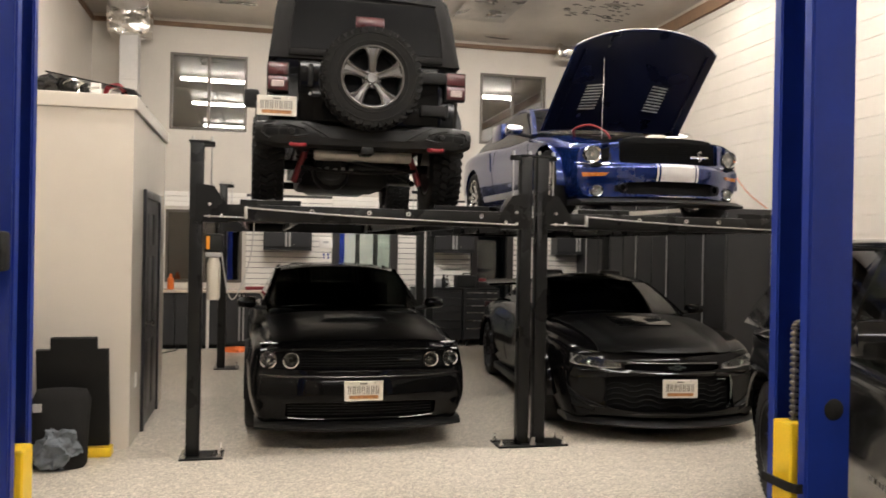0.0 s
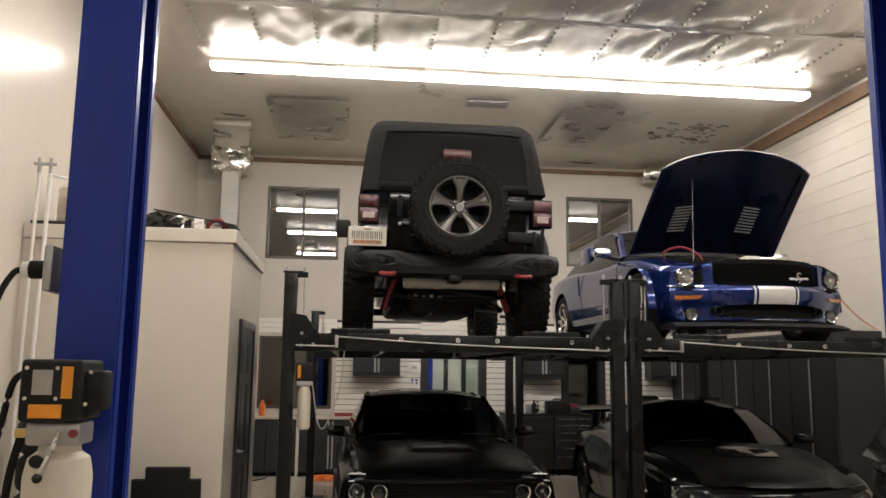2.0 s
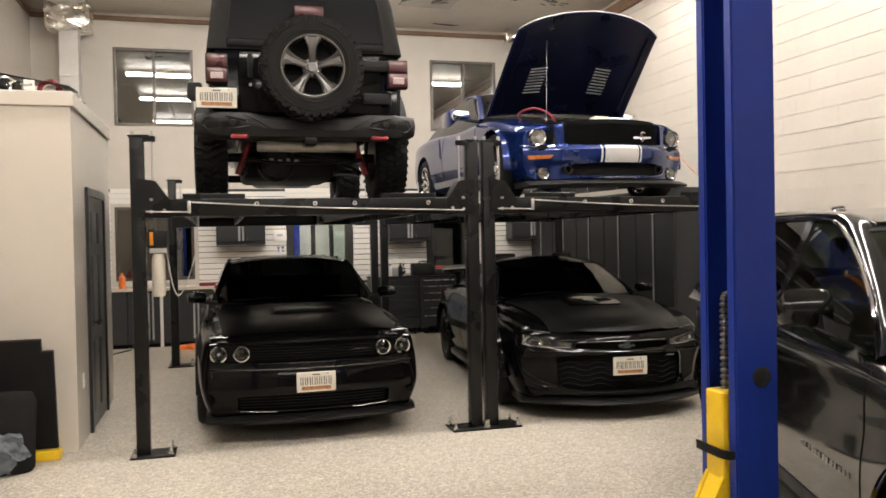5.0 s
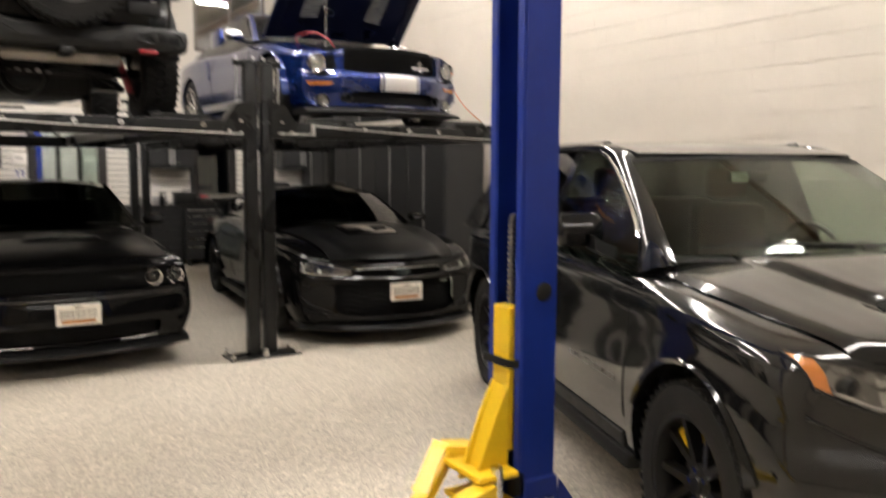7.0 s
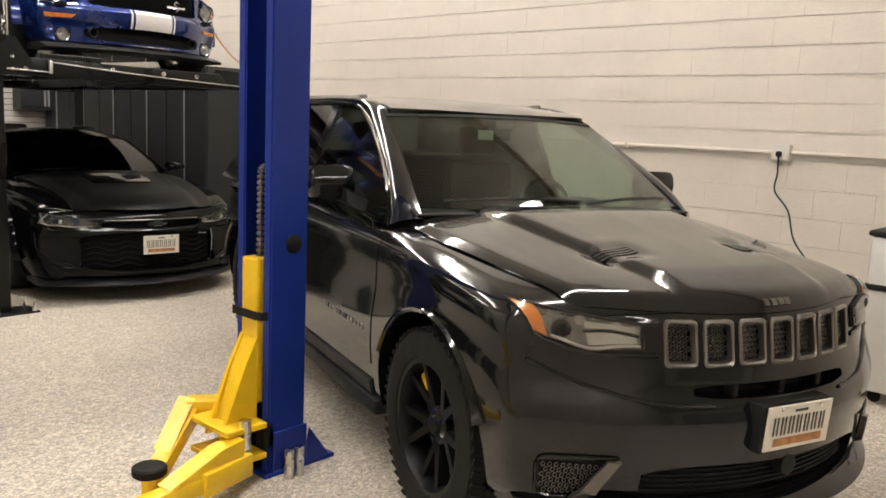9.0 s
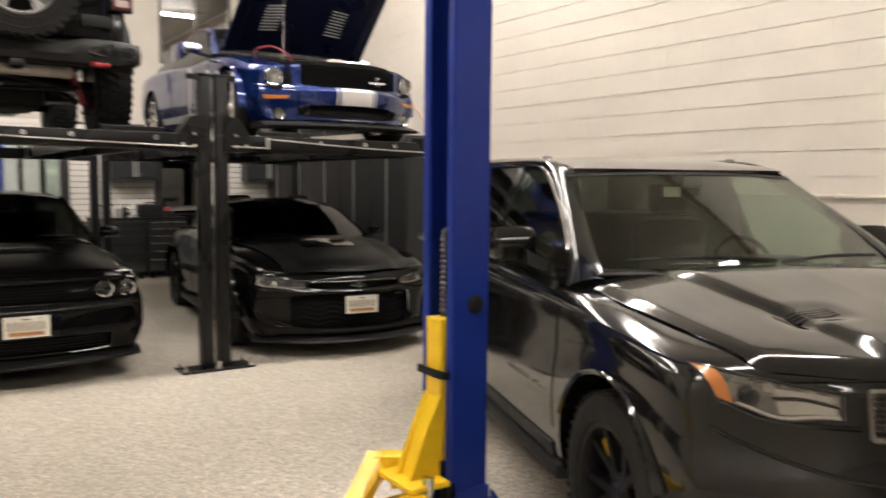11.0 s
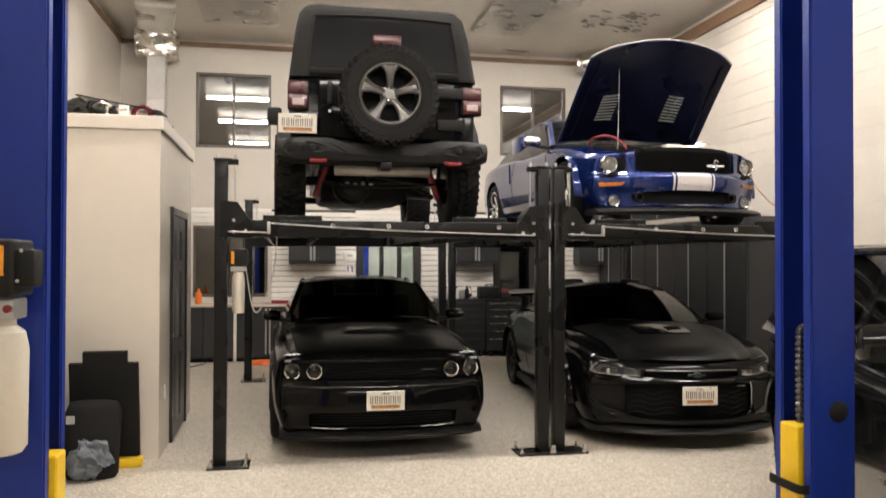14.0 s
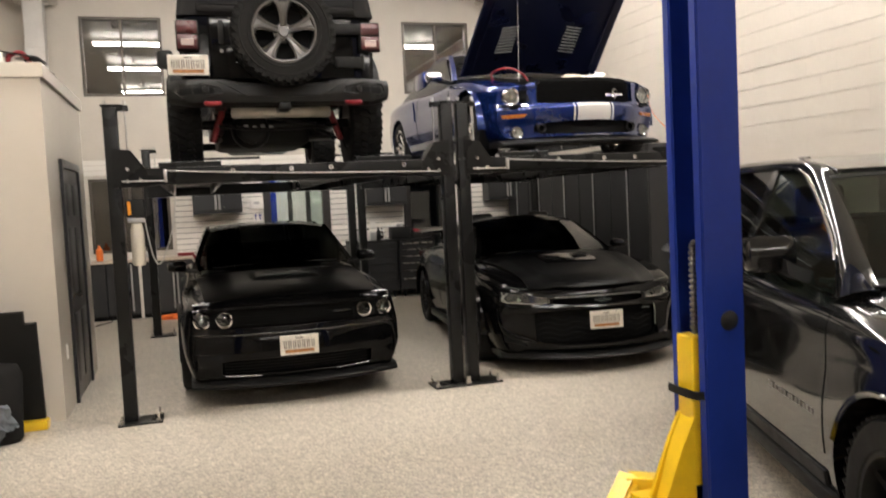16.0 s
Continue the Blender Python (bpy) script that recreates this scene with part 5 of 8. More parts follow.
def off_roader():
    c = thing("off_roader", "black soft-top off-roader with tailgate spare wheel, on lift deck", "car", pose(0.785, 6.47, DECK))
    part("tub", loft(bmesh.new(), [[Vector((x, y, z)) for x, z in ((-w, 0.62), (-w - 0.01, 0.9), (-w, 1.16), (-w + 0.03, 1.20), (w - 0.03, 1.20), (w, 1.16), (w + 0.01, 0.9), (w, 0.62), (w - 0.05, 0.58), (-w + 0.05, 0.58))]
                                         for y, w in ((0.16, 0.73), (0.19, 0.765), (1.2, 0.775), (2.3, 0.775), (2.5, 0.76), (3.9, 0.62), (3.95, 0.58))]), M_COUPEBLACK, c)
    part("tailgate", cbox(-0.55, 0.60, 0.125, 0.165, 0.68, 1.185, 0.02, 3), M_COUPEBLACK, c)
    for z in (0.80, 0.94, 1.06):
        part("tailgate_rib", cbox(-0.36, 0.45, 0.112, 0.128, z, z + 0.03, 0.008), M_COUPEBLACK, c)
    # soft top: lofted from the belt upwards
    rings = []
    for z, w, y0, y1, r in ((1.19, 0.785, 0.13, 2.35, 0.05), (1.35, 0.765, 0.15, 2.34, 0.07), (1.60, 0.735, 0.19, 2.25, 0.10), (1.76, 0.705, 0.225, 2.1, 0.13), (1.825, 0.665, 0.27, 2.0, 0.14), (1.855, 0.58, 0.36, 1.9, 0.14)):
        ring = []
        for cx, cy, a0 in ((w - r, y1 - r, 0), (-w + r, y1 - r, 90), (-w + r, y0 + r, 180), (w - r, y0 + r, 270)):
            for k in range(6):
                a = radians(a0 + 18 * k)
                ring.append(Vector((cx + r * math.cos(a), cy + r * math.sin(a), z + 0.006 * noise.noise((cx * 3, cy * 3, z * 9)))))
        rings.append(ring)
    top = part("soft_top", loft(bmesh.new(), rings), M_SOFTTOP, c, "black canvas top", angle=60)
    t = skin(top)
    part("rear_window", patch(t, "front", lambda u, v: ((2 * u - 1) * (0.615 - 0.045 * v), 1.275 + 0.42 * v), 12, 8, 0.004, 0.005), M_FABRICWIN, c, "dark clear-plastic rear window")
    seam = [(-0.625, 1.265), (-0.615, 1.45), (-0.575, 1.68), (-0.53, 1.715), (0, 1.735), (0.53, 1.715), (0.575, 1.68), (0.615, 1.45), (0.625, 1.265)]
    part("window_seam", strip(t, "front", seam, 0.010, 0.004), M_SOFTTOP, c)
    part("window_bar", cbox(-0.63, 0.63, 0.112, 0.15, 1.205, 1.262, 0.012), M_SOFTTOP, c)
    for s in (-1, 1):
        lamp = part("tail_lamp", cbox(s * 0.722 + 0.012 - 0.085, s * 0.722 + 0.012 + 0.085, 0.085, 0.16, 0.905, 1.140, 0.012), M_PLASTIC, c)
        part("red_lens", cbox(s * 0.722 - 0.063, s * 0.722 + 0.087, 0.074, 0.086, 1.035, 1.130, 0.006), M_RED, lamp)
        part("red_lens", cbox(s * 0.722 - 0.063, s * 0.722 + 0.087, 0.074, 0.086, 0.915, 1.025, 0.006), M_RED, lamp)
        part("reverse_lens", cbox(s * 0.722 - 0.036, s * 0.722 + 0.060, 0.066, 0.075, 0.938, 0.990, 0.004, 1), M_REVERSE, lamp)
        fl = bmesh.new()
        rr = []
        for k in range(15):
            a = radians(8 + 164 * k / 14)
            yy, zz = 0.88 + 0.53 * math.cos(a), 0.43 + 0.50 * min(1.0, 1.25 * math.sin(a))
            rr.append([Vector((s * 0.74, yy, zz)), Vector((s * 0.865, yy, zz)), Vector((s * 0.882, yy * 0.98 + 0.02, zz - 0.035)), Vector((s * 0.865, yy * 0.97 + 0.03, zz - 0.045)), Vector((s * 0.74, yy * 0.97 + 0.03, zz - 0.03))])
        loft(fl, rr)
        part("wheel_flare", fl, M_FLARE, c)
        wheel(c, s * 0.770, 0.88, 0.400, 0.27, s, 0.215, 5, M_GREYALLOY, tread=40)
        wheel(c, s * 0.770, 3.42, 0.400, 0.27, s, 0.215, 5, M_GREYALLOY, tread=30)
        hk = tube(bmesh.new(), arc_points([(s * 0.60, 0.05, 0.49), (s * 0.60, -0.05, 0.475), (s * 0.55, -0.07, 0.47), (s * 0.50, -0.05, 0.475), (s * 0.50, 0.05, 0.49)], 5), 0.017, 8)
        part("tow_hook", hk, M_REDPAINT, c, "red tow hook")
        sh = part("shock_absorber", crod((s * 0.44, 0.66, 0.56), (s * 0.555, 0.70, 0.24), 0.028, 12), M_REDPAINT, c, "red shock absorber")
        part("shock_rod", crod((s * 0.42, 0.655, 0.62), (s * 0.45, 0.665, 0.54), 0.014, 8), M_STEEL, sh)
        cs = []
        for k in range(60):
            a = k * 0.62
            cs.append((s * 0.42 + 0.055 * math.cos(a), 0.92 + 0.055 * math.sin(a), 0.36 + k * 0.0043))
        part("coil_spring", tube(bmesh.new(), cs, 0.009, 6), M_BLACKSTEEL, c)
        part("frame_rail", cbox(s * 0.48 - 0.04, s * 0.48 + 0.04, 0.18, 3.9, 0.50, 0.60, 0.01), M_BLACKSTEEL, c)
        part("control_arm", crod((s * 0.50, 0.90, 0.30), (s * 0.40, 1.6, 0.46), 0.022, 10), M_BLACKSTEEL, c)
        part("door_mirror", cbox(min(s * 0.86, s * 1.02), max(s * 0.86, s * 1.02), 2.45, 2.53, 1.16, 1.36, 0.03), M_PLASTIC, c)
    # spare wheel
    sw = wheel(c, 0.0, 0.0, 0.384, 0.245, -1, 0.245, 5, M_SPARERIM, name="spare_wheel", tread=38, spoke_w=0.072, dish=0.045, split=False, barrel=M_BLACKSTEEL, disc=False, blades=False)
    sw.matrix_basis = pose(0.012, -0.04, 1.015, 0, 0, 90)
    part("rim_lip", clathe([(0.232, -0.118), (0.239, -0.124), (0.250, -0.118), (0.250, -0.108), (0.232, -0.10)], 44, "x"), M_SPARERIM, sw)
    for k in range(5):
        q = Matrix.Rotation(2 * math.pi * (k + 0.0) / 5, 4, "X")
        bl = bmesh.new()
        rings = []
        for r, w2, d in ((0.050, 0.028, -0.072), (0.085, 0.028, -0.086), (0.150, 0.036, -0.100), (0.205, 0.058, -0.112), (0.237, 0.100, -0.112)):
            rings.append([q @ Vector((d + dx, f * w2, r)) for f, dx in ((-1.0, 0.012), (-0.72, 0.0), (-0.45, 0.004), (-0.30, 0.012), (0.30, 0.012), (0.45, 0.004), (0.72, 0.0), (1.0, 0.012), (0.8, 0.045), (-0.8, 0.045))])
        loft(bl, rings)
        part("spoke", bl, M_SPARERIM, sw)
    for k in range(38):
        q = Matrix.Rotation(2 * math.pi * (k + 0.5) / 38, 4, "X")
        lug = bmesh.new()
        bmesh.ops.create_cube(lug, size=1, matrix=q @ Matrix.Translation((-0.112, 0, 0.362)) @ Matrix.Diagonal((0.018, 0.034 if k % 2 else 0.026, 0.040, 1)))
        part("shoulder_lug", lug, M_TYRE, sw, smooth=False)
    part("sidewall_ring", clathe([(0.335, -0.118), (0.340, -0.1255), (0.346, -0.1255), (0.350, -0.116)], 56, "x"), M_TYRE, sw)
    part("sidewall_ring", clathe([(0.272, -0.116), (0.276, -0.1235), (0.283, -0.1235), (0.287, -0.116)], 56, "x"), M_TYRE, sw)
    part("rim_back", clathe([(0.0, 0.02), (0.22, 0.02), (0.22, 0.03), (0.0, 0.03)], 32, "x"), M_DARK, sw)
    part("spare_carrier", cbox(-0.12, 0.12, 0.05, 0.13, 0.88, 1.15, 0.02), M_BLACKSTEEL, c)
    part("brake_lamp", cbox(-0.10, 0.13, 0.085, 0.135, 1.46, 1.545, 0.008), M_RED, c, "red high brake lamp")
    part("lamp_stalk", cbox(-0.03, 0.05, 0.11, 0.14, 1.15, 1.47, 0.006), M_PLASTIC, c)
    # bumper: angular steel section, stepped down in the middle between sloping shoulders
    rr = []
    for k in range(61):
        x = -0.875 + 1.75 * k / 60
        e = abs(x) / 0.875
        step = min(1.0, max(0.0, (0.46 - abs(x)) / 0.14))
        y = 0.70 * max(0.0, e - 0.78) ** 1.2
        lo = 0.475 + 0.22 * max(0.0, e - 0.80)
        hi = 0.675 - 0.030 * step
        rr.append([Vector((x, y + 0.20, hi - 0.01)), Vector((x, y + 0.05, hi)), Vector((x, y + 0.01, hi - 0.025)), Vector((x, y - 0.015 + 0.015 * step, hi - 0.07)), Vector((x, y - 0.015, lo + 0.07)), Vector((x, y + 0.01, lo + 0.015)), Vector((x, y + 0.05, lo)), Vector((x, y + 0.20, lo))])
    bump = part("bumper", loft(bmesh.new(), rr), M_PLASTIC, c, "textured black steel-look bumper")
    tb = skin(bump)
    for s in (-1, 1):
        out = [(s * 0.83, 0.575), (s * 0.80, 0.630), (s * 0.62, 0.635), (s * 0.50, 0.605), (s * 0.47, 0.560), (s * 0.55, 0.545), (s * 0.78, 0.535), (s * 0.83, 0.575)]
        part("bumper_bezel", tube(bmesh.new(), [onto(tb, "front", a, b2, 0.004) for a, b2 in out], 0.011, 6), M_PLASTIC, bump)
        part("fog_recess", patch(tb, "front", quad(s * 0.53, 0.555, s * 0.80, 0.550, s * 0.79, 0.620, s * 0.55, 0.615), 6, 3, 0.002, 0.004), M_DARK, bump)
        part("fog_lamp", clathe([(0.0, -0.012), (0.022, -0.010), (0.026, 0.0), (0.026, 0.015), (0.0, 0.015)], 16, "y", onto(tb, "front", s * 0.60, 0.585, 0.002)), M_PLASTIC, bump)
        part("step_edge", tube(bmesh.new(), [onto(tb, "front", s * a, b2, 0.003) for a, b2 in ((0.52, 0.655), (0.40, 0.60), (0.30, 0.540), (0.05, 0.535))], 0.007, 6), M_PLASTIC, bump)
    part("hitch", cbox(-0.05, 0.05, 0.0, 0.22, 0.425, 0.485, 0.010), M_BLACKSTEEL, c)
    part("hitch_crossbar", cbox(-0.45, 0.45, 0.16, 0.24, 0.47, 0.53, 0.01), M_BLACKSTEEL, c)
    # running gear
    part("muffler", clathe([(0.0, -0.40), (0.040, -0.405), (0.050, -0.39), (0.050, 0.39), (0.040, 0.405), (0.0, 0.40)], 20, "x", (0.0, 0.30, 0.445)), M_MUFFLER, c, "dull silver muffler")
    part("tail_pipe", tube(bmesh.new(), arc_points([(0.36, 0.34, 0.45), (0.45, 0.45, 0.50), (0.50, 0.6, 0.55)], 6), 0.028, 10), M_BLACKSTEEL, c)
    ax = part("rear_axle", crod((-0.66, 0.88, 0.405), (0.66, 0.88, 0.405), 0.042, 14), M_BLACKSTEEL, c)
    d = bmesh.new()
    bmesh.ops.create_uvsphere(d, u_segments=20, v_segments=12, radius=0.17, matrix=Matrix.Translation((-0.22, 0.86, 0.35)) @ Matrix.Diagonal((1.0, 0.9, 1.0, 1)))
    part("differential", d, M_BLACKSTEEL, ax)
    part("differential_cover", clathe([(0.0, 0.70), (0.10, 0.70), (0.14, 0.73), (0.14, 0.76), (0.0, 0.76)], 12, "y", (-0.22, 0, 0.36)), M_PLASTIC, ax)
    part("sway_bar", tube(bmesh.new(), arc_points([(-0.50, 0.55, 0.36), (-0.2, 0.60, 0.335), (0.2, 0.60, 0.335), (0.50, 0.55, 0.36)], 5), 0.014, 8), M_BLACKSTEEL, ax)
    part("drive_shaft", crod((-0.10, 0.9, 0.38), (0.05, 2.4, 0.50), 0.035, 12), M_BLACKSTEEL, c)
    part("track_bar", crod((-0.50, 0.72, 0.52), (0.42, 0.76, 0.37), 0.018, 10), M_BLACKSTEEL, c)
    part("skid_tank", cbox(-0.50, 0.36, 1.25, 2.2, 0.245, 0.62, 0.06), M_PLASTIC, c)
    part("side_tank", cbox(0.37, 0.52, 1.35, 2.1, 0.33, 0.60, 0.04), M_PLASTIC, c)
    part("lower_arm", crod((-0.52, 0.86, 0.27), (-0.42, 1.9, 0.36), 0.028, 10), M_BLACKSTEEL, c)
    part("lower_arm", crod((0.52, 0.86, 0.27), (0.42, 1.9, 0.36), 0.028, 10), M_BLACKSTEEL, c)
    part("gearbox", cbox(-0.36, 0.34, 2.2, 3.1, 0.27, 0.62, 0.07), M_BLACKSTEEL, c)
    part("front_axle", crod((-0.66, 3.42, 0.405), (0.66, 3.42, 0.405), 0.042, 14), M_BLACKSTEEL, c)
    for y, s in ((0.85, -1),):
        for k in range(5):
            part("hose_clip", cbox(-0.36 + k * 0.07, -0.325 + k * 0.07, 0.60, 0.63, 0.335 + 0.01 * (k % 2), 0.365 + 0.01 * (k % 2), 0.004, 1), M_GREYMETAL, c)
    # tailgate fittings
    for z in (1.085, 0.815):
        h = part("tailgate_hinge", cbox(0.44, 0.66, 0.085, 0.13, z - 0.045, z + 0.045, 0.012), M_PLASTIC, c)
        part("hinge_pin", crod((0.665, 0.10, z - 0.055), (0.665, 0.10, z + 0.055), 0.014, 10), M_PLASTIC, h)
    part("gate_handle", cbox(-0.475, -0.435, 0.075, 0.125, 0.96, 1.14, 0.012), M_PLASTIC, c)
    part("lock_cap", crod((-0.455, 0.12, 0.905), (-0.455, 0.095, 0.905), 0.013, 14), M_GREYALLOY, c)
    licence_plate(c, -0.715, 0.056, 0.785)
    part("plate_bracket", cbox(-0.86, -0.58, 0.064, 0.16, 0.72, 0.85, 0.006), M_PLASTIC, c)


off_roader()


# ---- blue coupe on the second lift, hood propped open ----
M_AMBERDARK = material("dull_amber_lens", (0.36, 0.115, 0.02), 0.25, vary=0.25, scale=25, coat=0.5)
# Stripe paint, also used for the painted highlight on the hood edge.
M_STRIPE_GLINT = material("pale_stripe_and_glint", (0.62, 0.60, 0.58), 0.25, vary=0.06, scale=6, coat=0.8)


def blue_coupe():
    c = thing("blue_coupe", "deep blue coupe with white stripes, hood propped open, on lift deck", "car", pose(3.585, 6.62, DECK))
    b = hull(4.77, curve((0, 0.72), (0.06, 0.81), (0.3, 0.87), (0.95, 0.925), (2.4, 0.91), (3.7, 0.94), (4.4, 0.9), (4.77, 0.8)),
             curve((0, 0.655), (0.08, 0.70), (0.5, 0.76), (1.4, 0.90), (1.6, 0.94), (3.5, 1.0), (4.77, 0.95)),
             curve((0, 0.62), (0.08, 0.665), (0.5, 0.735), (1.0, 0.83), (1.5, 0.88), (2.4, 0.90), (3.5, 0.95), (4.77, 0.9)),
             curve((0, 0.18), (0.3, 0.16), (4.4, 0.22), (4.77, 0.4)), curve((0, 0.42), (1.0, 0.58), (4.8, 0.66)), inset=0.86, sweep=0.34, n=80, nose=curve((0, 0.03), (0.30, 0.0), (0.36, -0.03), (0.44, -0.035), (0.475, 0.0), (0.65, 0.015), (1, 0.03)))
    body = part("body", b, M_CARBLUE, c)
    cut(body, band(-0.49, 0.49, 0.478, 0.720, -0.5, 0.12, 0.34, 0.72, taper=0.02))
    cut(body, band(-0.52, 0.52, 0.20, 0.312, -0.5, 0.08, 0.34, 0.72, taper=0.03))
    pots = bmesh.new()
    for s in (-1, 1):
        rod(pots, (s * 0.69, -0.5, 0.57), (s * 0.69, 0.385, 0.57), 0.079, 28)
        rod(pots, (s * 0.655, -0.5, 0.237), (s * 0.655, 0.345, 0.237), 0.056, 24)
    cut(body, pots)
    cut(body, wheel_cut(0.93, (0.375, 0.335), 0.34, 0.93))
    cut(body, wheel_cut(3.65, (0.38, 0.34), 0.34, 0.94))
    bay = bmesh.new()
    plate(bay, [(-0.62, 0.22, 0.50), (0.62, 0.22, 0.50), (0.71, 1.42, 0.50), (-0.71, 1.42, 0.50)], 0.8, "z")
    cut(body, bay)
    t = skin(body)
    part("grille", band(-0.50, 0.50, 0.47, 0.690, 0.085, 0.105, 0.34, 0.72, taper=0.02), M_DARK, c)
    for k in range(10):
        part("grille_bar", band(-0.46, 0.46, 0.49 + 0.019 * k, 0.494 + 0.019 * k, 0.068, 0.084, 0.34, 0.72), M_DARK, c)
    part("lower_grille", band(-0.53, 0.53, 0.195, 0.318, 0.066, 0.084, 0.34, 0.72), M_DARK, c)
    part("grille_cowl", band(-0.44, 0.44, 0.675, 0.715, 0.075, 0.16, 0.34, 0.72, taper=0.01), M_DARK, c)
    em = bmesh.new()
    box(em, 0.17, 0.35, 0.085, 0.095, 0.540, 0.562, 0.006, 1)
    tube(em, arc_points([(0.285, 0.09, 0.585), (0.265, 0.09, 0.600), (0.245, 0.09, 0.580), (0.265, 0.09, 0.556), (0.275, 0.09, 0.530), (0.255, 0.09, 0.512)], 5), 0.009, 6)
    part("badge", em, M_CHROME, c)
    part("stripe", patch(t, "front", quad(-0.165, 0.318, 0.165, 0.472), 6, 5, 0.003, 0.004), M_STRIPE_GLINT, c, "white centre stripe")
    for s in (-1, 1):
        part("stripe_edge", patch(t, "front", quad(s * 0.185, 0.318, s * 0.200, 0.472), 2, 5, 0.003, 0.004), M_STRIPE_GLINT, c)
        part("lower_stripe_edge", patch(t, "front", quad(s * 0.185, 0.165, s * 0.200, 0.186), 2, 2, 0.003, 0.004), M_STRIPE_GLINT, c)
        round_lamp(c, s * 0.690, 0.300, 0.570, 0.080)
        part("lamp_pocket", patch(t, "front", quad(s * 0.545, 0.505, s * 0.600, 0.510, s * 0.605, 0.628, s * 0.555, 0.632), 4, 5, 0.002, 0.003), M_DARK, c)
        part("turn_lamp", patch(t, "front", quad(s * 0.60, 0.368, s * 0.77, 0.368, s * 0.78, 0.402, s * 0.58, 0.396), 8, 3, 0.003, 0.008), M_AMBERDARK, c, "amber turn lamp")
        part("bumper_chrome", strip(t, "front", [(s * 0.56, 0.478), (s * 0.70, 0.482), (s * 0.82, 0.495)], 0.006, 0.004), M_CHROME, c)
        round_lamp(c, s * 0.655, 0.275, 0.237, 0.057, name="fog_lamp")
        part("duct_ring", clathe([(0.030, -0.012), (0.038, -0.016), (0.042, 0.0), (0.042, 0.02), (0.030, 0.02)], 20, "y", (s * 0.455, onto(t, "front", s * 0.455, 0.34).y + 0.03, 0.262)), M_PLASTIC, c)
        mirror(c, s * 0.90, 1.72, 0.965, s, 0.19, 0.12, M_CHROME)
        part("arch_lip", flare(0.93, 0.335, 0.375, 0.40, s * 0.80, s * 0.93, -0.1, 3.24), M_CARBLUE, c)
        way = "left" if s < 0 else "right"
        part("door_line", strip(t, way, [(1.52, 0.84), (1.50, 0.60), (1.56, 0.32)], 0.004, -0.001), M_DARK, c)
        part("door_line", strip(t, way, [(2.75, 0.88), (2.80, 0.65), (2.72, 0.32)], 0.004, -0.001), M_DARK, c)
        part("rocker_stripe", patch(t, way, quad(1.35, 0.27, 3.2, 0.34), 10, 2, 0.003, 0.003), M_STRIPE_GLINT, c, "pale rocker stripe")
        for k, (ya, yb) in enumerate(((1.05, 1.13), (1.15, 1.22), (1.24, 1.30))):
            part("script_bar", patch(t, way, quad(ya + 0.35, 0.395, yb + 0.35, 0.425), 2, 2, 0.004, 0.004), M_DARK, c)
        part("side_scoop", patch(t, way, quad(2.85, 0.62, 3.15, 0.66, 3.15, 0.84, 2.95, 0.86), 4, 4, 0.010, 0.02), M_CARBLUE, c)
        part("quarter_scoop", cbox(min(s * 0.66, s * 0.76), max(s * 0.66, s * 0.76), 2.95, 3.35, 1.03, 1.24, 0.03), M_CARBLUE, c)
        for y in (0.93, 3.65):
            wheel(c, s * 0.80, y, 0.335, 0.255, s, 0.245, 9, M_CHROME, spoke_w=0.032)
    part("lower_stripe", patch(t, "front", quad(-0.165, 0.165, 0.165, 0.186), 6, 2, 0.003, 0.004), M_STRIPE_GLINT, c)
    sp = bmesh.new()
    rings = []
    for k in range(25):
        x = -0.81 + 1.62 * k / 24
        y = -0.06 + 0.30 * abs(x / 0.81) ** 2.2
        rings.append([Vector((x, y, 0.135)), Vector((x, y - 0.015, 0.125)), Vector((x, y, 0.112)), Vector((x, y + 0.36, 0.112)), Vector((x, y + 0.36, 0.165)), Vector((x, y + 0.10, 0.165))])
    loft(sp, rings)
    part("front_splitter", sp, M_PLASTIC, c)
    # open hood
    ang = radians(40)
    hy, hz = 1.46, 0.93

    def hood(u, v):
        x = 2 * u - 1
        ln = 1.335 - 0.14 * x * x - 0.05 * abs(x) ** 6
        d = ln * v
        w = 0.785 - 0.045 * v
        bulge = 0.05 * (1 - x * x) + 0.03 * math.sin(math.pi * min(1, v * 1.05)) - 0.05 * v ** 3
        return Vector((x * w, hy - d * math.cos(ang) - bulge * math.sin(ang) * -1 * -1, hz + d * math.sin(ang) + bulge * math.cos(ang)))
    hd = part("hood", sheet(hood, 24, 20, 0.008), M_CARBLUE, c, "raised blue hood")

    def under(u, v):
        p = hood(0.012 + 0.976 * u, 0.02 + 0.965 * v)
        return p + Vector((0, -math.sin(ang) * 0.012, -math.cos(ang) * 0.014))
    part("hood_lining", sheet(under, 20, 16, 0.012), M_NAVY, hd, "dark navy hood underside")
    # Pale bead paints the lamp highlight along the raised hood's front edge.
    part("hood_rim_glint", tube(bmesh.new(), [hood(k / 24, 1.0) + Vector((0, -0.002, 0.004)) for k in range(25)], 0.006, 6), M_STRIPE_GLINT, hd, "hood edge with its highlight painted pale")

    def ribs(u0, v0, u1, v1):
        return tube(bmesh.new(), [under(u0 + (u1 - u0) * k / 8, v0 + (v1 - v0) * k / 8) + Vector((0, -0.008, -0.01)) for k in range(9)], 0.013, 6)
    for a in ((0.06, 0.08, 0.06, 0.93), (0.94, 0.08, 0.94, 0.93)):
        part("hood_rib", ribs(*a), M_NAVY, hd)
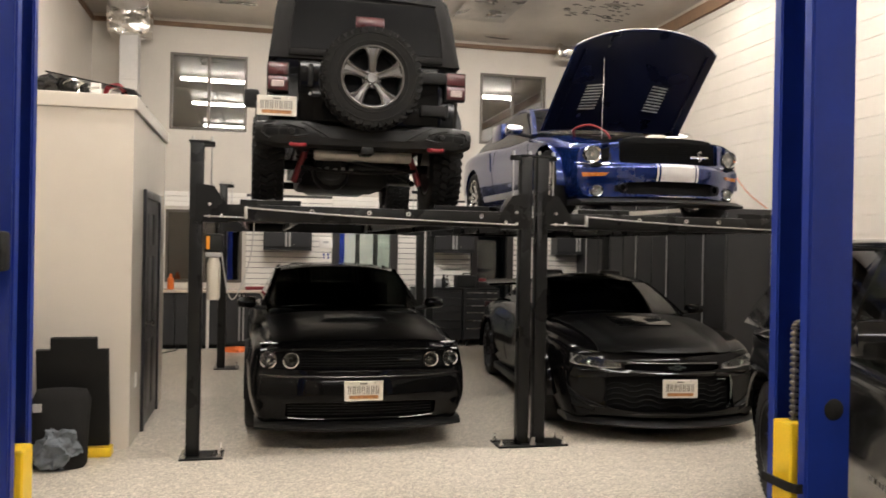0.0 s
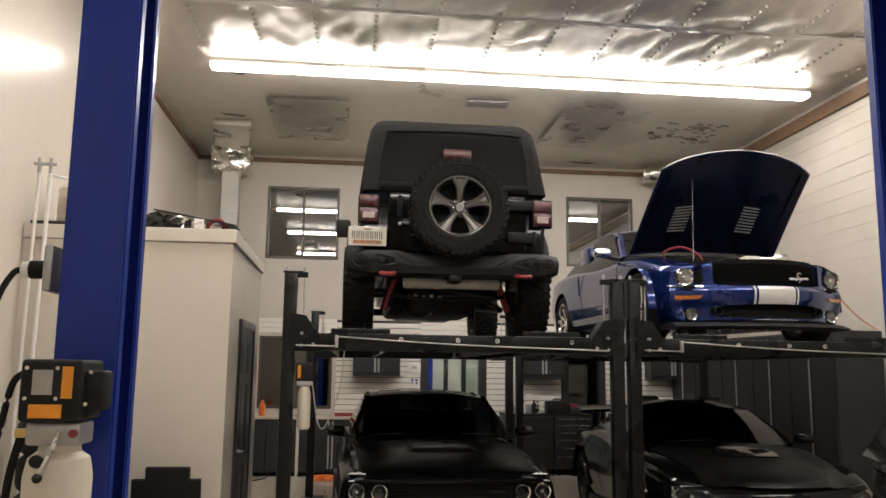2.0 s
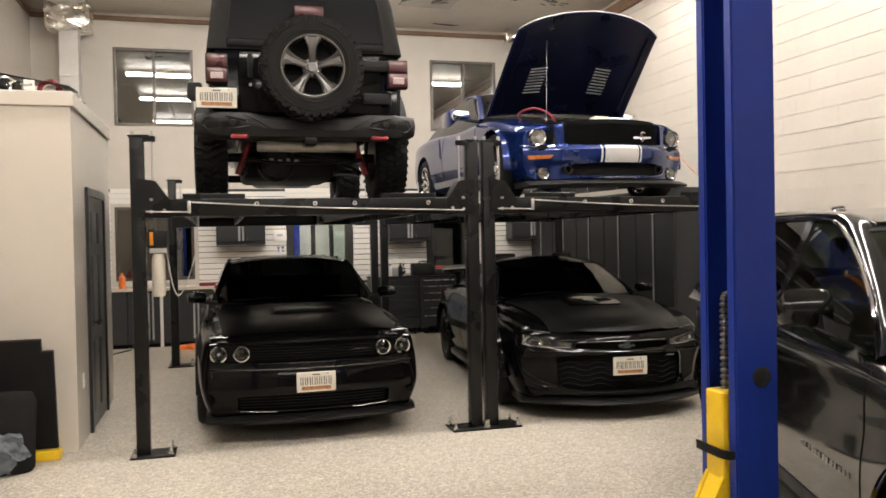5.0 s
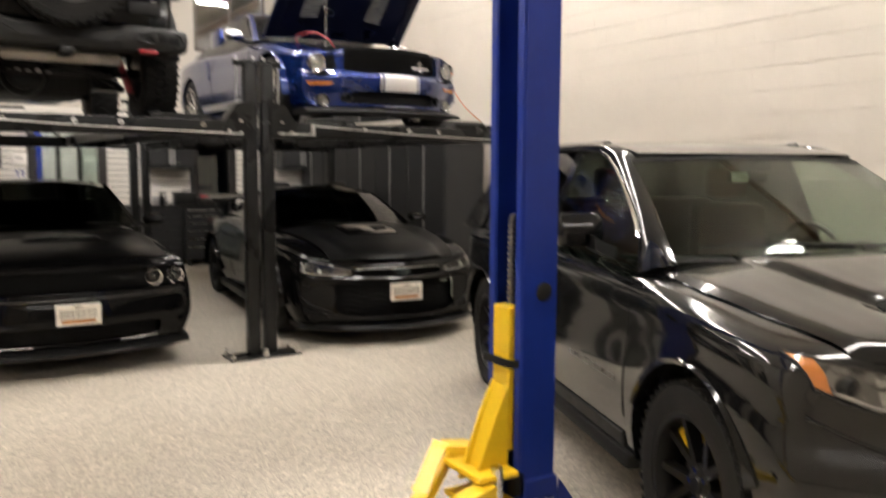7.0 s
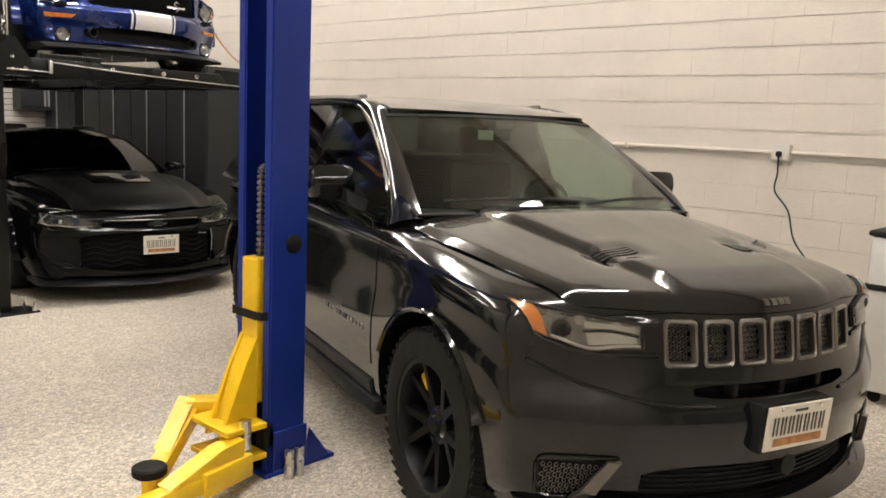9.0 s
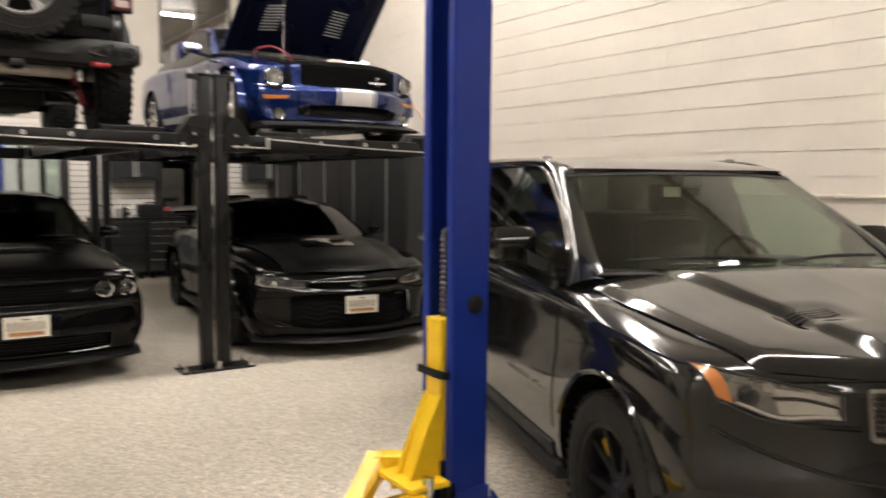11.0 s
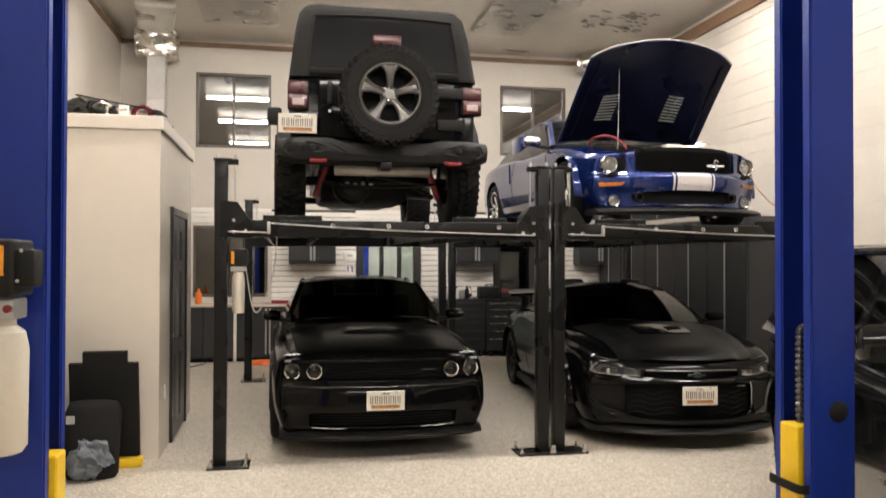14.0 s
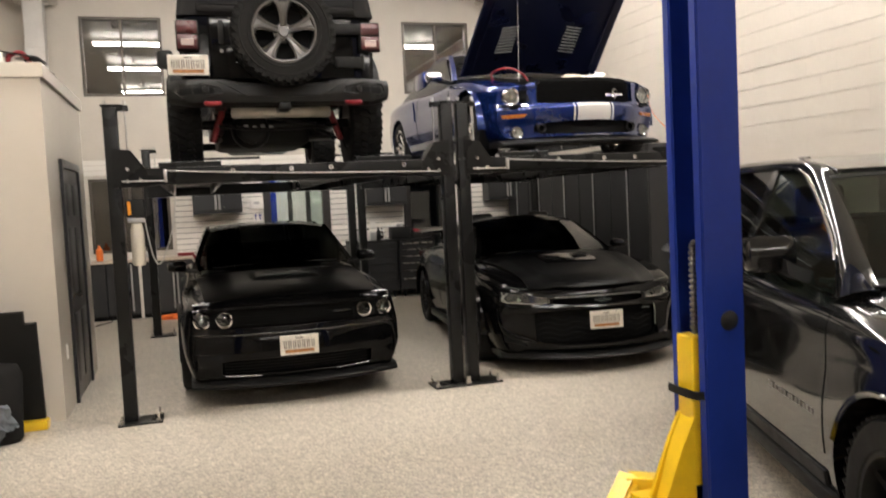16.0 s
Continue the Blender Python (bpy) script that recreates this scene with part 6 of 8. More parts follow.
    for cu in (0.235, 0.70):
        fr = bmesh.new()
        for k in range(9):
            v = 0.22 + k * 0.030
            a, b2 = under(cu - 0.058, v) + Vector((0, -0.014, -0.016)), under(cu + 0.058, v) + Vector((0, -0.014, -0.016))
            e = Vector((0, -math.cos(ang), math.sin(ang))) * 0.013
            o = Vector((0, -math.sin(ang), -math.cos(ang))) * 0.006
            plate_pts = [a, b2, b2 + e, a + e]
            loft(fr, [plate_pts, [q + o for q in plate_pts]])
        part("hood_louvre", fr, M_LOUVRE, hd, "row of pale louvre slots")
    part("prop_rod", crod((-0.55, 0.42, 0.73), tuple(under(0.22, 0.74)), 0.003, 8), M_GREYALLOY, hd)
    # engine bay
    # Near-black sheet stands in for the shade low in the engine bay.
    part("bay_shade_sheet", cbox(-0.70, 0.70, 0.24, 1.41, 0.46, 0.49), M_DARK, c)
    part("radiator_cover", cbox(-0.40, 0.40, 0.19, 0.34, 0.585, 0.680, 0.015), M_PLASTIC, c)
    en = part("engine_block", cbox(-0.30, 0.30, 0.48, 1.20, 0.46, 0.70, 0.03), M_GREYMETAL, c)
    part("supercharger", cbox(-0.17, 0.17, 0.55, 1.05, 0.70, 0.80, 0.03), M_BLACKSTEEL, en)
    part("intake_pipe", tube(bmesh.new(), arc_points([(-0.05, 0.50, 0.74), (0.10, 0.38, 0.74), (0.22, 0.36, 0.73), (0.40, 0.50, 0.70)], 6), 0.045, 12), M_CHROME, en)
    part("coil_cover", cbox(-0.32, -0.20, 0.55, 1.15, 0.70, 0.76, 0.02), M_CARBLUE, en)
    part("coil_cover", cbox(0.20, 0.32, 0.55, 1.15, 0.70, 0.76, 0.02), M_CARBLUE, en)
    part("coolant_bottle", cbox(-0.13, 0.05, 0.28, 0.42, 0.655, 0.775, 0.03), M_OIL, c, "milky plastic coolant bottle")
    part("washer_bottle", cbox(0.24, 0.44, 0.28, 0.42, 0.645, 0.745, 0.03), M_WHITE, c, "white plastic bottle")
    part("bottle_cap", crod((-0.03, 0.34, 0.77), (-0.03, 0.34, 0.790), 0.03, 14), M_PLASTIC, c)
    part("battery", cbox(-0.62, -0.40, 0.95, 1.20, 0.55, 0.75, 0.015), M_PLASTIC, c)
    part("strut_tower", crod((-0.58, 0.88, 0.5), (-0.58, 0.88, 0.74), 0.07, 16), M_BLACKSTEEL, c)
    part("strut_tower", crod((0.58, 0.88, 0.5), (0.58, 0.88, 0.74), 0.07, 16), M_BLACKSTEEL, c)
    part("jump_cable", tube(bmesh.new(), arc_points([(-0.52, 1.02, 0.76), (-0.66, 0.85, 0.86), (-0.56, 0.70, 0.90), (-0.44, 0.62, 0.84), (-0.38, 0.60, 0.76)], 8), 0.010, 8), M_REDPAINT, c, "red cable")
    part("wire_loom", tube(bmesh.new(), arc_points([(0.40, 0.22, 0.70), (0.52, 0.12, 0.66), (0.56, 0.02, 0.55), (0.50, -0.02, 0.45)], 8), 0.006, 6), M_PLASTIC, c)
    part("cowl", cbox(-0.70, 0.70, 1.36, 1.60, 0.84, 0.905, 0.02), M_PLASTIC, c)
    cabin(c, (1.50, 0.93), (2.25, 1.34), (3.05, 1.36), (4.1, 1.0), 0.79, 0.60, M_CARBLUE, G_TINT, bow=0.18, crown=0.05)
    interior(c, 1.72, 3.5, 0.70, 0.93, M_LEATHER)


M_LOUVRE = material("pale_louvre", (0.42, 0.42, 0.40), 0.4, metal=0.3, vary=0.15, scale=20)
blue_coupe()


PITCH = 0.130
# ---- black sport utility beside the two-post lift ----
def roof_side(car, s, paint):
    """Windscreen pillar and roof edge of the sport utility in one sweep: from the wing, up beside the glass and back along the roof."""
    inner = arc_points([(0.752, 1.33, 1.15), (0.738, 1.42, 1.213), (0.702, 1.61, 1.332), (0.657, 1.84, 1.470), (0.624, 2.02, 1.572), (0.602, 2.14, 1.632), (0.580, 2.40, 1.680), (0.575, 3.0, 1.702), (0.578, 3.7, 1.698), (0.590, 4.2, 1.665)], 6)
    outer = arc_points([(0.872, 1.46, 1.10), (0.822, 1.565, 1.250), (0.782, 1.695, 1.340), (0.722, 1.97, 1.475), (0.683, 2.18, 1.570), (0.660, 2.34, 1.626), (0.650, 2.54, 1.650), (0.648, 3.0, 1.656), (0.650, 3.7, 1.648), (0.662, 4.2, 1.605)], 6)
    rings = []
    for a, b in zip(inner, outer):
        d = b - a
        up = Vector((0.45, -0.55 if a.y < 2.2 else 0.0, 0.75)).normalized()
        ring = [a - up * 0.03, a + up * 0.004, a + d * 0.22 + up * 0.019, a + d * 0.55 + up * 0.026, a + d * 0.85 + up * 0.017, b + up * 0.002, b - up * 0.03]
        rings.append([Vector((s * p.x, p.y, p.z)) for p in ring])
    part("roof_pillar", loft(bmesh.new(), rings), paint, car, angle=50)
    trim = [Vector((s * (p.x + 0.004), p.y, p.z + 0.004)) for p in outer[6:]]
    part("window_trim", tube(bmesh.new(), trim, 0.009, 6), M_CHROME, car, "bright window trim")
    return outer


def sport_utility():
    c = thing("sport_utility", "glossy black sport utility with seven-slot grille, beside lift column", "car", pose(2.742, 0.850, 0, 0, 0, -20.8))
    b = hull(4.80, curve((0, 0.83), (0.04, 0.875), (0.15, 0.905), (0.5, 0.935), (0.92, 0.950), (1.5, 0.940), (2.6, 0.94), (3.9, 0.965), (4.5, 0.93), (4.8, 0.8)),
             curve((0, 0.955), (0.05, 0.992), (0.2, 1.030), (0.7, 1.105), (1.30, 1.185), (1.46, 1.165), (1.75, 1.0), (4.2, 1.0), (4.5, 1.12), (4.8, 1.15)),
             curve((0, 0.935), (0.05, 0.968), (0.2, 1.000), (0.7, 1.050), (1.45, 1.118), (3.5, 1.15), (4.8, 1.1)),
             curve((0, 0.40), (0.08, 0.34), (0.4, 0.30), (4.4, 0.32), (4.8, 0.48)), curve((0, 0.62), (0.5, 0.74), (1.0, 0.78), (1.5, 0.68), (2.5, 0.66), (3.3, 0.68), (3.9, 0.82), (4.8, 0.84)), inset=0.87, sweep=0.30, n=90, sill=0.955, nose=curve((0, 0.06), (0.36, 0.02), (0.50, 0.0), (0.56, -0.006), (0.62, -0.010), (0.67, 0.002), (0.72, 0.024), (0.77, 0.044), (0.86, 0.060), (0.95, 0.075), (1.2, 0.085)))
    body = part("body", b, M_CARBLACK, c)
    cut(body, wheel_cut(0.918, (0.445, 0.40), 0.36, 0.96))
    cut(body, wheel_cut(3.834, (0.445, 0.40), 0.36, 0.97))
    whole = skin(body)
    slots = bmesh.new()
    for k in range(7):
        x = (k - 3) * PITCH
        box(slots, x - 0.046, x + 0.046, -0.4, 0.125 + 0.30 * (x / 0.83) ** 2, 0.818, 0.948, 0.014, 3)
    cut(body, slots)
    cut(body, band(-0.36, 0.36, 0.708, 0.752, -0.4, 0.11, 0.30, 0.83, taper=0.012))
    cut(body, band(-0.52, 0.52, 0.375, 0.490, -0.5, 0.08, 0.30, 0.83, taper=0.03))
    t = skin(body)

    part("grille_back", band(-0.47, 0.47, 0.805, 0.960, 0.117, 0.127, 0.30, 0.83), M_DARK, c)
    for k in range(7):
        x = (k - 3) * PITCH
        pts = []
        for cx, cz, a0 in ((0.034, 0.054, 0), (-0.034, 0.054, 90), (-0.034, -0.054, 180), (0.034, -0.054, 270)):
            for q in range(5):
                a = radians(a0 + 22.5 * q)
                pts.append((cx + 0.014 * math.cos(a), cz + 0.014 * math.sin(a)))
        rings = []
        for a, bz in pts + pts[:1]:
            yy = onto(whole, "front", x + a, 0.883 + bz).y
            r = math.hypot(a, bz)
            ax, az = a / r, bz / r
            rings.append([Vector((x + a + ax * d, yy + e, 0.883 + bz + az * d)) for d, e in ((-0.009, 0.018), (-0.006, -0.004), (0.002, -0.009), (0.011, -0.003), (0.011, 0.006))])
        sl = part("grille_slot", loft(bmesh.new(), rings, cap=False), M_SLOT, c, "dull silver slot surround")
        hx = bmesh.new()
        for r in range(8):
            for q in range(5):
                ox = x - 0.042 + q * 0.020 + (0.010 if r % 2 else 0)
                oz = 0.828 + r * 0.0165
                if abs(ox - x) < 0.044:
                    lathe(hx, [(0.0072, -0.003), (0.0098, -0.003), (0.0098, 0.004), (0.0072, 0.004)], 6, "y", (ox, onto(whole, "front", ox, oz).y + 0.022, oz))
        part("honeycomb", hx, M_SLOT, sl)["kind"] = "stuff"
    part("slit_back", band(-0.365, 0.365, 0.702, 0.758, 0.095, 0.115, 0.30, 0.83), M_DARK, c)
    for x in (-0.20, 0.0, 0.20):
        part("slit_post", cbox(x - 0.012, x + 0.012, 0.04 + 0.3 * (x / 0.83) ** 2, 0.09 + 0.3 * (x / 0.83) ** 2, 0.706, 0.756, 0.004, 1), M_PLASTIC, c)
    part("lower_grille", band(-0.53, 0.53, 0.37, 0.495, 0.062, 0.084, 0.30, 0.83), M_DARK, c)
    for k in range(6):
        part("grille_bar", band(-0.49, 0.49, 0.388 + k * 0.017, 0.392 + k * 0.017, 0.046, 0.060, 0.30, 0.83), M_PLASTIC, c)
    # hood: a raised middle between two creases, with heat vents
    def crest(y):
        return 0.30 + 0.20 * min(1.0, y / 1.3)

    def hood(u, v):
        w = 0.70 + 0.10 * min(1.0, v * 1.6)
        x = (2 * u - 1) * w
        y0 = 0.098 + 0.315 * (x / 0.83) ** 2
        y = y0 + (1.33 + 0.10 * (x / 0.8) ** 2 - y0) * v
        p = onto(t, "top", x, y, 0.0)
        k = min(1.0, max(0.0, (crest(y) - abs(x)) / 0.055 + 0.5))
        k = k * k * (3 - 2 * k)
        fade = min(1.0, v / 0.16) * min(1.0, (1.04 - v) / 0.25)
        tuck = 0.020 * max(0.0, 1 - v / 0.05) ** 2 + 0.013 * max(0.0, (abs(2 * u - 1) - 0.92) / 0.08) ** 2
        scoop = 0.016 * math.exp(-((abs(x) - 0.33) / 0.10) ** 4 - ((y - 0.56) / 0.085) ** 4)
        return p + Vector((0, 0, 0.010 + 0.024 * k * fade - tuck - scoop))
    hd = part("hood", sheet(hood, 72, 60, -0.012), M_CARBLACK, c, angle=50)
    th = skin(hd)
    for s in (-1, 1):
        part("hood_vent", patch(th, "top", quad(s * 0.33 - 0.085, 0.535, s * 0.33 + 0.085, 0.605), 5, 3, 0.001, 0.003), M_DARK, hd)
        for k in range(3):
            part("vent_slat", patch(th, "top", quad(s * 0.33 - 0.08, 0.540 + 0.022 * k, s * 0.33 + 0.08, 0.550 + 0.022 * k), 5, 1, 0.003, 0.004), M_CARBLACK, hd)
        part("washer_jet", cbox(s * 0.24 - 0.02, s * 0.24 + 0.02, 1.20, 1.225, 1.195, 1.215, 0.005), M_PLASTIC, hd)
    for x, w in ((-0.052, 0.020), (-0.020, 0.026), (0.014, 0.026), (0.046, 0.024)):
        part("badge", patch(th, "front", quad(x, 0.996, x + w, 1.014), 2, 2, 0.006, 0.006), M_SLOT, c)
    for s in (-1, 1):
        way = "left" if s < 0 else "right"

        def lampf(u, v, s=s):
            x = s * (0.512 + 0.342 * u)
            lo = 0.866 + 0.012 * u - 0.020 * math.exp(-((u - 0.50) / 0.22) ** 2) + 0.045 * max(0.0, u - 0.55)
            hi = 0.942 + 0.050 * u
            return x - s * 0.035 * (1 - v) * u, lo + (hi - lo) * v
        lp = part("headlamp", patch(t, "front", lampf, 20, 6, 0.002, 0.004), M_LAMPINNER, c)
        part("lamp_rim", tube(bmesh.new(), [onto(t, "front", *lampf(u, v), 0.006) for u, v in [(k / 16, 0) for k in range(17)] + [(1, k / 4) for k in range(1, 5)] + [(1 - k / 16, 1) for k in range(1, 17)] + [(0, 1 - k / 4) for k in range(1, 5)]], 0.005, 6), M_PLASTIC, lp)
        part("amber_marker", patch(t, "front", lambda u, v, g=lampf: g(0.86 + 0.14 * u, 0.02 + 0.96 * v), 4, 5, 0.008, 0.006), M_AMBER, lp, "amber side marker")
        part("projector", clathe([(0.0, -0.02), (0.024, -0.014), (0.030, 0.0), (0.036, 0.002), (0.036, 0.02), (0.0, 0.02)], 20, "y", onto(t, "front", s * 0.735, 0.918, 0.004)), M_PLASTIC, lp)
        part("reflector_bowl", patch(t, "front", lambda u, v, g=lampf: g(0.06 + 0.44 * u, 0.18 + 0.66 * v), 8, 4, 0.007, 0.006), M_LENS, lp, "bright reflector bowl")
        part("lamp_divider", strip(t, "front", [lampf(0.04, 0.5), lampf(0.3, 0.62), lampf(0.52, 0.55)], 0.006, 0.012), M_PLASTIC, lp)
        part("lamp_strip", strip(t, "front", [lampf(k / 8 * 0.8 + 0.03, 0.10) for k in range(9)], 0.006, 0.012), M_LENS, lp)
        part("lamp_lens", patch(t, "front", lampf, 20, 6, 0.020, 0.004), G_LENS, lp)
        part("lamp_ledge", strip(t, "front", [(s * 0.47, 0.845), (s * 0.60, 0.846), (s * 0.72, 0.862), (s * 0.82, 0.905)], 0.008, 0.004), M_CARBLACK, c)
        part("bumper_crease", strip(t, "front", [(s * 0.30, 0.690), (s * 0.50, 0.700), (s * 0.68, 0.745), (s * 0.84, 0.815)], 0.007, 0.003), M_CARBLACK, c)
        part("fog_mesh", patch(t, "front", quad(s * 0.70, 0.375, s * 0.80, 0.385, s * 0.81, 0.492, s * 0.62, 0.505), 6, 5, 0.003, 0.004), M_DARK, c)
        fm = bmesh.new()
        for r in range(6):
            for q in range(10):
                ox, oz = 0.645 + q * 0.018 + (0.009 if r % 2 else 0), 0.392 + r * 0.018
                if 0.705 - 0.50 * (oz - 0.375) < ox < 0.80:
                    p = onto(t, "front", s * ox, oz, 0.006)
                    lathe(fm, [(0.0065, -0.002), (0.0088, -0.002), (0.0088, 0.003), (0.0065, 0.003)], 6, "y", p)
        part("fog_honeycomb", fm, M_SLOT, c)["kind"] = "stuff"
        bl = patch(t, "front", quad(s * 0.665, 0.366, s * 0.712, 0.370, s * 0.628, 0.512, s * 0.590, 0.512), 3, 8, 0.012, 0.016)
        part("fog_blade", bl, M_SLOT, c, "dull silver intake blade")
        part("fog_rim", strip(t, "front", [(s * 0.60, 0.516), (s * 0.74, 0.514), (s * 0.81, 0.500), (s * 0.815, 0.43), (s * 0.80, 0.378), (s * 0.69, 0.362)], 0.006, 0.005), M_CARBLACK, c)
        part("arch_lip", flare(0.918, 0.40, 0.440, 0.482, s * 0.86, s * 0.940, 0.42, 2.80), M_CARBLACK, c)
        part("arch_lip", flare(3.834, 0.40, 0.440, 0.480, s * 0.86, s * 0.958, 0.30, 2.80), M_CARBLACK, c)
        mr = []
        for x, q in ((0.885, 0.80), (0.90, 0.95), (0.95, 1.0), (1.05, 0.98), (1.085, 0.90), (1.100, 0.66)):
            mr.append([Vector((s * x, 1.865 + 0.075 * q * a, 1.268 + 0.080 * q * b2)) for a, b2 in ((-0.55, 1.0), (0.75, 1.0), (1.0, 0.85), (1.0, -0.85), (0.75, -1.0), (-0.45, -1.0), (-0.85, -0.7), (-1.0, -0.1), (-0.9, 0.6))])
        mi = part("side_mirror", loft(bmesh.new(), mr), M_CARBLACK, c, angle=40)
        part("mirror_glass", cbox(min(s * 0.905, s * 1.075), max(s * 0.905, s * 1.075), 1.936, 1.944, 1.205, 1.332, 0.004, 1), M_CHROME, mi)
        part("mirror_foot", loft(bmesh.new(), [[Vector((s * x, 1.80 + dy, z + dz)) for dy, dz in ((-0.07, -0.03), (0.07, -0.03), (0.05, 0.03), (-0.05, 0.03))] for x, z in ((0.84, 1.165), (0.90, 1.185), (0.95, 1.215))]), M_PLASTIC, c)
        for ya in (1.40, 2.62, 3.42):
            part("door_line", strip(t, way, [(ya, 1.07), (ya + 0.02, 0.80), (ya + 0.03, 0.50)], 0.004, -0.0005), M_DARK, c)
        part("belt_trim", strip(t, way, [(1.55, 1.10), (2.6, 1.125), (4.2, 1.14)], 0.008, 0.006), M_CARBLACK, c)
        part("side_moulding", patch(t, way, quad(1.45, 0.36, 3.30, 0.42), 12, 2, 0.012, 0.015), M_PLASTIC, c)
        part("side_sill", cbox(min(s * 0.84, s * 0.93), max(s * 0.84, s * 0.93), 1.38, 3.36, 0.27, 0.345, 0.02), M_PLASTIC, c)
        for k in range(13):
            ya = 1.52 + 0.042 * k
            part("script_bar", patch(t, way, quad(ya, 0.632, ya + 0.026, 0.655), 1, 1, 0.003, 0.003), M_GREYALLOY, c)
        part("door_handle", cbox(min(s * 0.945, s * 0.985), max(s * 0.945, s * 0.985), 2.35, 2.56, 0.975, 1.005, 0.01), M_CARBLACK, c)
        part("door_handle", cbox(min(s * 0.945, s * 0.985), max(s * 0.945, s * 0.985), 3.20, 3.38, 0.985, 1.015, 0.01), M_CARBLACK, c)
        rail = tube(bmesh.new(), arc_points([(s * 0.590, 2.52, 1.672), (s * 0.595, 2.60, 1.690), (s * 0.603, 3.3, 1.700), (s * 0.60, 4.0, 1.690), (s * 0.595, 4.12, 1.66)], 8), 0.011, 10)
        part("roof_rail", rail, M_CARBLACK, c)
        part("rail_foot", cbox(s * 0.578 - 0.016, s * 0.578 + 0.016, 2.49, 2.56, 1.66, 1.708, 0.008), M_SLOT, c)
        outer = roof_side(c, s, M_CARBLACK)
        zt = curve(*[(p.y, p.z) for p in outer])
        xt = curve(*[(p.y, p.x) for p in outer])
        for y0, y1, g in ((1.50, 2.66, G_CAR), (2.70, 3.52, G_TINT), (3.56, 4.18, G_TINT)):
            def side(u, v, y0=y0, y1=y1):
                y = y0 + (y1 - y0) * u
                z = 1.08 + max(0.0, zt(y) - 0.006 - 1.08) * v
                return Vector((s * (0.885 + (xt(y) - 0.006 - 0.885) * v), y, z))
            part("side_window", sheet(side, 24, 6, 0.005), g, c)
        for y, w in ((2.68, 0.09), (3.54, 0.09)):
            p = loft(bmesh.new(), [[Vector((s * (0.885 + dx), y + yy, 1.10)) for yy, dx in ((-w / 2, 0), (w / 2, 0), (w / 2, 0.010), (-w / 2, 0.010))], [Vector((s * (0.648 + dx), y + yy + 0.03, 1.650)) for yy, dx in ((-w / 2, 0), (w / 2, 0), (w / 2, 0.010), (-w / 2, 0.010))]])
            part("door_pillar", p, M_CARBLACK, c)
        for y in (0.918, 3.834):
            wheel(c, s * 0.785, y, 0.387, 0.275, s, 0.262, 5, M_WHEELBLACK, split=True, caliper=(M_YELLOW, -0.75), spoke_w=0.036, spread=0.20, tread=52, lug=0.010)
    part("hood_front_edge", strip(t, "front", [(-0.66, 0.968), (-0.35, 0.984), (0, 0.990), (0.35, 0.984), (0.66, 0.968)], 0.004, 0.002), M_CARBLACK, c)
    rings = []
    for k in range(29):
        x = -0.86 + 1.72 * k / 28
        y = -0.03 + 0.36 * abs(x / 0.86) ** 2.2
        rings.append([Vector((x, y, 0.335)), Vector((x, y - 0.02, 0.32)), Vector((x, y, 0.30)), Vector((x, y + 0.25, 0.30)), Vector((x, y + 0.25, 0.36)), Vector((x, y + 0.07, 0.37))])
    part("front_lip", loft(bmesh.new(), rings), M_CARBLACK, c)

    # glass and roof
    def screen(u, v):
        x = (2 * u - 1) * 0.985
        k = 0.0 + 0.955 * v
        w = 0.774 - 0.134 * k
        return Vector((x * w, 1.218 + 0.782 * k + 0.20 * x * x * (1 - 0.5 * k), 1.196 + 0.437 * k + 0.014 * math.sin(math.pi * k) - 0.018 * x * x * k))
    part("windscreen", sheet(screen, 40, 24, 0.006), G_CAR, c)
    part("screen_band", sheet(lambda u, v: screen(u, 0.965 + 0.035 * v) + Vector((0, -0.001, 0.003)), 40, 2, 0.004), M_PLASTIC, c)

    def roof(u, v):
        x = 2 * u - 1
        y0 = 1.965 + 0.10 * x * x
        y = y0 + (4.25 - y0) * v
        z = curve((1.9, 1.610), (2.0, 1.638), (2.25, 1.682), (2.7, 1.715), (3.3, 1.722), (3.9, 1.705), (4.3, 1.670))(y)
        return Vector((x * 0.60, y, z - 0.020 * abs(x) ** 2.2))
    part("roof", sheet(roof, 24, 30, 0.02), M_CARBLACK, c)
    part("rear_screen", sheet(lambda u, v: Vector(((2 * u - 1) * (0.78 - 0.20 * v), 4.68 - 0.46 * v - 0.05 * (2 * u - 1) ** 2, 1.13 + 0.53 * v)), 12, 8, 0.006), G_TINT, c)
    for s in (-1, 1):
        part("rear_pillar", loft(bmesh.new(), [[Vector((s * (0.90 - 0.25 * k), y, 1.10 + 0.55 * k)) for y in (4.10 + 0.05 * k, 4.66 - 0.42 * k)] + [Vector((s * (0.78 - 0.20 * k), y, 1.10 + 0.55 * k)) for y in (4.66 - 0.42 * k, 4.10 + 0.05 * k)] for k in (0, 0.5, 1)]), M_CARBLACK, c)
    interior(c, 1.62, 4.2, 0.74, 1.14, M_REDLEATHER)
    part("dash_top", sheet(lambda u, v: Vector(((2 * u - 1) * 0.76, 1.30 + 0.18 * (2 * u - 1) ** 2 + 0.42 * v, 1.165 - 0.02 * v)), 12, 4, 0.02), M_PLASTIC, c)
    part("instrument_hood", cbox(0.20, 0.54, 1.72, 1.86, 1.13, 1.20, 0.03), M_PLASTIC, c)
    part("centre_screen", cbox(-0.12, 0.12, 1.90, 1.93, 0.98, 1.15, 0.01), M_PLASTIC, c)
    part("rear_view_mirror", cbox(-0.11, 0.11, 2.04, 2.07, 1.485, 1.545, 0.02), M_PLASTIC, c)
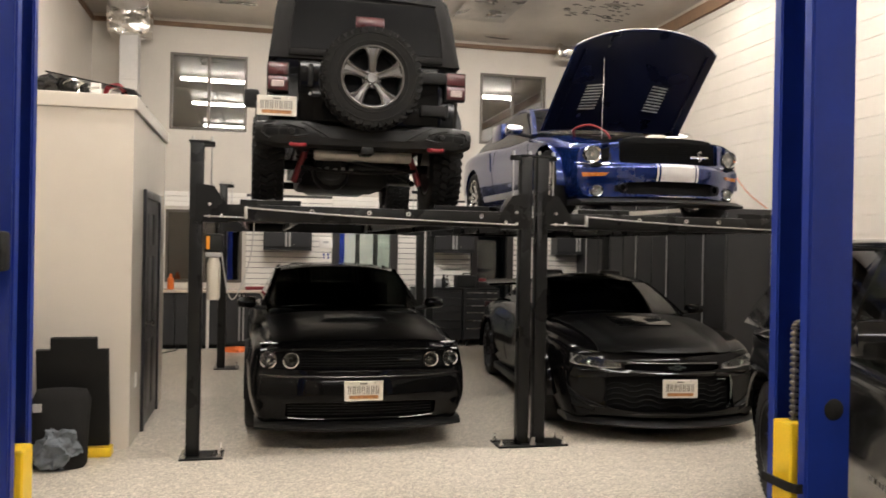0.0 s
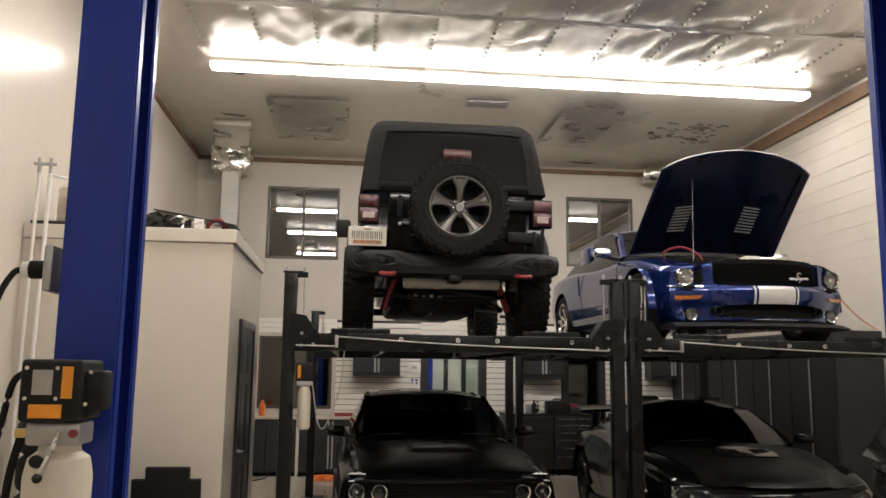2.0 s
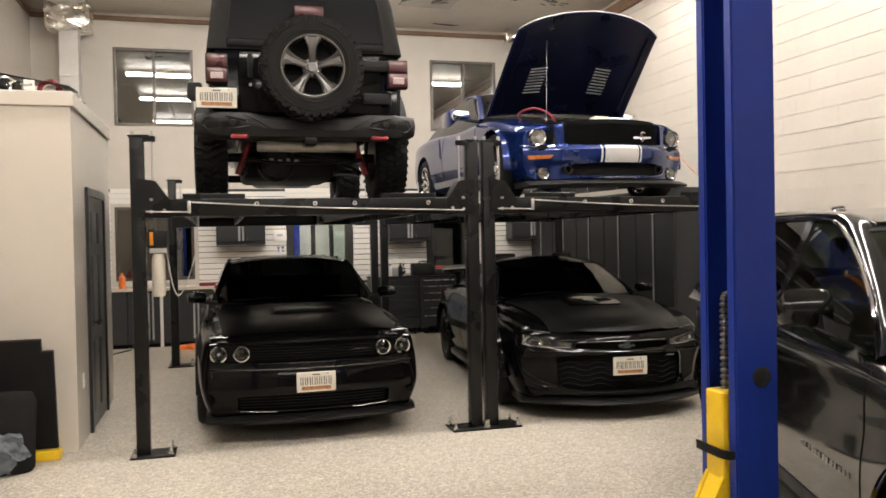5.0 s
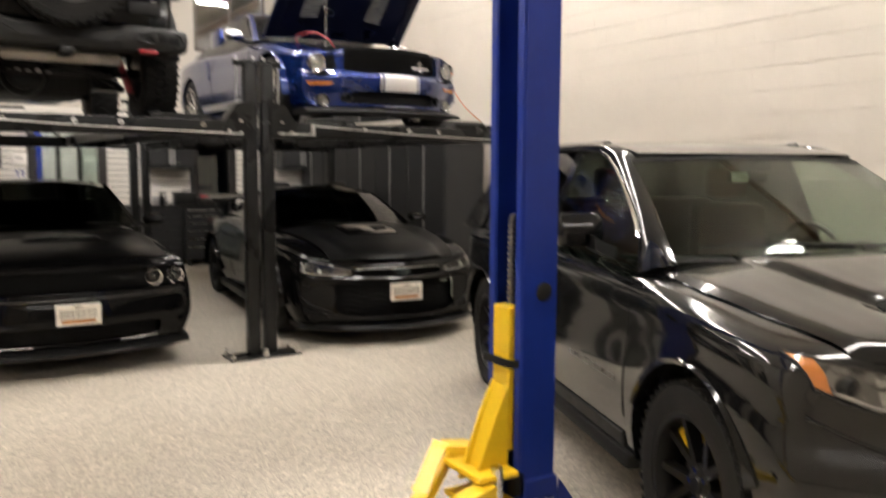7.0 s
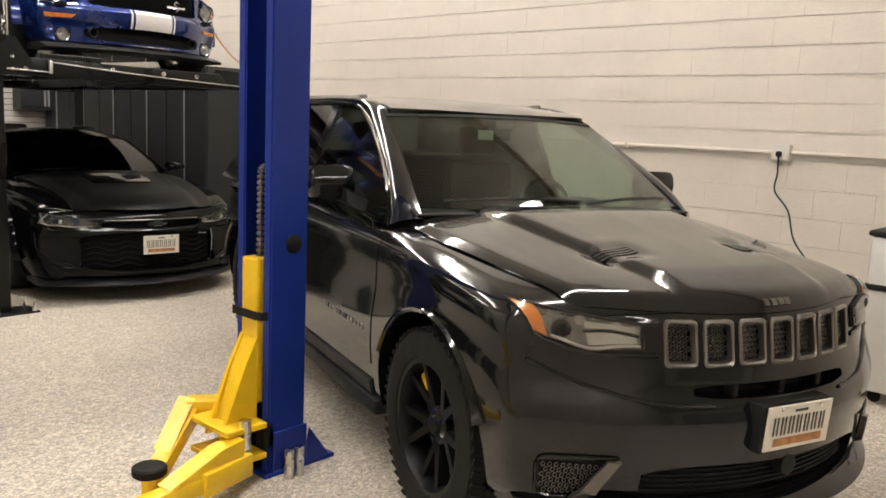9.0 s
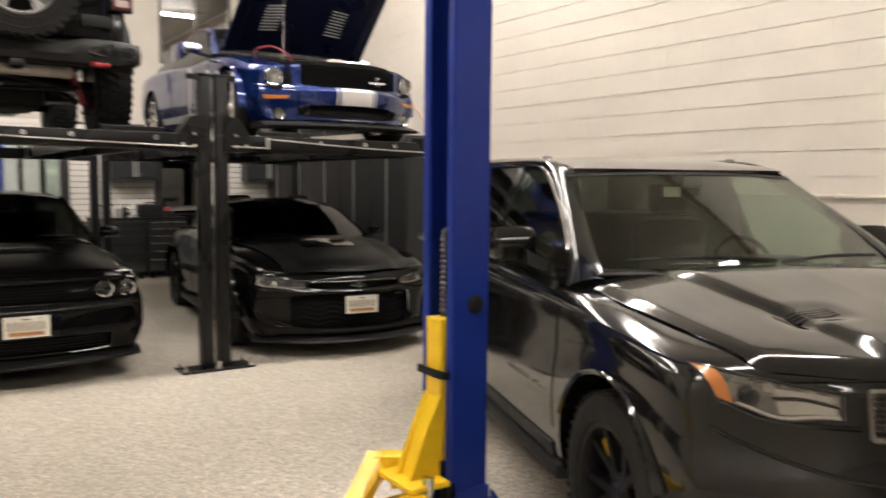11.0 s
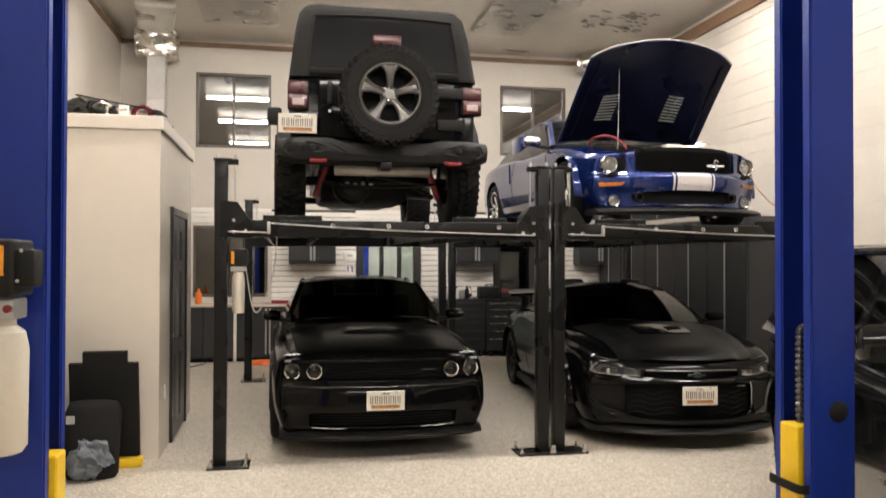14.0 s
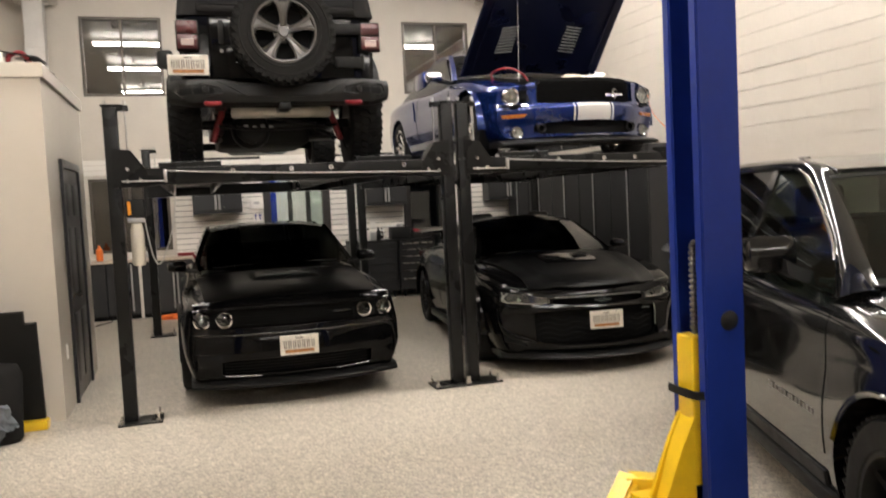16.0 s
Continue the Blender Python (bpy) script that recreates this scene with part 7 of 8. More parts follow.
    part("sensor_housing", cbox(-0.06, 0.06, 1.93, 2.04, 1.545, 1.595, 0.012), M_PLASTIC, c)
    part("toll_tag", cbox(-0.16, -0.07, 1.93, 1.94, 1.49, 1.54, 0.003, 1), M_WHITE, c, "small pale tag behind the glass")
    part("antenna", cbox(-0.02, 0.02, 4.0, 4.16, 1.70, 1.76, 0.015), M_CARBLACK, c)
    wiper(c, (-0.62, 1.40, 1.222), (0.02, 1.262, 1.232))
    wiper(c, (0.06, 1.262, 1.222), (0.66, 1.42, 1.232))
    part("cowl", sheet(lambda u, v: Vector(((2 * u - 1) * 0.77, 1.16 + 0.08 * v + 0.18 * (2 * u - 1) ** 2, 1.186 - 0.016 * (2 * u - 1) ** 2 + 0.006 * v)), 14, 2, 0.006), M_PLASTIC, c)
    licence_plate(c, -0.004, -0.038, 0.619, 4)
    part("plate_holder", cbox(-0.172, 0.150, -0.032, 0.04, 0.534, 0.702, 0.008), M_PLASTIC, c)
    part("radar_cover", crod((0.02, 0.04, 0.46), (0.02, 0.0, 0.46), 0.035, 16), M_PLASTIC, c)


M_LAMPINNER = material("lamp_inner", (0.16, 0.155, 0.15), 0.25, metal=0.6, vary=0.4, scale=20, coat=1.0)
M_SLOT = material("dull_silver", (0.19, 0.18, 0.165), 0.32, metal=0.85, vary=0.12, scale=12)
M_WHEELBLACK = material("satin_black_wheel", (0.006, 0.006, 0.006), 0.35, vary=0.2, scale=10, spec=0.2)
sport_utility()


# ---- along the back wall ----
M_DARKTRIM = material("dark_bronze_trim", (0.020, 0.017, 0.015), 0.45, vary=0.15, scale=6)


def framed_opening(name, x0, x1, z0, z1, label, door=False):
    w = thing(name, label, "door" if door else "window", pose(0, YB, 0), kind="structure")
    t = 0.09
    fr = bmesh.new()
    spans = [(x0 - 0.03, x0 + t, z0, z1 + 0.03), (x1 - t, x1 + 0.03, z0, z1 + 0.03), (x0 + t, x1 - t, z1 - t, z1 + 0.03)]
    if not door:
        spans.append((x0 + t, x1 - t, z0 - 0.02, z0 + t))
    for a in spans:
        box(fr, a[0], a[1], -0.045, 0.10, a[2], a[3], 0.006, 1)
    part("window_frame", fr, M_DARKTRIM, w)
    part("pane", cbox(x0 + t, x1 - t, 0.03, 0.036, z0 + (0.04 if door else t), z1 - t), G_DOOR, w, smooth=False)
    if door:
        part("push_bar", cbox(x0 + t, x1 - t, 0.0, 0.025, 0.98, 1.03, 0.006), M_DARKTRIM, w)
        part("kick_rail", cbox(x0 + t, x1 - t, 0.0, 0.06, z0 + 0.005, z0 + 0.22, 0.006), M_DARKTRIM, w)
    return w


framed_opening("door_2", *WINDOWS[3], "dark-framed glass door to a lit lobby, closed", True)


def lobby():
    """The lit room that shows through the glass door."""
    w = thing("wall_lobby", "small lit lobby with pale walls behind the glass door", "room", pose(0, YB + 0.22, 0), kind="structure")
    part("side_wall", cbox(0.50, 0.58, 0.02, 2.30, 0, 2.6), M_WHITE, w, smooth=False)
    part("side_wall", cbox(3.10, 3.18, 0.02, 2.30, 0, 2.6), M_SLAT, w, smooth=False)
    part("end_wall", cbox(0.50, 3.18, 2.302, 2.36, 0, 2.6), M_WHITE, w, smooth=False)
    part("lobby_floor", cbox(0.50, 3.18, 0.02, 2.36, -0.05, -0.002), M_GREYMETAL, w, smooth=False)
    part("lobby_ceiling", cbox(0.50, 3.18, 0.02, 2.36, 2.602, 2.66), M_WHITE, w, smooth=False)
    part("blue_banner", cbox(1.36, 1.50, 1.4, 1.44, 0.5, 2.4, 0.006), M_BLUE, w, "blue banner")
    part("dark_post", cbox(1.72, 1.80, 1.5, 1.58, 0, 2.58, 0.006), M_DARKTRIM, w)
    part("dark_post", cbox(2.02, 2.10, 1.2, 1.28, 0, 2.58, 0.006), M_DARKTRIM, w)
    part("green_board", cbox(2.17, 2.60, 1.9, 1.95, 0.2, 2.2, 0.01), M_LOCKGREEN, w, "dull green board")
    # Glowing panel out of sight, added to brighten the room behind the door.
    part("lobby_fill_panel", cbox(1.2, 2.4, 0.9, 1.2, 2.57, 2.598, 0.004), M_LOBBYFILL, w, "unseen glowing panel added to light the lobby")


M_LOCKGREEN = material("dull_green", (0.34, 0.36, 0.32), 0.5, vary=0.2, scale=4)
M_LOBBYFILL = glow_material("lobby_fill", (1.0, 0.95, 0.88), 42.0)
lobby()
framed_opening("door_3", *WINDOWS[4], "dark-framed glass door between slatted wall panels, closed", True)


def slat_wall():
    """Grooved wall panels: each slat a piece of its own."""
    w = thing("trim", "off-white grooved slat wall panels for hanging tools", "wall panel", pose(0, YB, 0), kind="structure")
    runs = ((XL, -1.58), (-0.27, 1.12), (2.24, 3.51), (4.29, XR))
    pitch, z0, z1 = 0.0895, 0.0, 2.46
    n = int((z1 - z0) / pitch)
    for a, b in runs:
        me = None
        for k in range(n):
            z = z0 + k * pitch
            if z < 0.86:
                continue
            bm = bmesh.new()
            box(bm, a + 0.001, b - 0.001, -0.022, -0.004, 0.0, pitch - 0.009, 0.003, 1)
            if me is None:
                ob = part("slat", bm, M_SLAT, w)
                me = ob.data
            else:
                bm.free()
                ob = new("slat", me)
                ob.parent = w
            ob.location = (0, 0, z)
    for a, b in runs:
        part("backing", cbox(a, b, -0.004, -0.0005, 0.86, z1 - 0.01), M_DARKTRIM, w, smooth=False)
    # above the low window and the doors
    for a, b, zz in ((-1.58, -0.27, 2.22), (1.12, 2.24, 2.22), (3.51, 4.29, 2.22)):
        for k in range(3):
            z = zz + k * 0.0815
            part("slat", cbox(a + 0.001, b - 0.001, -0.022, -0.004, z, z + 0.0735, 0.003, 1), M_SLAT, w)


slat_wall()


def wall_cabinet(x0, x1):
    c = thing("wall_cabinet", "charcoal steel wall cabinet with a pale centre handle strip, closed", "cabinet", pose(0, YB - 0.025, 0), group="wall cabinets")
    z0, z1 = 1.54, 2.06
    part("body", cbox(x0, x1, -0.32, 0.0, z0, z1, 0.006, 1), M_CABINET, c)
    xm = (x0 + x1) / 2
    for a, b in ((x0 + 0.006, xm - 0.003), (xm + 0.003, x1 - 0.006)):
        d = part("door", cbox(a, b, -0.342, -0.322, z0 + 0.05, z1 - 0.006, 0.006, 1), M_CABINET, c)
        hx = xm - 0.045 if a < xm - 0.1 else xm + 0.010
        part("handle", cbox(hx, hx + 0.035, -0.352, -0.3425, z0 + 0.06, z1 - 0.02, 0.004, 1), M_GREYMETAL, d, "pale metal handle strip")
    part("lock", crod((xm + 0.10, -0.343, z0 + 0.10), (xm + 0.10, -0.350, z0 + 0.10), 0.010, 10), M_CHROME, c)


for a, b in ((0.01, 0.77), (2.80, 3.50), (4.98, 5.74)):
    wall_cabinet(a, b)


def base_cabinets():
    x = -2.62
    for k, w in enumerate((0.66, 0.66, 0.66, 0.66)):
        c = thing("base_cabinet", "charcoal steel base cabinet under the workbench top, closed", "cabinet", pose(x, 13.02, 0), group="base cabinets")
        part("body", cbox(0.002, w - 0.002, 0.0, 0.55, 0.06, 0.865, 0.004, 1), M_CABINET, c)
        part("plinth", cbox(0.01, w - 0.01, 0.05, 0.52, 0.0, 0.058), M_DARK, c)
        for a, b in ((0.008, w / 2 - 0.004), (w / 2 + 0.004, w - 0.008)):
            d = part("door", cbox(a, b, -0.022, -0.002, 0.08, 0.855, 0.005, 1), M_CABINET, c)
            hx = b - 0.04 if a < w / 4 else a + 0.012
            part("handle", cbox(hx, hx + 0.028, -0.032, -0.0225, 0.12, 0.84, 0.004, 1), M_GREYMETAL, d, "pale metal handle strip")
        x += w
    st = thing("filler_strip", "pale upright filler strip against the dark cabinets", "trim", pose(-0.835, 12.965, 0))
    part("strip", cbox(0, 0.045, 0, 0.02, 0.0, 0.86, 0.003, 1), M_WHITE_STRIP, st)
    t = thing("worktop", "pale worktop along the back wall over the base cabinets", "worktop", pose(-2.64, 12.97, 0.868))
    part("slab", cbox(0, 2.72, 0, 0.60, 0, 0.042, 0.006), M_COUNTER, t)


M_WHITE_STRIP = material("pale_strip", (0.60, 0.57, 0.52), 0.4, vary=0.08, scale=6)
base_cabinets()


def tool_chest(x, w, rows, group, pull, label):
    c = thing("tool_chest", label, "tool chest", pose(x, 13.02, 0), group=group)
    part("body", cbox(0, w, 0, 0.54, 0.10, 0.93, 0.008), M_CABINET, c)
    part("top", cbox(-0.008, w + 0.008, -0.015, 0.55, 0.932, 0.962, 0.006), M_PLASTIC, c)
    for xx in (0.08, w - 0.08):
        for yy in (0.06, 0.46):
            part("castor", clathe([(0.0, -0.015), (0.045, -0.015), (0.05, -0.01), (0.05, 0.01), (0.045, 0.015), (0.0, 0.015)], 16, "x", (xx, yy, 0.05)), M_RUBBER, c)
    z = 0.905
    for h in rows:
        d = part("drawer", cbox(0.012, w - 0.012, -0.018, -0.001, z - h + 0.006, z, 0.004, 1), M_CABINET, c)
        part("drawer_pull", cbox(0.05, w - 0.05, -0.034, -0.0185, z - 0.026, z - 0.010, 0.004, 1), pull, d)
        z -= h


tool_chest(2.46, 0.78, (0.10, 0.115, 0.115, 0.13, 0.13, 0.20), "tool chests", M_CABINET, "black steel tool chest with plain black drawers")
tool_chest(3.26, 0.62, (0.10, 0.115, 0.115, 0.13, 0.13, 0.20), "tool chests", M_STEEL, "black steel tool chest with full-width silver drawer pulls")
tool_chest(4.32, 0.62, (0.10, 0.115, 0.115, 0.13, 0.13, 0.20), "tool chests", M_STEEL, "black steel tool chest with full-width silver drawer pulls")


def lockers():
    n, w = 10, 0.47
    for k in range(n):
        y = 8.80 + k * w
        c = thing("tall_locker", "tall charcoal steel locker with a pale edge strip, closed", "locker", pose(5.46, y, 0), group="tall lockers")
        part("body", cbox(0.0, 0.598, 0.002, w - 0.002, 0.06, 2.16, 0.006, 1), M_CABINET, c)
        part("plinth", cbox(0.03, 0.58, 0.01, w - 0.01, 0.0, 0.058), M_DARK, c)
        d = part("door", cbox(-0.022, -0.002, 0.010, w - 0.010, 0.08, 2.145, 0.005, 1), M_CABINET, c)
        if k % 2:
            part("handle", cbox(-0.034, -0.0225, 0.014, 0.040, 0.14, 2.10, 0.004, 1), M_GREYMETAL, d, "pale metal handle strip")


lockers()


def small_box(name, label, category, x, y, z, sx, sy, sz, mat, bevel=0.01, part_name="body", rz=0):
    t = thing(name, label, category, pose(x, y, z, 0, 0, rz))
    part(part_name, cbox(-sx / 2, sx / 2, -sy / 2, sy / 2, 0, sz, bevel), mat, t)
    return t


def bottle(label, x, y, z, r, h, mat, cap=None):
    t = thing("bottle", label, "bottle", pose(x, y, z))
    part("body", clathe([(0.0, 0.0), (r * 0.9, 0.0), (r, 0.008), (r, h * 0.68), (r * 0.4, h * 0.84), (r * 0.38, h * 0.9), (0.0, h * 0.9)], 18, "z"), mat, t)
    part("cap", clathe([(0.0, h * 0.88), (r * 0.45, h * 0.88), (r * 0.45, h), (0.0, h)], 14, "z"), cap or M_PLASTIC, t)
    return t


bottle("orange spray bottle standing on the pale worktop", -1.38, 13.12, 0.912, 0.05, 0.24, M_ORANGE, M_ORANGE)
small_box("paper_box", "small white carton on the pale worktop", "box", -0.98, 13.2, 0.912, 0.10, 0.08, 0.10, M_WHITE)
small_box("tool_tray", "shallow red metal tool tray on the worktop", "tray", -0.05, 13.2, 0.912, 0.42, 0.26, 0.05, M_REDPAINT)
small_box("charger", "small grey battery charger on the worktop", "charger", -0.75, 13.3, 0.912, 0.14, 0.12, 0.08, M_GREYMETAL)
for k, (xx, lab, mm) in enumerate(((2.60, "grey", M_GREYMETAL), (2.72, "black", M_PLASTIC), (2.80, "white", M_WHITE), (2.95, "black", M_PLASTIC), (3.02, "silver", M_STEEL))):
    bottle(lab + " spray can among others on the tool chest", xx, 13.15 + 0.06 * (k % 3), 0.963, 0.036, 0.20 + 0.02 * (k % 2), mm)
tk = small_box("tool_case", "closed black plastic tool case on the tool chest", "tool case", 3.34, 13.25, 0.963, 0.34, 0.24, 0.20, M_PLASTIC, 0.02)
part("handle", tube(bmesh.new(), arc_points([(-0.07, -0.1, 0.19), (-0.06, -0.1, 0.235), (0.06, -0.1, 0.235), (0.07, -0.1, 0.19)], 4), 0.010, 8), M_PLASTIC, tk)
cr = small_box("parts_crate", "dark crate of small parts on the tool chest", "crate", 3.66, 13.2, 0.963, 0.26, 0.22, 0.11, M_DARKTRIM, 0.01)
part("red_tool", cbox(-0.10, 0.02, -0.05, 0.0, 0.11, 0.16, 0.01), M_REDPAINT, cr)
small_box("paper_towel_box", "white paper towel box on a tool chest", "box", 4.75, 13.2, 0.963, 0.14, 0.12, 0.30, M_WHITE)
small_box("vice", "grey bench vice on the tool chest", "vice", 2.88, 13.35, 0.963, 0.16, 0.20, 0.14, M_GREYMETAL)


def thermostat():
    t = thing("thermostat", "white thermostat box on the slatted wall", "thermostat", pose(1.02, YB - 0.023, 1.67))
    part("case", cbox(-0.11, 0.11, -0.03, 0.0, -0.085, 0.085, 0.008), M_WHITE, t)
    part("display", cbox(-0.045, 0.045, -0.032, -0.0305, -0.005, 0.035), M_GREYMETAL, t)
    s = thing("wall_sign", "small blue and white wall sign beside the glass door", "sign", pose(1.03, YB - 0.023, 1.45))
    part("plate", cbox(-0.075, 0.075, -0.006, 0.0, -0.06, 0.06, 0.002, 1), M_WHITE, s)
    for x, z, w in ((-0.055, 0.01, 0.035), (-0.048, -0.04, 0.022), (0.012, 0.012, 0.040), (0.020, -0.04, 0.028)):
        part("bar", cbox(x, x + w, -0.0075, -0.0062, z, z + 0.036), M_BLUE, s)
    for x in (2.95, 5.2):
        o = thing("wall_outlet", "white outlet cover on the slatted wall", "outlet", pose(x, YB - 0.023, 1.24))
        part("plate", cbox(-0.05, 0.05, -0.01, 0.0, -0.075, 0.075, 0.004, 1), M_WHITE, o)
        part("socket", cbox(-0.02, 0.02, -0.013, -0.0102, -0.03, 0.03, 0.003, 1), M_WHITE, o)


thermostat()


# ---- ceiling fittings ----
def foil_patches():
    for x0, x1, y0, y1 in ((-1.25, -0.15, 10.5, 12.4), (2.78, 3.62, 10.3, 12.2)):
        def f(u, v):
            x, y = x0 + (x1 - x0) * u, y0 + (y1 - y0) * v
            return Vector((x, y, ZC - 0.024 + 0.012 * noise.noise((x * 2.4, y * 2.4, 5)) + 0.006 * noise.noise((x * 7, y * 7, 1))))
        tagged(part("trim", sheet(f, 26, 30, 0.003), M_FOILPATCH), "dull silver foil repair patch on the ceiling", "ceiling patch", kind="structure")
    v = thing("ceiling_vent", "small pale metal vent plate in the ceiling", "vent", pose(1.68, 10.33, ZC - 0.02))
    part("frame", cbox(-0.29, 0.29, -0.14, 0.14, -0.012, 0.0, 0.004, 1), M_GREYMETAL, v)
    for k in range(5):
        part("slat", cbox(-0.25, 0.25, -0.11 + 0.045 * k, -0.085 + 0.045 * k, -0.018, -0.0125, 0.002, 1), M_GREYMETAL, v)
    h = thing("ceiling_tears", "scattered small dark holes torn in the ceiling facing", "hole", pose(0, 0, ZC - 0.016), kind="structure")
    rnd = random.Random(5)
    for k in range(46):
        x, y = 4.25 + rnd.random() * 1.0, 10.75 + rnd.random() * 0.95
        a = rnd.random() * 0.5
        bm = bmesh.new()
        l, w2 = 0.06 + 0.08 * rnd.random(), 0.022 + 0.02 * rnd.random()
        plate(bm, [(x, y, 0), (x + l, y + a * l, 0), (x + l, y + a * l + w2, 0), (x, y + w2, 0)], 0.003, "z")
        part("tear", bm, M_DARKTRIM, h, smooth=False)
    for x, y, l in ((-1.95, 11.3, 0.35), (3.55, 13.1, 0.5), (-1.6, 9.6, 0.2)):
        bm = bmesh.new()
        plate(bm, [(x, y, 0), (x + l, y + 0.05, 0), (x + l * 0.8, y + 0.13, 0), (x + l * 0.2, y + 0.07, 0)], 0.003, "z")
        part("tear", bm, M_DARKTRIM, h, smooth=False)


M_FOILPATCH = material("dull_foil_patch", (0.50, 0.48, 0.445), 0.30, metal=0.6, vary=0.3, scale=2, bump=0.3, bump_scale=6)
foil_patches()


def crumple(bm, amp, sc, seed):
    for v in bm.verts:
        n = Vector((noise.noise(v.co * sc + Vector((seed, 0, 0))), noise.noise(v.co * sc + Vector((0, seed, 0))), noise.noise(v.co * sc + Vector((0, 0, seed)))))
        v.co += n * amp


def duct():
    d = thing("air_duct", "pale square air duct with a crumpled foil collar under the ceiling", "duct", pose(-2.04, 13.2, 0))
    part("shaft", cbox(-0.135, 0.135, -0.12, 0.12, 2.40, 4.93, 0.006, 1), M_WHITE_OLD, d)
    for z in (3.3, 4.1):
        part("joint_band", cbox(-0.142, 0.142, -0.127, 0.127, z, z + 0.03, 0.003, 1), M_WHITE_OLD, d)
    bm = bmesh.new()
    box(bm, -0.31, 0.31, -0.22, 0.26, 4.79, 5.20, 0.04)
    bmesh.ops.subdivide_edges(bm, edges=bm.edges, cuts=15, use_grid_fill=True)
    crumple(bm, 0.035, 6.0, 3)
    crumple(bm, 0.016, 19.0, 8)
    part("foil_collar", bm, M_FOILTAPE, d, "crumpled shiny foil collar", angle=25)
    bm = bmesh.new()
    box(bm, -0.28, 0.28, -1.55, -0.20, 5.13, 5.22, 0.03)
    bmesh.ops.subdivide_edges(bm, edges=bm.edges, cuts=9, use_grid_fill=True)
    for v in bm.verts:
        v.co.x -= 0.155 * (v.co.y + 0.20)
    crumple(bm, 0.018, 6.0, 5)
    part("foil_run", bm, M_FOILPATCH, d, "dull foil-wrapped duct along the ceiling", angle=25)
    e = thing("foil_elbow", "crumpled foil-wrapped duct elbow at the ceiling corner", "duct", pose(5.22, 13.15, 5.0))
    bm = bmesh.new()
    tube(bm, arc_points([(-0.28, 0.1, 0.05), (-0.1, 0.05, 0.02), (0.15, 0.0, 0.0), (0.40, 0.0, 0.10)], 5), 0.12, 16)
    crumple(bm, 0.035, 8.0, 9)
    part("wrap", bm, M_FOILTAPE, e, angle=25)
    part("collar", clathe([(0.0, -0.30), (0.15, -0.30), (0.15, -0.24), (0.0, -0.24)], 16, "x", (0, 0.1, 0.05)), M_FOILTAPE, e)


M_WHITE_OLD = material("pale_duct_metal", (0.58, 0.56, 0.53), 0.4, metal=0.2, vary=0.1, scale=3)
duct()


# ---- on and before the closet ----
M_BINBAG = material("glossy_black_film", (0.012, 0.0115, 0.012), 0.18, vary=0.2, scale=8, bump=0.3, bump_scale=14, spec=0.5)


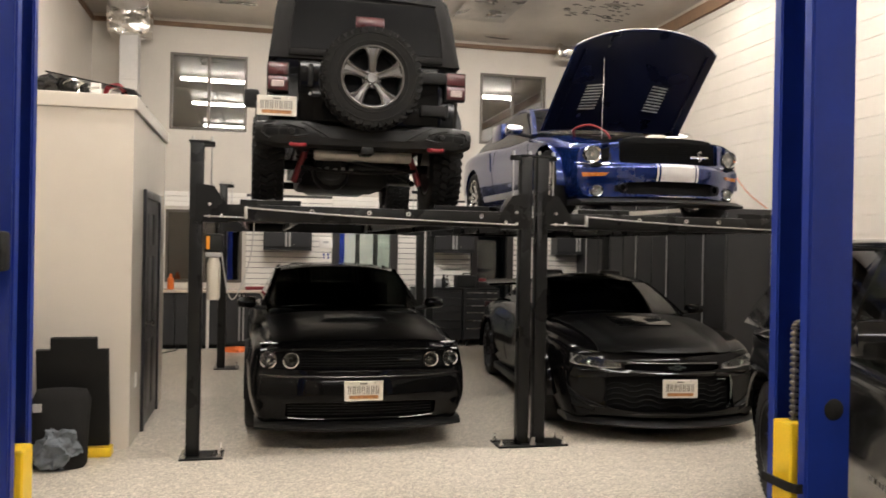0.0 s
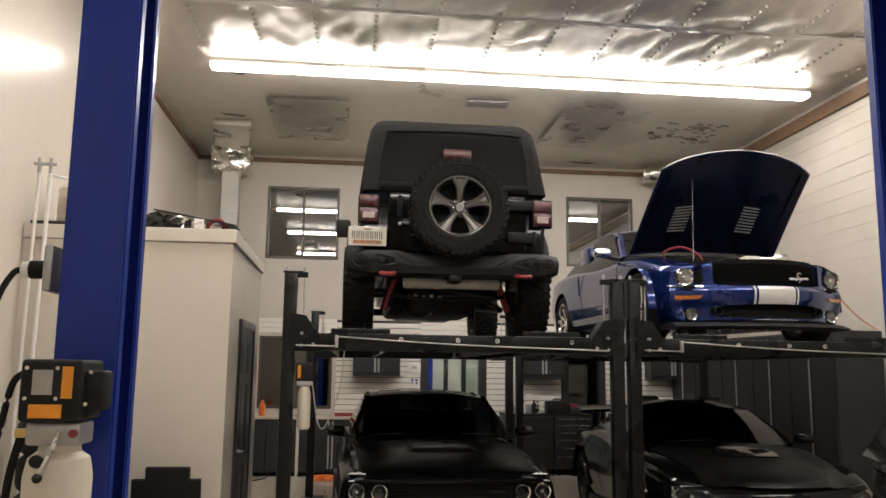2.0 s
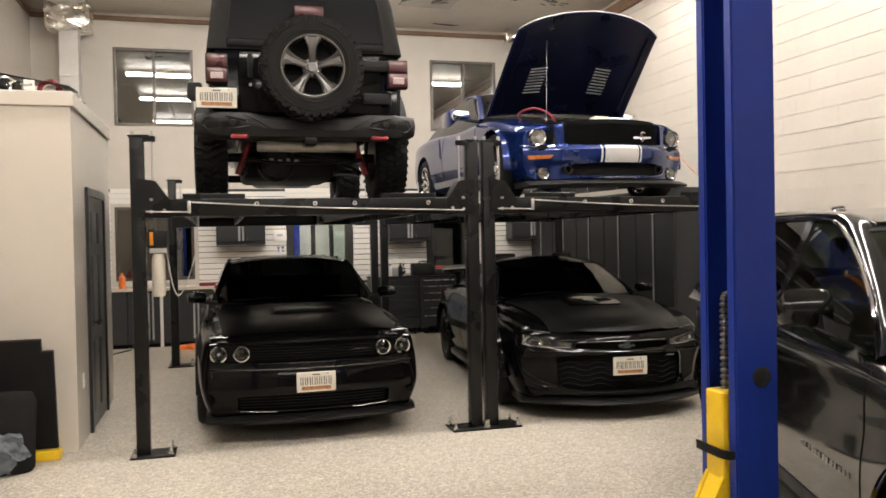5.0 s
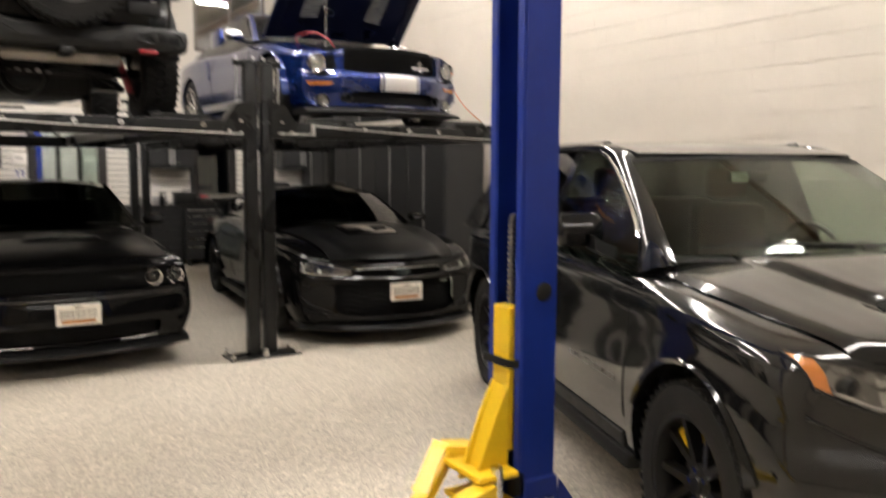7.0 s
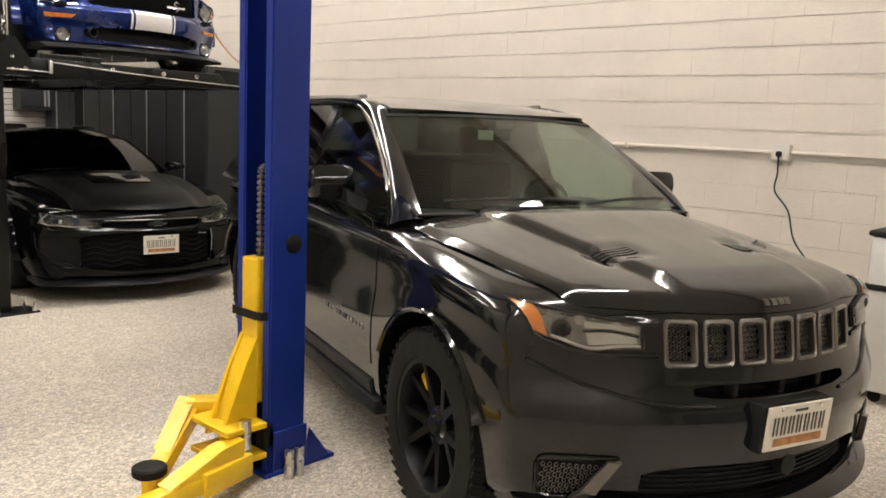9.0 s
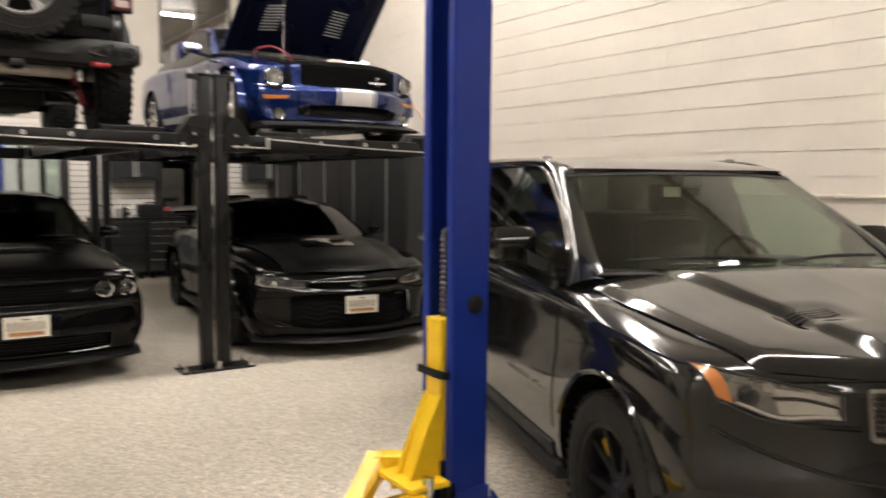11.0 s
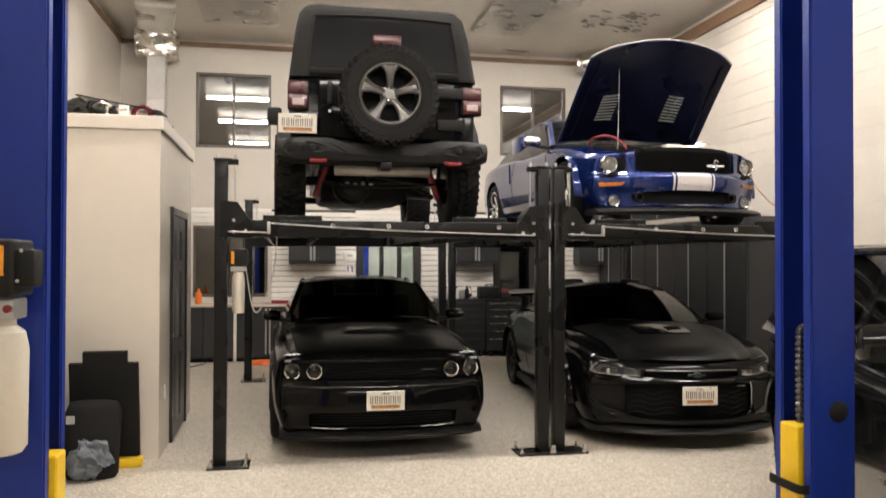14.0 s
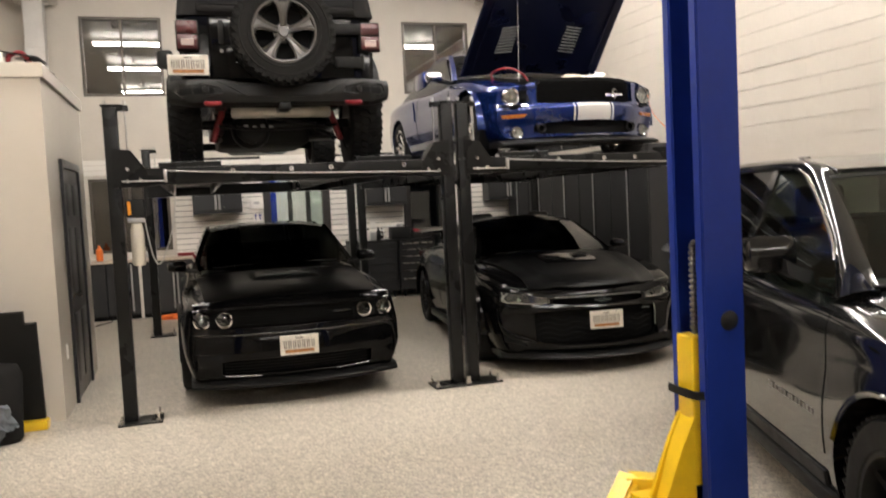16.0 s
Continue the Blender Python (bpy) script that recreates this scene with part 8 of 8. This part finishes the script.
def closet_clutter():
    z = BZ + 0.117
    b = thing("bin_bag", "crumpled glossy black bin bag of parts on closet roof", "bag", pose(-1.78, 6.98, z))
    bm = bmesh.new()
    box(bm, -0.22, 0.22, -0.13, 0.13, 0.0, 0.13, 0.05, 3)
    bmesh.ops.subdivide_edges(bm, edges=bm.edges, cuts=5, use_grid_fill=True)
    crumple(bm, 0.05, 7, 2)
    crumple(bm, 0.035, 19, 5)
    for v in bm.verts:
        v.co.z = max(v.co.z, 0.0)
    part("body", bm, M_BINBAG, b, angle=15)
    p = thing("engine_hood_part", "dark car trim panel propped on closet roof", "car part", pose(-1.50, 7.10, z))
    part("panel", loft(bmesh.new(), [[Vector((x, y, 0.185 - 0.17 * (x + 0.3) + q)) for y, q in ((-0.2, 0.0), (0.2, 0.02), (0.2, 0.032), (-0.2, 0.010))] for x in (-0.20, 0.1, 0.3, 0.46)]), M_CARSATIN, p)
    part("foot", cbox(-0.12, -0.07, -0.15, 0.15, 0.0, 0.14, 0.01), M_PLASTIC, p)
    part("foot", cbox(0.35, 0.40, -0.15, 0.15, 0.0, 0.062, 0.01), M_PLASTIC, p)
    h = thing("headlamp_unit", "loose car headlamp unit with clear lens on closet roof", "car part", pose(-1.50, 6.90, z, 0, 18, 25))
    part("housing", cbox(-0.11, 0.10, -0.07, 0.08, 0.0, 0.10, 0.035, 3), M_PLASTIC, h)
    part("reflector", clathe([(0.0, -0.070), (0.03, -0.074), (0.045, -0.086), (0.045, -0.06), (0.0, -0.06)], 18, "y", (0.03, 0, 0.05)), M_CHROME, h)
    part("trim", tube(bmesh.new(), arc_points([(-0.10, -0.075, 0.03), (-0.06, -0.08, 0.085), (0.0, -0.08, 0.10), (0.09, -0.075, 0.085)], 5), 0.008, 6), M_CHROME, h)
    part("lens", cbox(-0.09, 0.09, -0.094, -0.088, 0.02, 0.085, 0.005), G_LENS, h)
    w = small_box("metal_box", "small grey metal box on closet roof", "box", -1.33, 6.93, z, 0.06, 0.08, 0.075, M_GREYMETAL, rz=20)
    part("flap", cbox(-0.05, 0.03, -0.05, -0.042, 0.02, 0.10, 0.003, 1), M_WHITE, w, "white paper flap")
    k = thing("dark_clamp", "black and silver clamp lying on closet roof", "clamp", pose(-1.40, 6.88, z))
    part("jaw", cbox(-0.04, 0.02, -0.03, 0.03, 0.0, 0.09, 0.01), M_PLASTIC, k)
    part("screw", crod((0.0, 0.0, 0.045), (0.10, -0.02, 0.06), 0.010, 10), M_CHROME, k)
    r = thing("red_trim_ring", "red and white curved lamp ring on closet roof", "car part", pose(-1.19, 6.95, z))
    part("ring", tube(bmesh.new(), [(0.075 * math.cos(q * math.pi / 14), 0.02 * math.sin(q), 0.012 + 0.092 * math.sin(q * math.pi / 14)) for q in range(15)], 0.020, 10), M_REDPAINT, r)
    part("white_edge", tube(bmesh.new(), [(0.054 * math.cos(q * math.pi / 14), -0.004, 0.008 + 0.068 * math.sin(q * math.pi / 14)) for q in range(6, 15)], 0.006, 8), M_WHITE, r)
    st = thing("long_strip", "long dark trim strip across closet roof", "trim strip", pose(-1.3, 7.5, z))
    part("strip", tube(bmesh.new(), [(-0.6, 0, 0.16), (0.0, 0.0, 0.10), (0.28, 0.0, 0.02)], 0.014, 8), M_PLASTIC, st)
    cn = thing("grey_canister", "beige plastic canister with a label on closet roof", "canister", pose(-2.36, 7.02, z + 0.03))
    part("body", clathe([(0.0, 0.0), (0.13, 0.0), (0.14, 0.02), (0.14, 0.30), (0.11, 0.34), (0.0, 0.34)], 24, "z"), M_OIL, cn)
    part("label", clathe([(0.139, 0.08), (0.1415, 0.08), (0.1415, 0.22), (0.139, 0.22)], 24, "z"), M_COUNTER, cn)
    sh = thing("flat_board", "thin dark board lying on closet roof", "board", pose(-2.36, 6.98, z))
    part("board", cbox(-0.26, 0.26, -0.2, 0.2, 0.0, 0.028, 0.004), M_DARKTRIM, sh)
    ro = thing("pipe_run", "two slim white pipes standing against the closet corner", "pipe", pose(-2.53, 6.70, 0))
    part("pipe", tube(bmesh.new(), [(-0.06, 0.0, 0.0), (-0.03, 0.02, 3.2)], 0.014, 10), M_WHITE, ro)
    part("pipe", tube(bmesh.new(), [(0.02, 0.0, 0.0), (0.06, 0.02, 3.26)], 0.016, 10), M_WHITE, ro)
    part("cross_pipe", tube(bmesh.new(), [(0.06, 0.02, 3.17), (0.5, 0.25, 3.10)], 0.013, 10), M_WHITE, ro)
    for x in (-0.03, 0.06):
        part("valve", cbox(x - 0.045, x + 0.045, 0.0, 0.03, 3.24, 3.265, 0.006), M_GREYMETAL, ro)
        part("valve_stem", crod((x, 0.015, 3.18), (x, 0.015, 3.30), 0.016, 10), M_GREYMETAL, ro)


closet_clutter()


def floor_clutter():
    m = thing("foam_mat", "black foam floor panel with a notched top leaning on the closet", "mat", pose(-1.385, 6.60, 0.075, 8))
    bm = bmesh.new()
    plate(bm, [(-0.25, 0, 0), (0.25, 0, 0), (0.25, 0, 0.745), (0.17, 0, 0.745), (0.17, 0, 0.835), (-0.15, 0, 0.835), (-0.15, 0, 0.745), (-0.25, 0, 0.745)], 0.05)
    part("panel", bm, M_RUBBER, m)
    y = thing("yellow_curb", "yellow plastic curb block on the floor", "block", pose(-1.36, 6.56, 0))
    part("block", cbox(-0.27, 0.25, -0.03, 0.10, 0, 0.072, 0.01), M_YELLOW, y)
    b = thing("laundry_bag", "open black mesh bag stuffed with denim, standing on the floor", "bag", pose(-1.42, 6.27, 0))
    bm = bmesh.new()
    rr = []
    for z, wx, wy in ((0.0, 0.17, 0.10), (0.03, 0.19, 0.12), (0.25, 0.195, 0.12), (0.48, 0.20, 0.10), (0.55, 0.17, 0.06), (0.56, 0.10, 0.03)):
        rr.append([Vector((wx * math.cos(a) * (1 + 0.05 * noise.noise((a, z * 5, 1))), wy * math.sin(a) + 0.03 + z * 0.10, z)) for a in (2 * math.pi * k / 24 for k in range(24))])
    loft(bm, rr)
    part("sack", bm, M_SOFTTOP, b, angle=60)
    bm = bmesh.new()
    bmesh.ops.create_icosphere(bm, subdivisions=5, radius=0.14, matrix=Matrix.Translation((0.015, -0.055, 0.15)) @ Matrix.Diagonal((1.1, 0.62, 0.95, 1)))
    crumple(bm, 0.06, 8, 4)
    crumple(bm, 0.035, 19, 7)
    crumple(bm, 0.012, 45, 2)
    part("denim", bm, M_DENIM, b, "crumpled washed denim", angle=60)
    part("tag", cbox(-0.15, -0.09, -0.095, -0.088, 0.42, 0.48, 0.004, 1), M_GREYMETAL, b)
    for k in range(5):
        t = thing("loose_tyre", "black tyre lying flat in a stack beside the closet", "tyre", pose(-2.02 + 0.01 * (k % 2), 6.25, 0.26 * k + 0.13), group="stacked tyres")
        r, w2 = 0.335, 0.13
        part("tyre", clathe([(0.22, -w2 * 0.8), (0.24, -w2), (r - 0.05, -w2), (r - 0.012, -w2 * 0.75), (r, -w2 * 0.5), (r, w2 * 0.5), (r - 0.012, w2 * 0.75), (r - 0.05, w2), (0.24, w2), (0.22, w2 * 0.8)], 40, "z"), M_TYRE, t)
    c = thing("extension_cord", "orange extension cord coiled on the floor by the cabinets", "cord", pose(-0.36, 12.6, 0))
    pts = []
    for k in range(90):
        a = k * 0.42
        r = 0.15 + 0.02 * math.sin(k * 1.7)
        pts.append((r * 1.15 * math.cos(a), r * math.sin(a), 0.012 + 0.0006 * k))
    part("coil", tube(bmesh.new(), pts, 0.009, 6), M_ORANGE, c)
    d = thing("floor_cable", "thin black cable trailing on the floor by the closet", "cable", pose(0, 0, 0))
    part("cable", tube(bmesh.new(), arc_points([(-1.55, 12.2, 0.01), (-1.36, 12.6, 0.01), (-1.25, 12.85, 0.01), (-1.24, 13.0, 0.05)], 6), 0.008, 6), M_PLASTIC, d)
    o = thing("orange_hose", "thin orange hose running down to the lockers", "hose", pose(0, 0, 0))
    part("hose", tube(bmesh.new(), arc_points([(4.32, 6.90, 2.49), (4.70, 7.45, 2.40), (5.20, 8.0, 2.29), (5.66, 8.5, 2.235), (5.98, 8.77, 2.17)], 8), 0.006, 6), M_ORANGE, o)


floor_clutter()


# ---- pump on the lift column ----
def pump_unit():
    t = thing("lift_pump", "black pump motor with orange labels over a white oil tank", "pump", pose(-0.883, 2.633, 0))
    m = part("motor", cbox(-0.085, 0.085, -0.12, 0.09, 1.50, 1.675, 0.012, 3), M_PLASTIC, t)
    part("terminal_box", cbox(0.075, 0.14, -0.10, 0.0, 1.53, 1.645, 0.012), M_PLASTIC, m)
    part("name_plate", cbox(-0.05, 0.005, -0.1215, -0.1195, 1.575, 1.645), M_GREYMETAL, m)
    part("warning_label", cbox(0.03, 0.06, -0.1215, -0.1195, 1.565, 1.655), M_ORANGELABEL, m)
    part("warning_label", cbox(-0.055, 0.035, -0.1215, -0.1195, 1.510, 1.548), M_ORANGELABEL, m)
    for x, z in ((-0.065, 1.65), (0.018, 1.65), (-0.065, 1.565), (0.018, 1.565), (0.11, 1.64), (0.10, 1.55)):
        part("screw", crod((x, -0.119, z), (x, -0.126, z), 0.006, 8), M_CHROME, m)
    v = part("valve_block", cbox(-0.075, 0.075, -0.075, 0.06, 1.43, 1.495, 0.008), M_GREYMETAL, t)
    part("release_lever", tube(bmesh.new(), [(0.02, -0.08, 1.47), (0.01, -0.10, 1.42), (-0.015, -0.115, 1.35)], 0.007, 8), M_STEEL, v)
    kn = bmesh.new()
    bmesh.ops.create_uvsphere(kn, u_segments=16, v_segments=10, radius=0.014, matrix=Matrix.Translation((-0.017, -0.117, 1.345)))
    part("lever_knob", kn, M_PLASTIC, v)
    part("red_button", crod((0.06, -0.075, 1.465), (0.06, -0.09, 1.465), 0.012, 12), M_REDPAINT, v)
    part("fitting", cbox(-0.115, -0.075, -0.05, -0.02, 1.45, 1.475, 0.005), M_YELLOWBRASS, v)
    part("oil_tank", clathe([(0.0, 1.02), (0.08, 1.02), (0.093, 1.04), (0.095, 1.34), (0.085, 1.39), (0.06, 1.41), (0.058, 1.43), (0.0, 1.43)], 28, "z"), M_OIL, t, "milky white oil tank")
    part("filler_cap", crod((-0.03, -0.085, 1.385), (-0.03, -0.105, 1.39), 0.018, 12), M_PLASTIC, t)
    part("hydraulic_hose", tube(bmesh.new(), arc_points([(-0.10, -0.03, 1.46), (-0.125, -0.04, 1.30), (-0.13, -0.03, 1.0), (-0.10, 0.05, 0.5), (-0.02, 0.18, 0.10)], 8), 0.012, 8), M_RUBBER, t)
    part("bracket", cbox(-0.06, -0.03, 0.05, 0.22, 1.44, 1.62, 0.004, 1), M_BLACKSTEEL, t)
    o = thing("power_socket", "grey socket box with a fat black plug on the lift column", "socket", pose(-0.998, 2.842, 1.967))
    part("box", cbox(-0.03, 0.0, -0.07, 0.07, -0.075, 0.075, 0.008), M_GREYMETAL, o)
    part("plug", crod((-0.03, 0, 0), (-0.09, 0, 0.0), 0.030, 16), M_RUBBER, o)
    part("plug_collar", crod((-0.09, 0, 0), (-0.115, 0, 0), 0.027, 16), M_WHITE, o)
    part("power_cord", tube(bmesh.new(), arc_points([(-0.115, 0, 0), (-0.135, -0.03, -0.02), (-0.155, -0.08, -0.12), (-0.145, -0.12, -0.30), (-0.125, -0.16, -0.46), (-0.10, -0.2, -0.58), (-0.06, -0.22, -0.52), (-0.02, -0.25, -0.37), (0.02, -0.27, -0.33)], 8), 0.010, 8), M_RUBBER, o)


M_YELLOWBRASS = material("brass", (0.55, 0.40, 0.16), 0.3, metal=1.0, vary=0.15, scale=20)
pump_unit()


# ---- along the block wall ----
def wall_services():
    p = thing("conduit", "cream painted pipe run along the block wall", "pipe", pose(XR - 0.03, 0, 1.475))
    part("pipe", tube(bmesh.new(), [(0, -4.0, 0), (0, 0.0, 0), (0, 2.06, 0.0)], 0.014, 10), M_BLOCK, p)
    part("pipe", tube(bmesh.new(), [(0, 2.20, 0), (0, 4.0, 0.0), (0, 8.7, 0)], 0.014, 10), M_BLOCK, p)
    for y in (-1.5, 0.9, 3.4, 5.8):
        part("pipe_clip", cbox(-0.017, 0.03, y - 0.012, y + 0.012, -0.024, 0.024, 0.003, 1), M_BLOCK, p)
    o = thing("wall_outlet", "cream outlet box with a plug on the block wall", "outlet", pose(XR - 0.002, 2.13, 1.475))
    part("box", cbox(-0.055, 0.0, -0.065, 0.065, -0.06, 0.06, 0.006), M_BLOCK, o)
    part("cover", cbox(-0.060, -0.0555, -0.055, 0.055, -0.055, 0.055, 0.003, 1), M_WHITE_OLD, o)
    part("plug", cbox(-0.10, -0.060, -0.015, 0.02, -0.03, 0.01, 0.008), M_PLASTIC, o)
    part("cord", tube(bmesh.new(), arc_points([(-0.09, 0, -0.02), (-0.07, 0.0, -0.15), (-0.06, 0.01, -0.28), (-0.06, -0.10, -0.42), (-0.06, -0.16, -0.62), (-0.06, -0.30, -0.80), (-0.10, -0.42, -0.98), (-0.16, -0.66, -1.02)], 8), 0.006, 6), M_PLASTIC, o)
    c = thing("workshop_cart", "pale grey steel workshop cabinet with black edges by the wall", "cabinet", pose(5.62, 0.98, 0))
    part("body", cbox(-0.36, 0.36, -0.45, 0.30, 0.08, 1.02, 0.02), M_WHITE_OLD, c)
    part("top_tray", cbox(-0.375, 0.375, -0.465, 0.315, 1.022, 1.055, 0.01), M_PLASTIC, c)
    part("middle_band", cbox(-0.372, 0.372, -0.462, 0.312, 0.70, 0.735, 0.006), M_PLASTIC, c)
    part("handle", tube(bmesh.new(), arc_points([(-0.36, 0.10, 1.05), (-0.38, 0.10, 1.10), (-0.38, -0.25, 1.10), (-0.36, -0.25, 1.05)], 5), 0.014, 8), M_PLASTIC, c)
    for x in (-0.28, 0.28):
        for y in (-0.36, 0.2):
            part("castor", clathe([(0.0, -0.015), (0.035, -0.015), (0.04, 0.0), (0.035, 0.015), (0.0, 0.015)], 14, "x", (x, y, 0.04)), M_RUBBER, c)
    d = thing("roll_up_door", "pale grey roll-up door closing the bay behind the viewer", "door", pose(0, YF + 0.01, 0), kind="structure")
    for k in range(9):
        part("door_panel", cbox(-1.6, 5.0, 0.0, 0.04, 0.46 * k + 0.004, 0.46 * k + 0.456, 0.008), M_DOORPANEL, d)


M_DOORPANEL = material("pale_grey_panel", (0.26, 0.25, 0.23), 0.5, vary=0.15, scale=2)
wall_services()


# ---- blocks of the long wall: the stretch nearest the walk as single pieces, the rest joined ----
def block_wall():
    wall = bpy.data.objects["wall_right"]
    H, L, g = 0.2032, 0.4064, 0.008
    me = {}

    def shared(length):
        key = round(length, 3)
        if key not in me:
            bm = bmesh.new()
            box(bm, 0, 0.018, 0.0004, length - 0.0004, g / 2, H - g / 2)
            me[key] = bm
            m = bpy.data.meshes.new("block")
            bm.to_mesh(m)
            bm.free()
            m.materials.append(M_BLOCK)
            me[key] = m
        return me[key]
    verts, faces = [], []
    n = 0
    rows = int(ZC / H) + 1
    for r in range(rows):
        z = r * H
        y = -3.2 - (L / 2 if r % 2 else 0)
        while y < YB:
            a, b = max(y, -3.2), min(y + L, YB)
            if b - a > 0.02:
                near = 1.1 < a < 6.6 and 1.0 < z < 4.3
                if near and n < 290:
                    ob = new("block", shared(b - a))
                    ob.parent = wall
                    ob.location = (XR - 0.006 + 0.0004 * random.random(), a, z)
                    n += 1
                else:
                    x0, x1 = XR - 0.006, XR + 0.016
                    q = len(verts)
                    zz0, zz1 = z + g / 2, min(z + H - g / 2, ZC + 0.08)
                    aa, bb = a + 0.0004, b - 0.0004
                    verts.extend([(x0, aa, zz0), (x0, bb, zz0), (x0, bb, zz1), (x0, aa, zz1), (x1, aa, zz0), (x1, bb, zz0), (x1, bb, zz1), (x1, aa, zz1)])
                    for f in ((0, 3, 2, 1), (0, 1, 5, 4), (1, 2, 6, 5), (2, 3, 7, 6), (3, 0, 4, 7)):
                        faces.append([q + i for i in f])
            y += L
    m = bpy.data.meshes.new("block_courses")
    m.from_pydata(verts, [], faces)
    m.materials.append(M_BLOCK)
    ob = new("block_courses", m)
    ob.parent = wall
    ob["kind"] = "stuff"


block_wall()
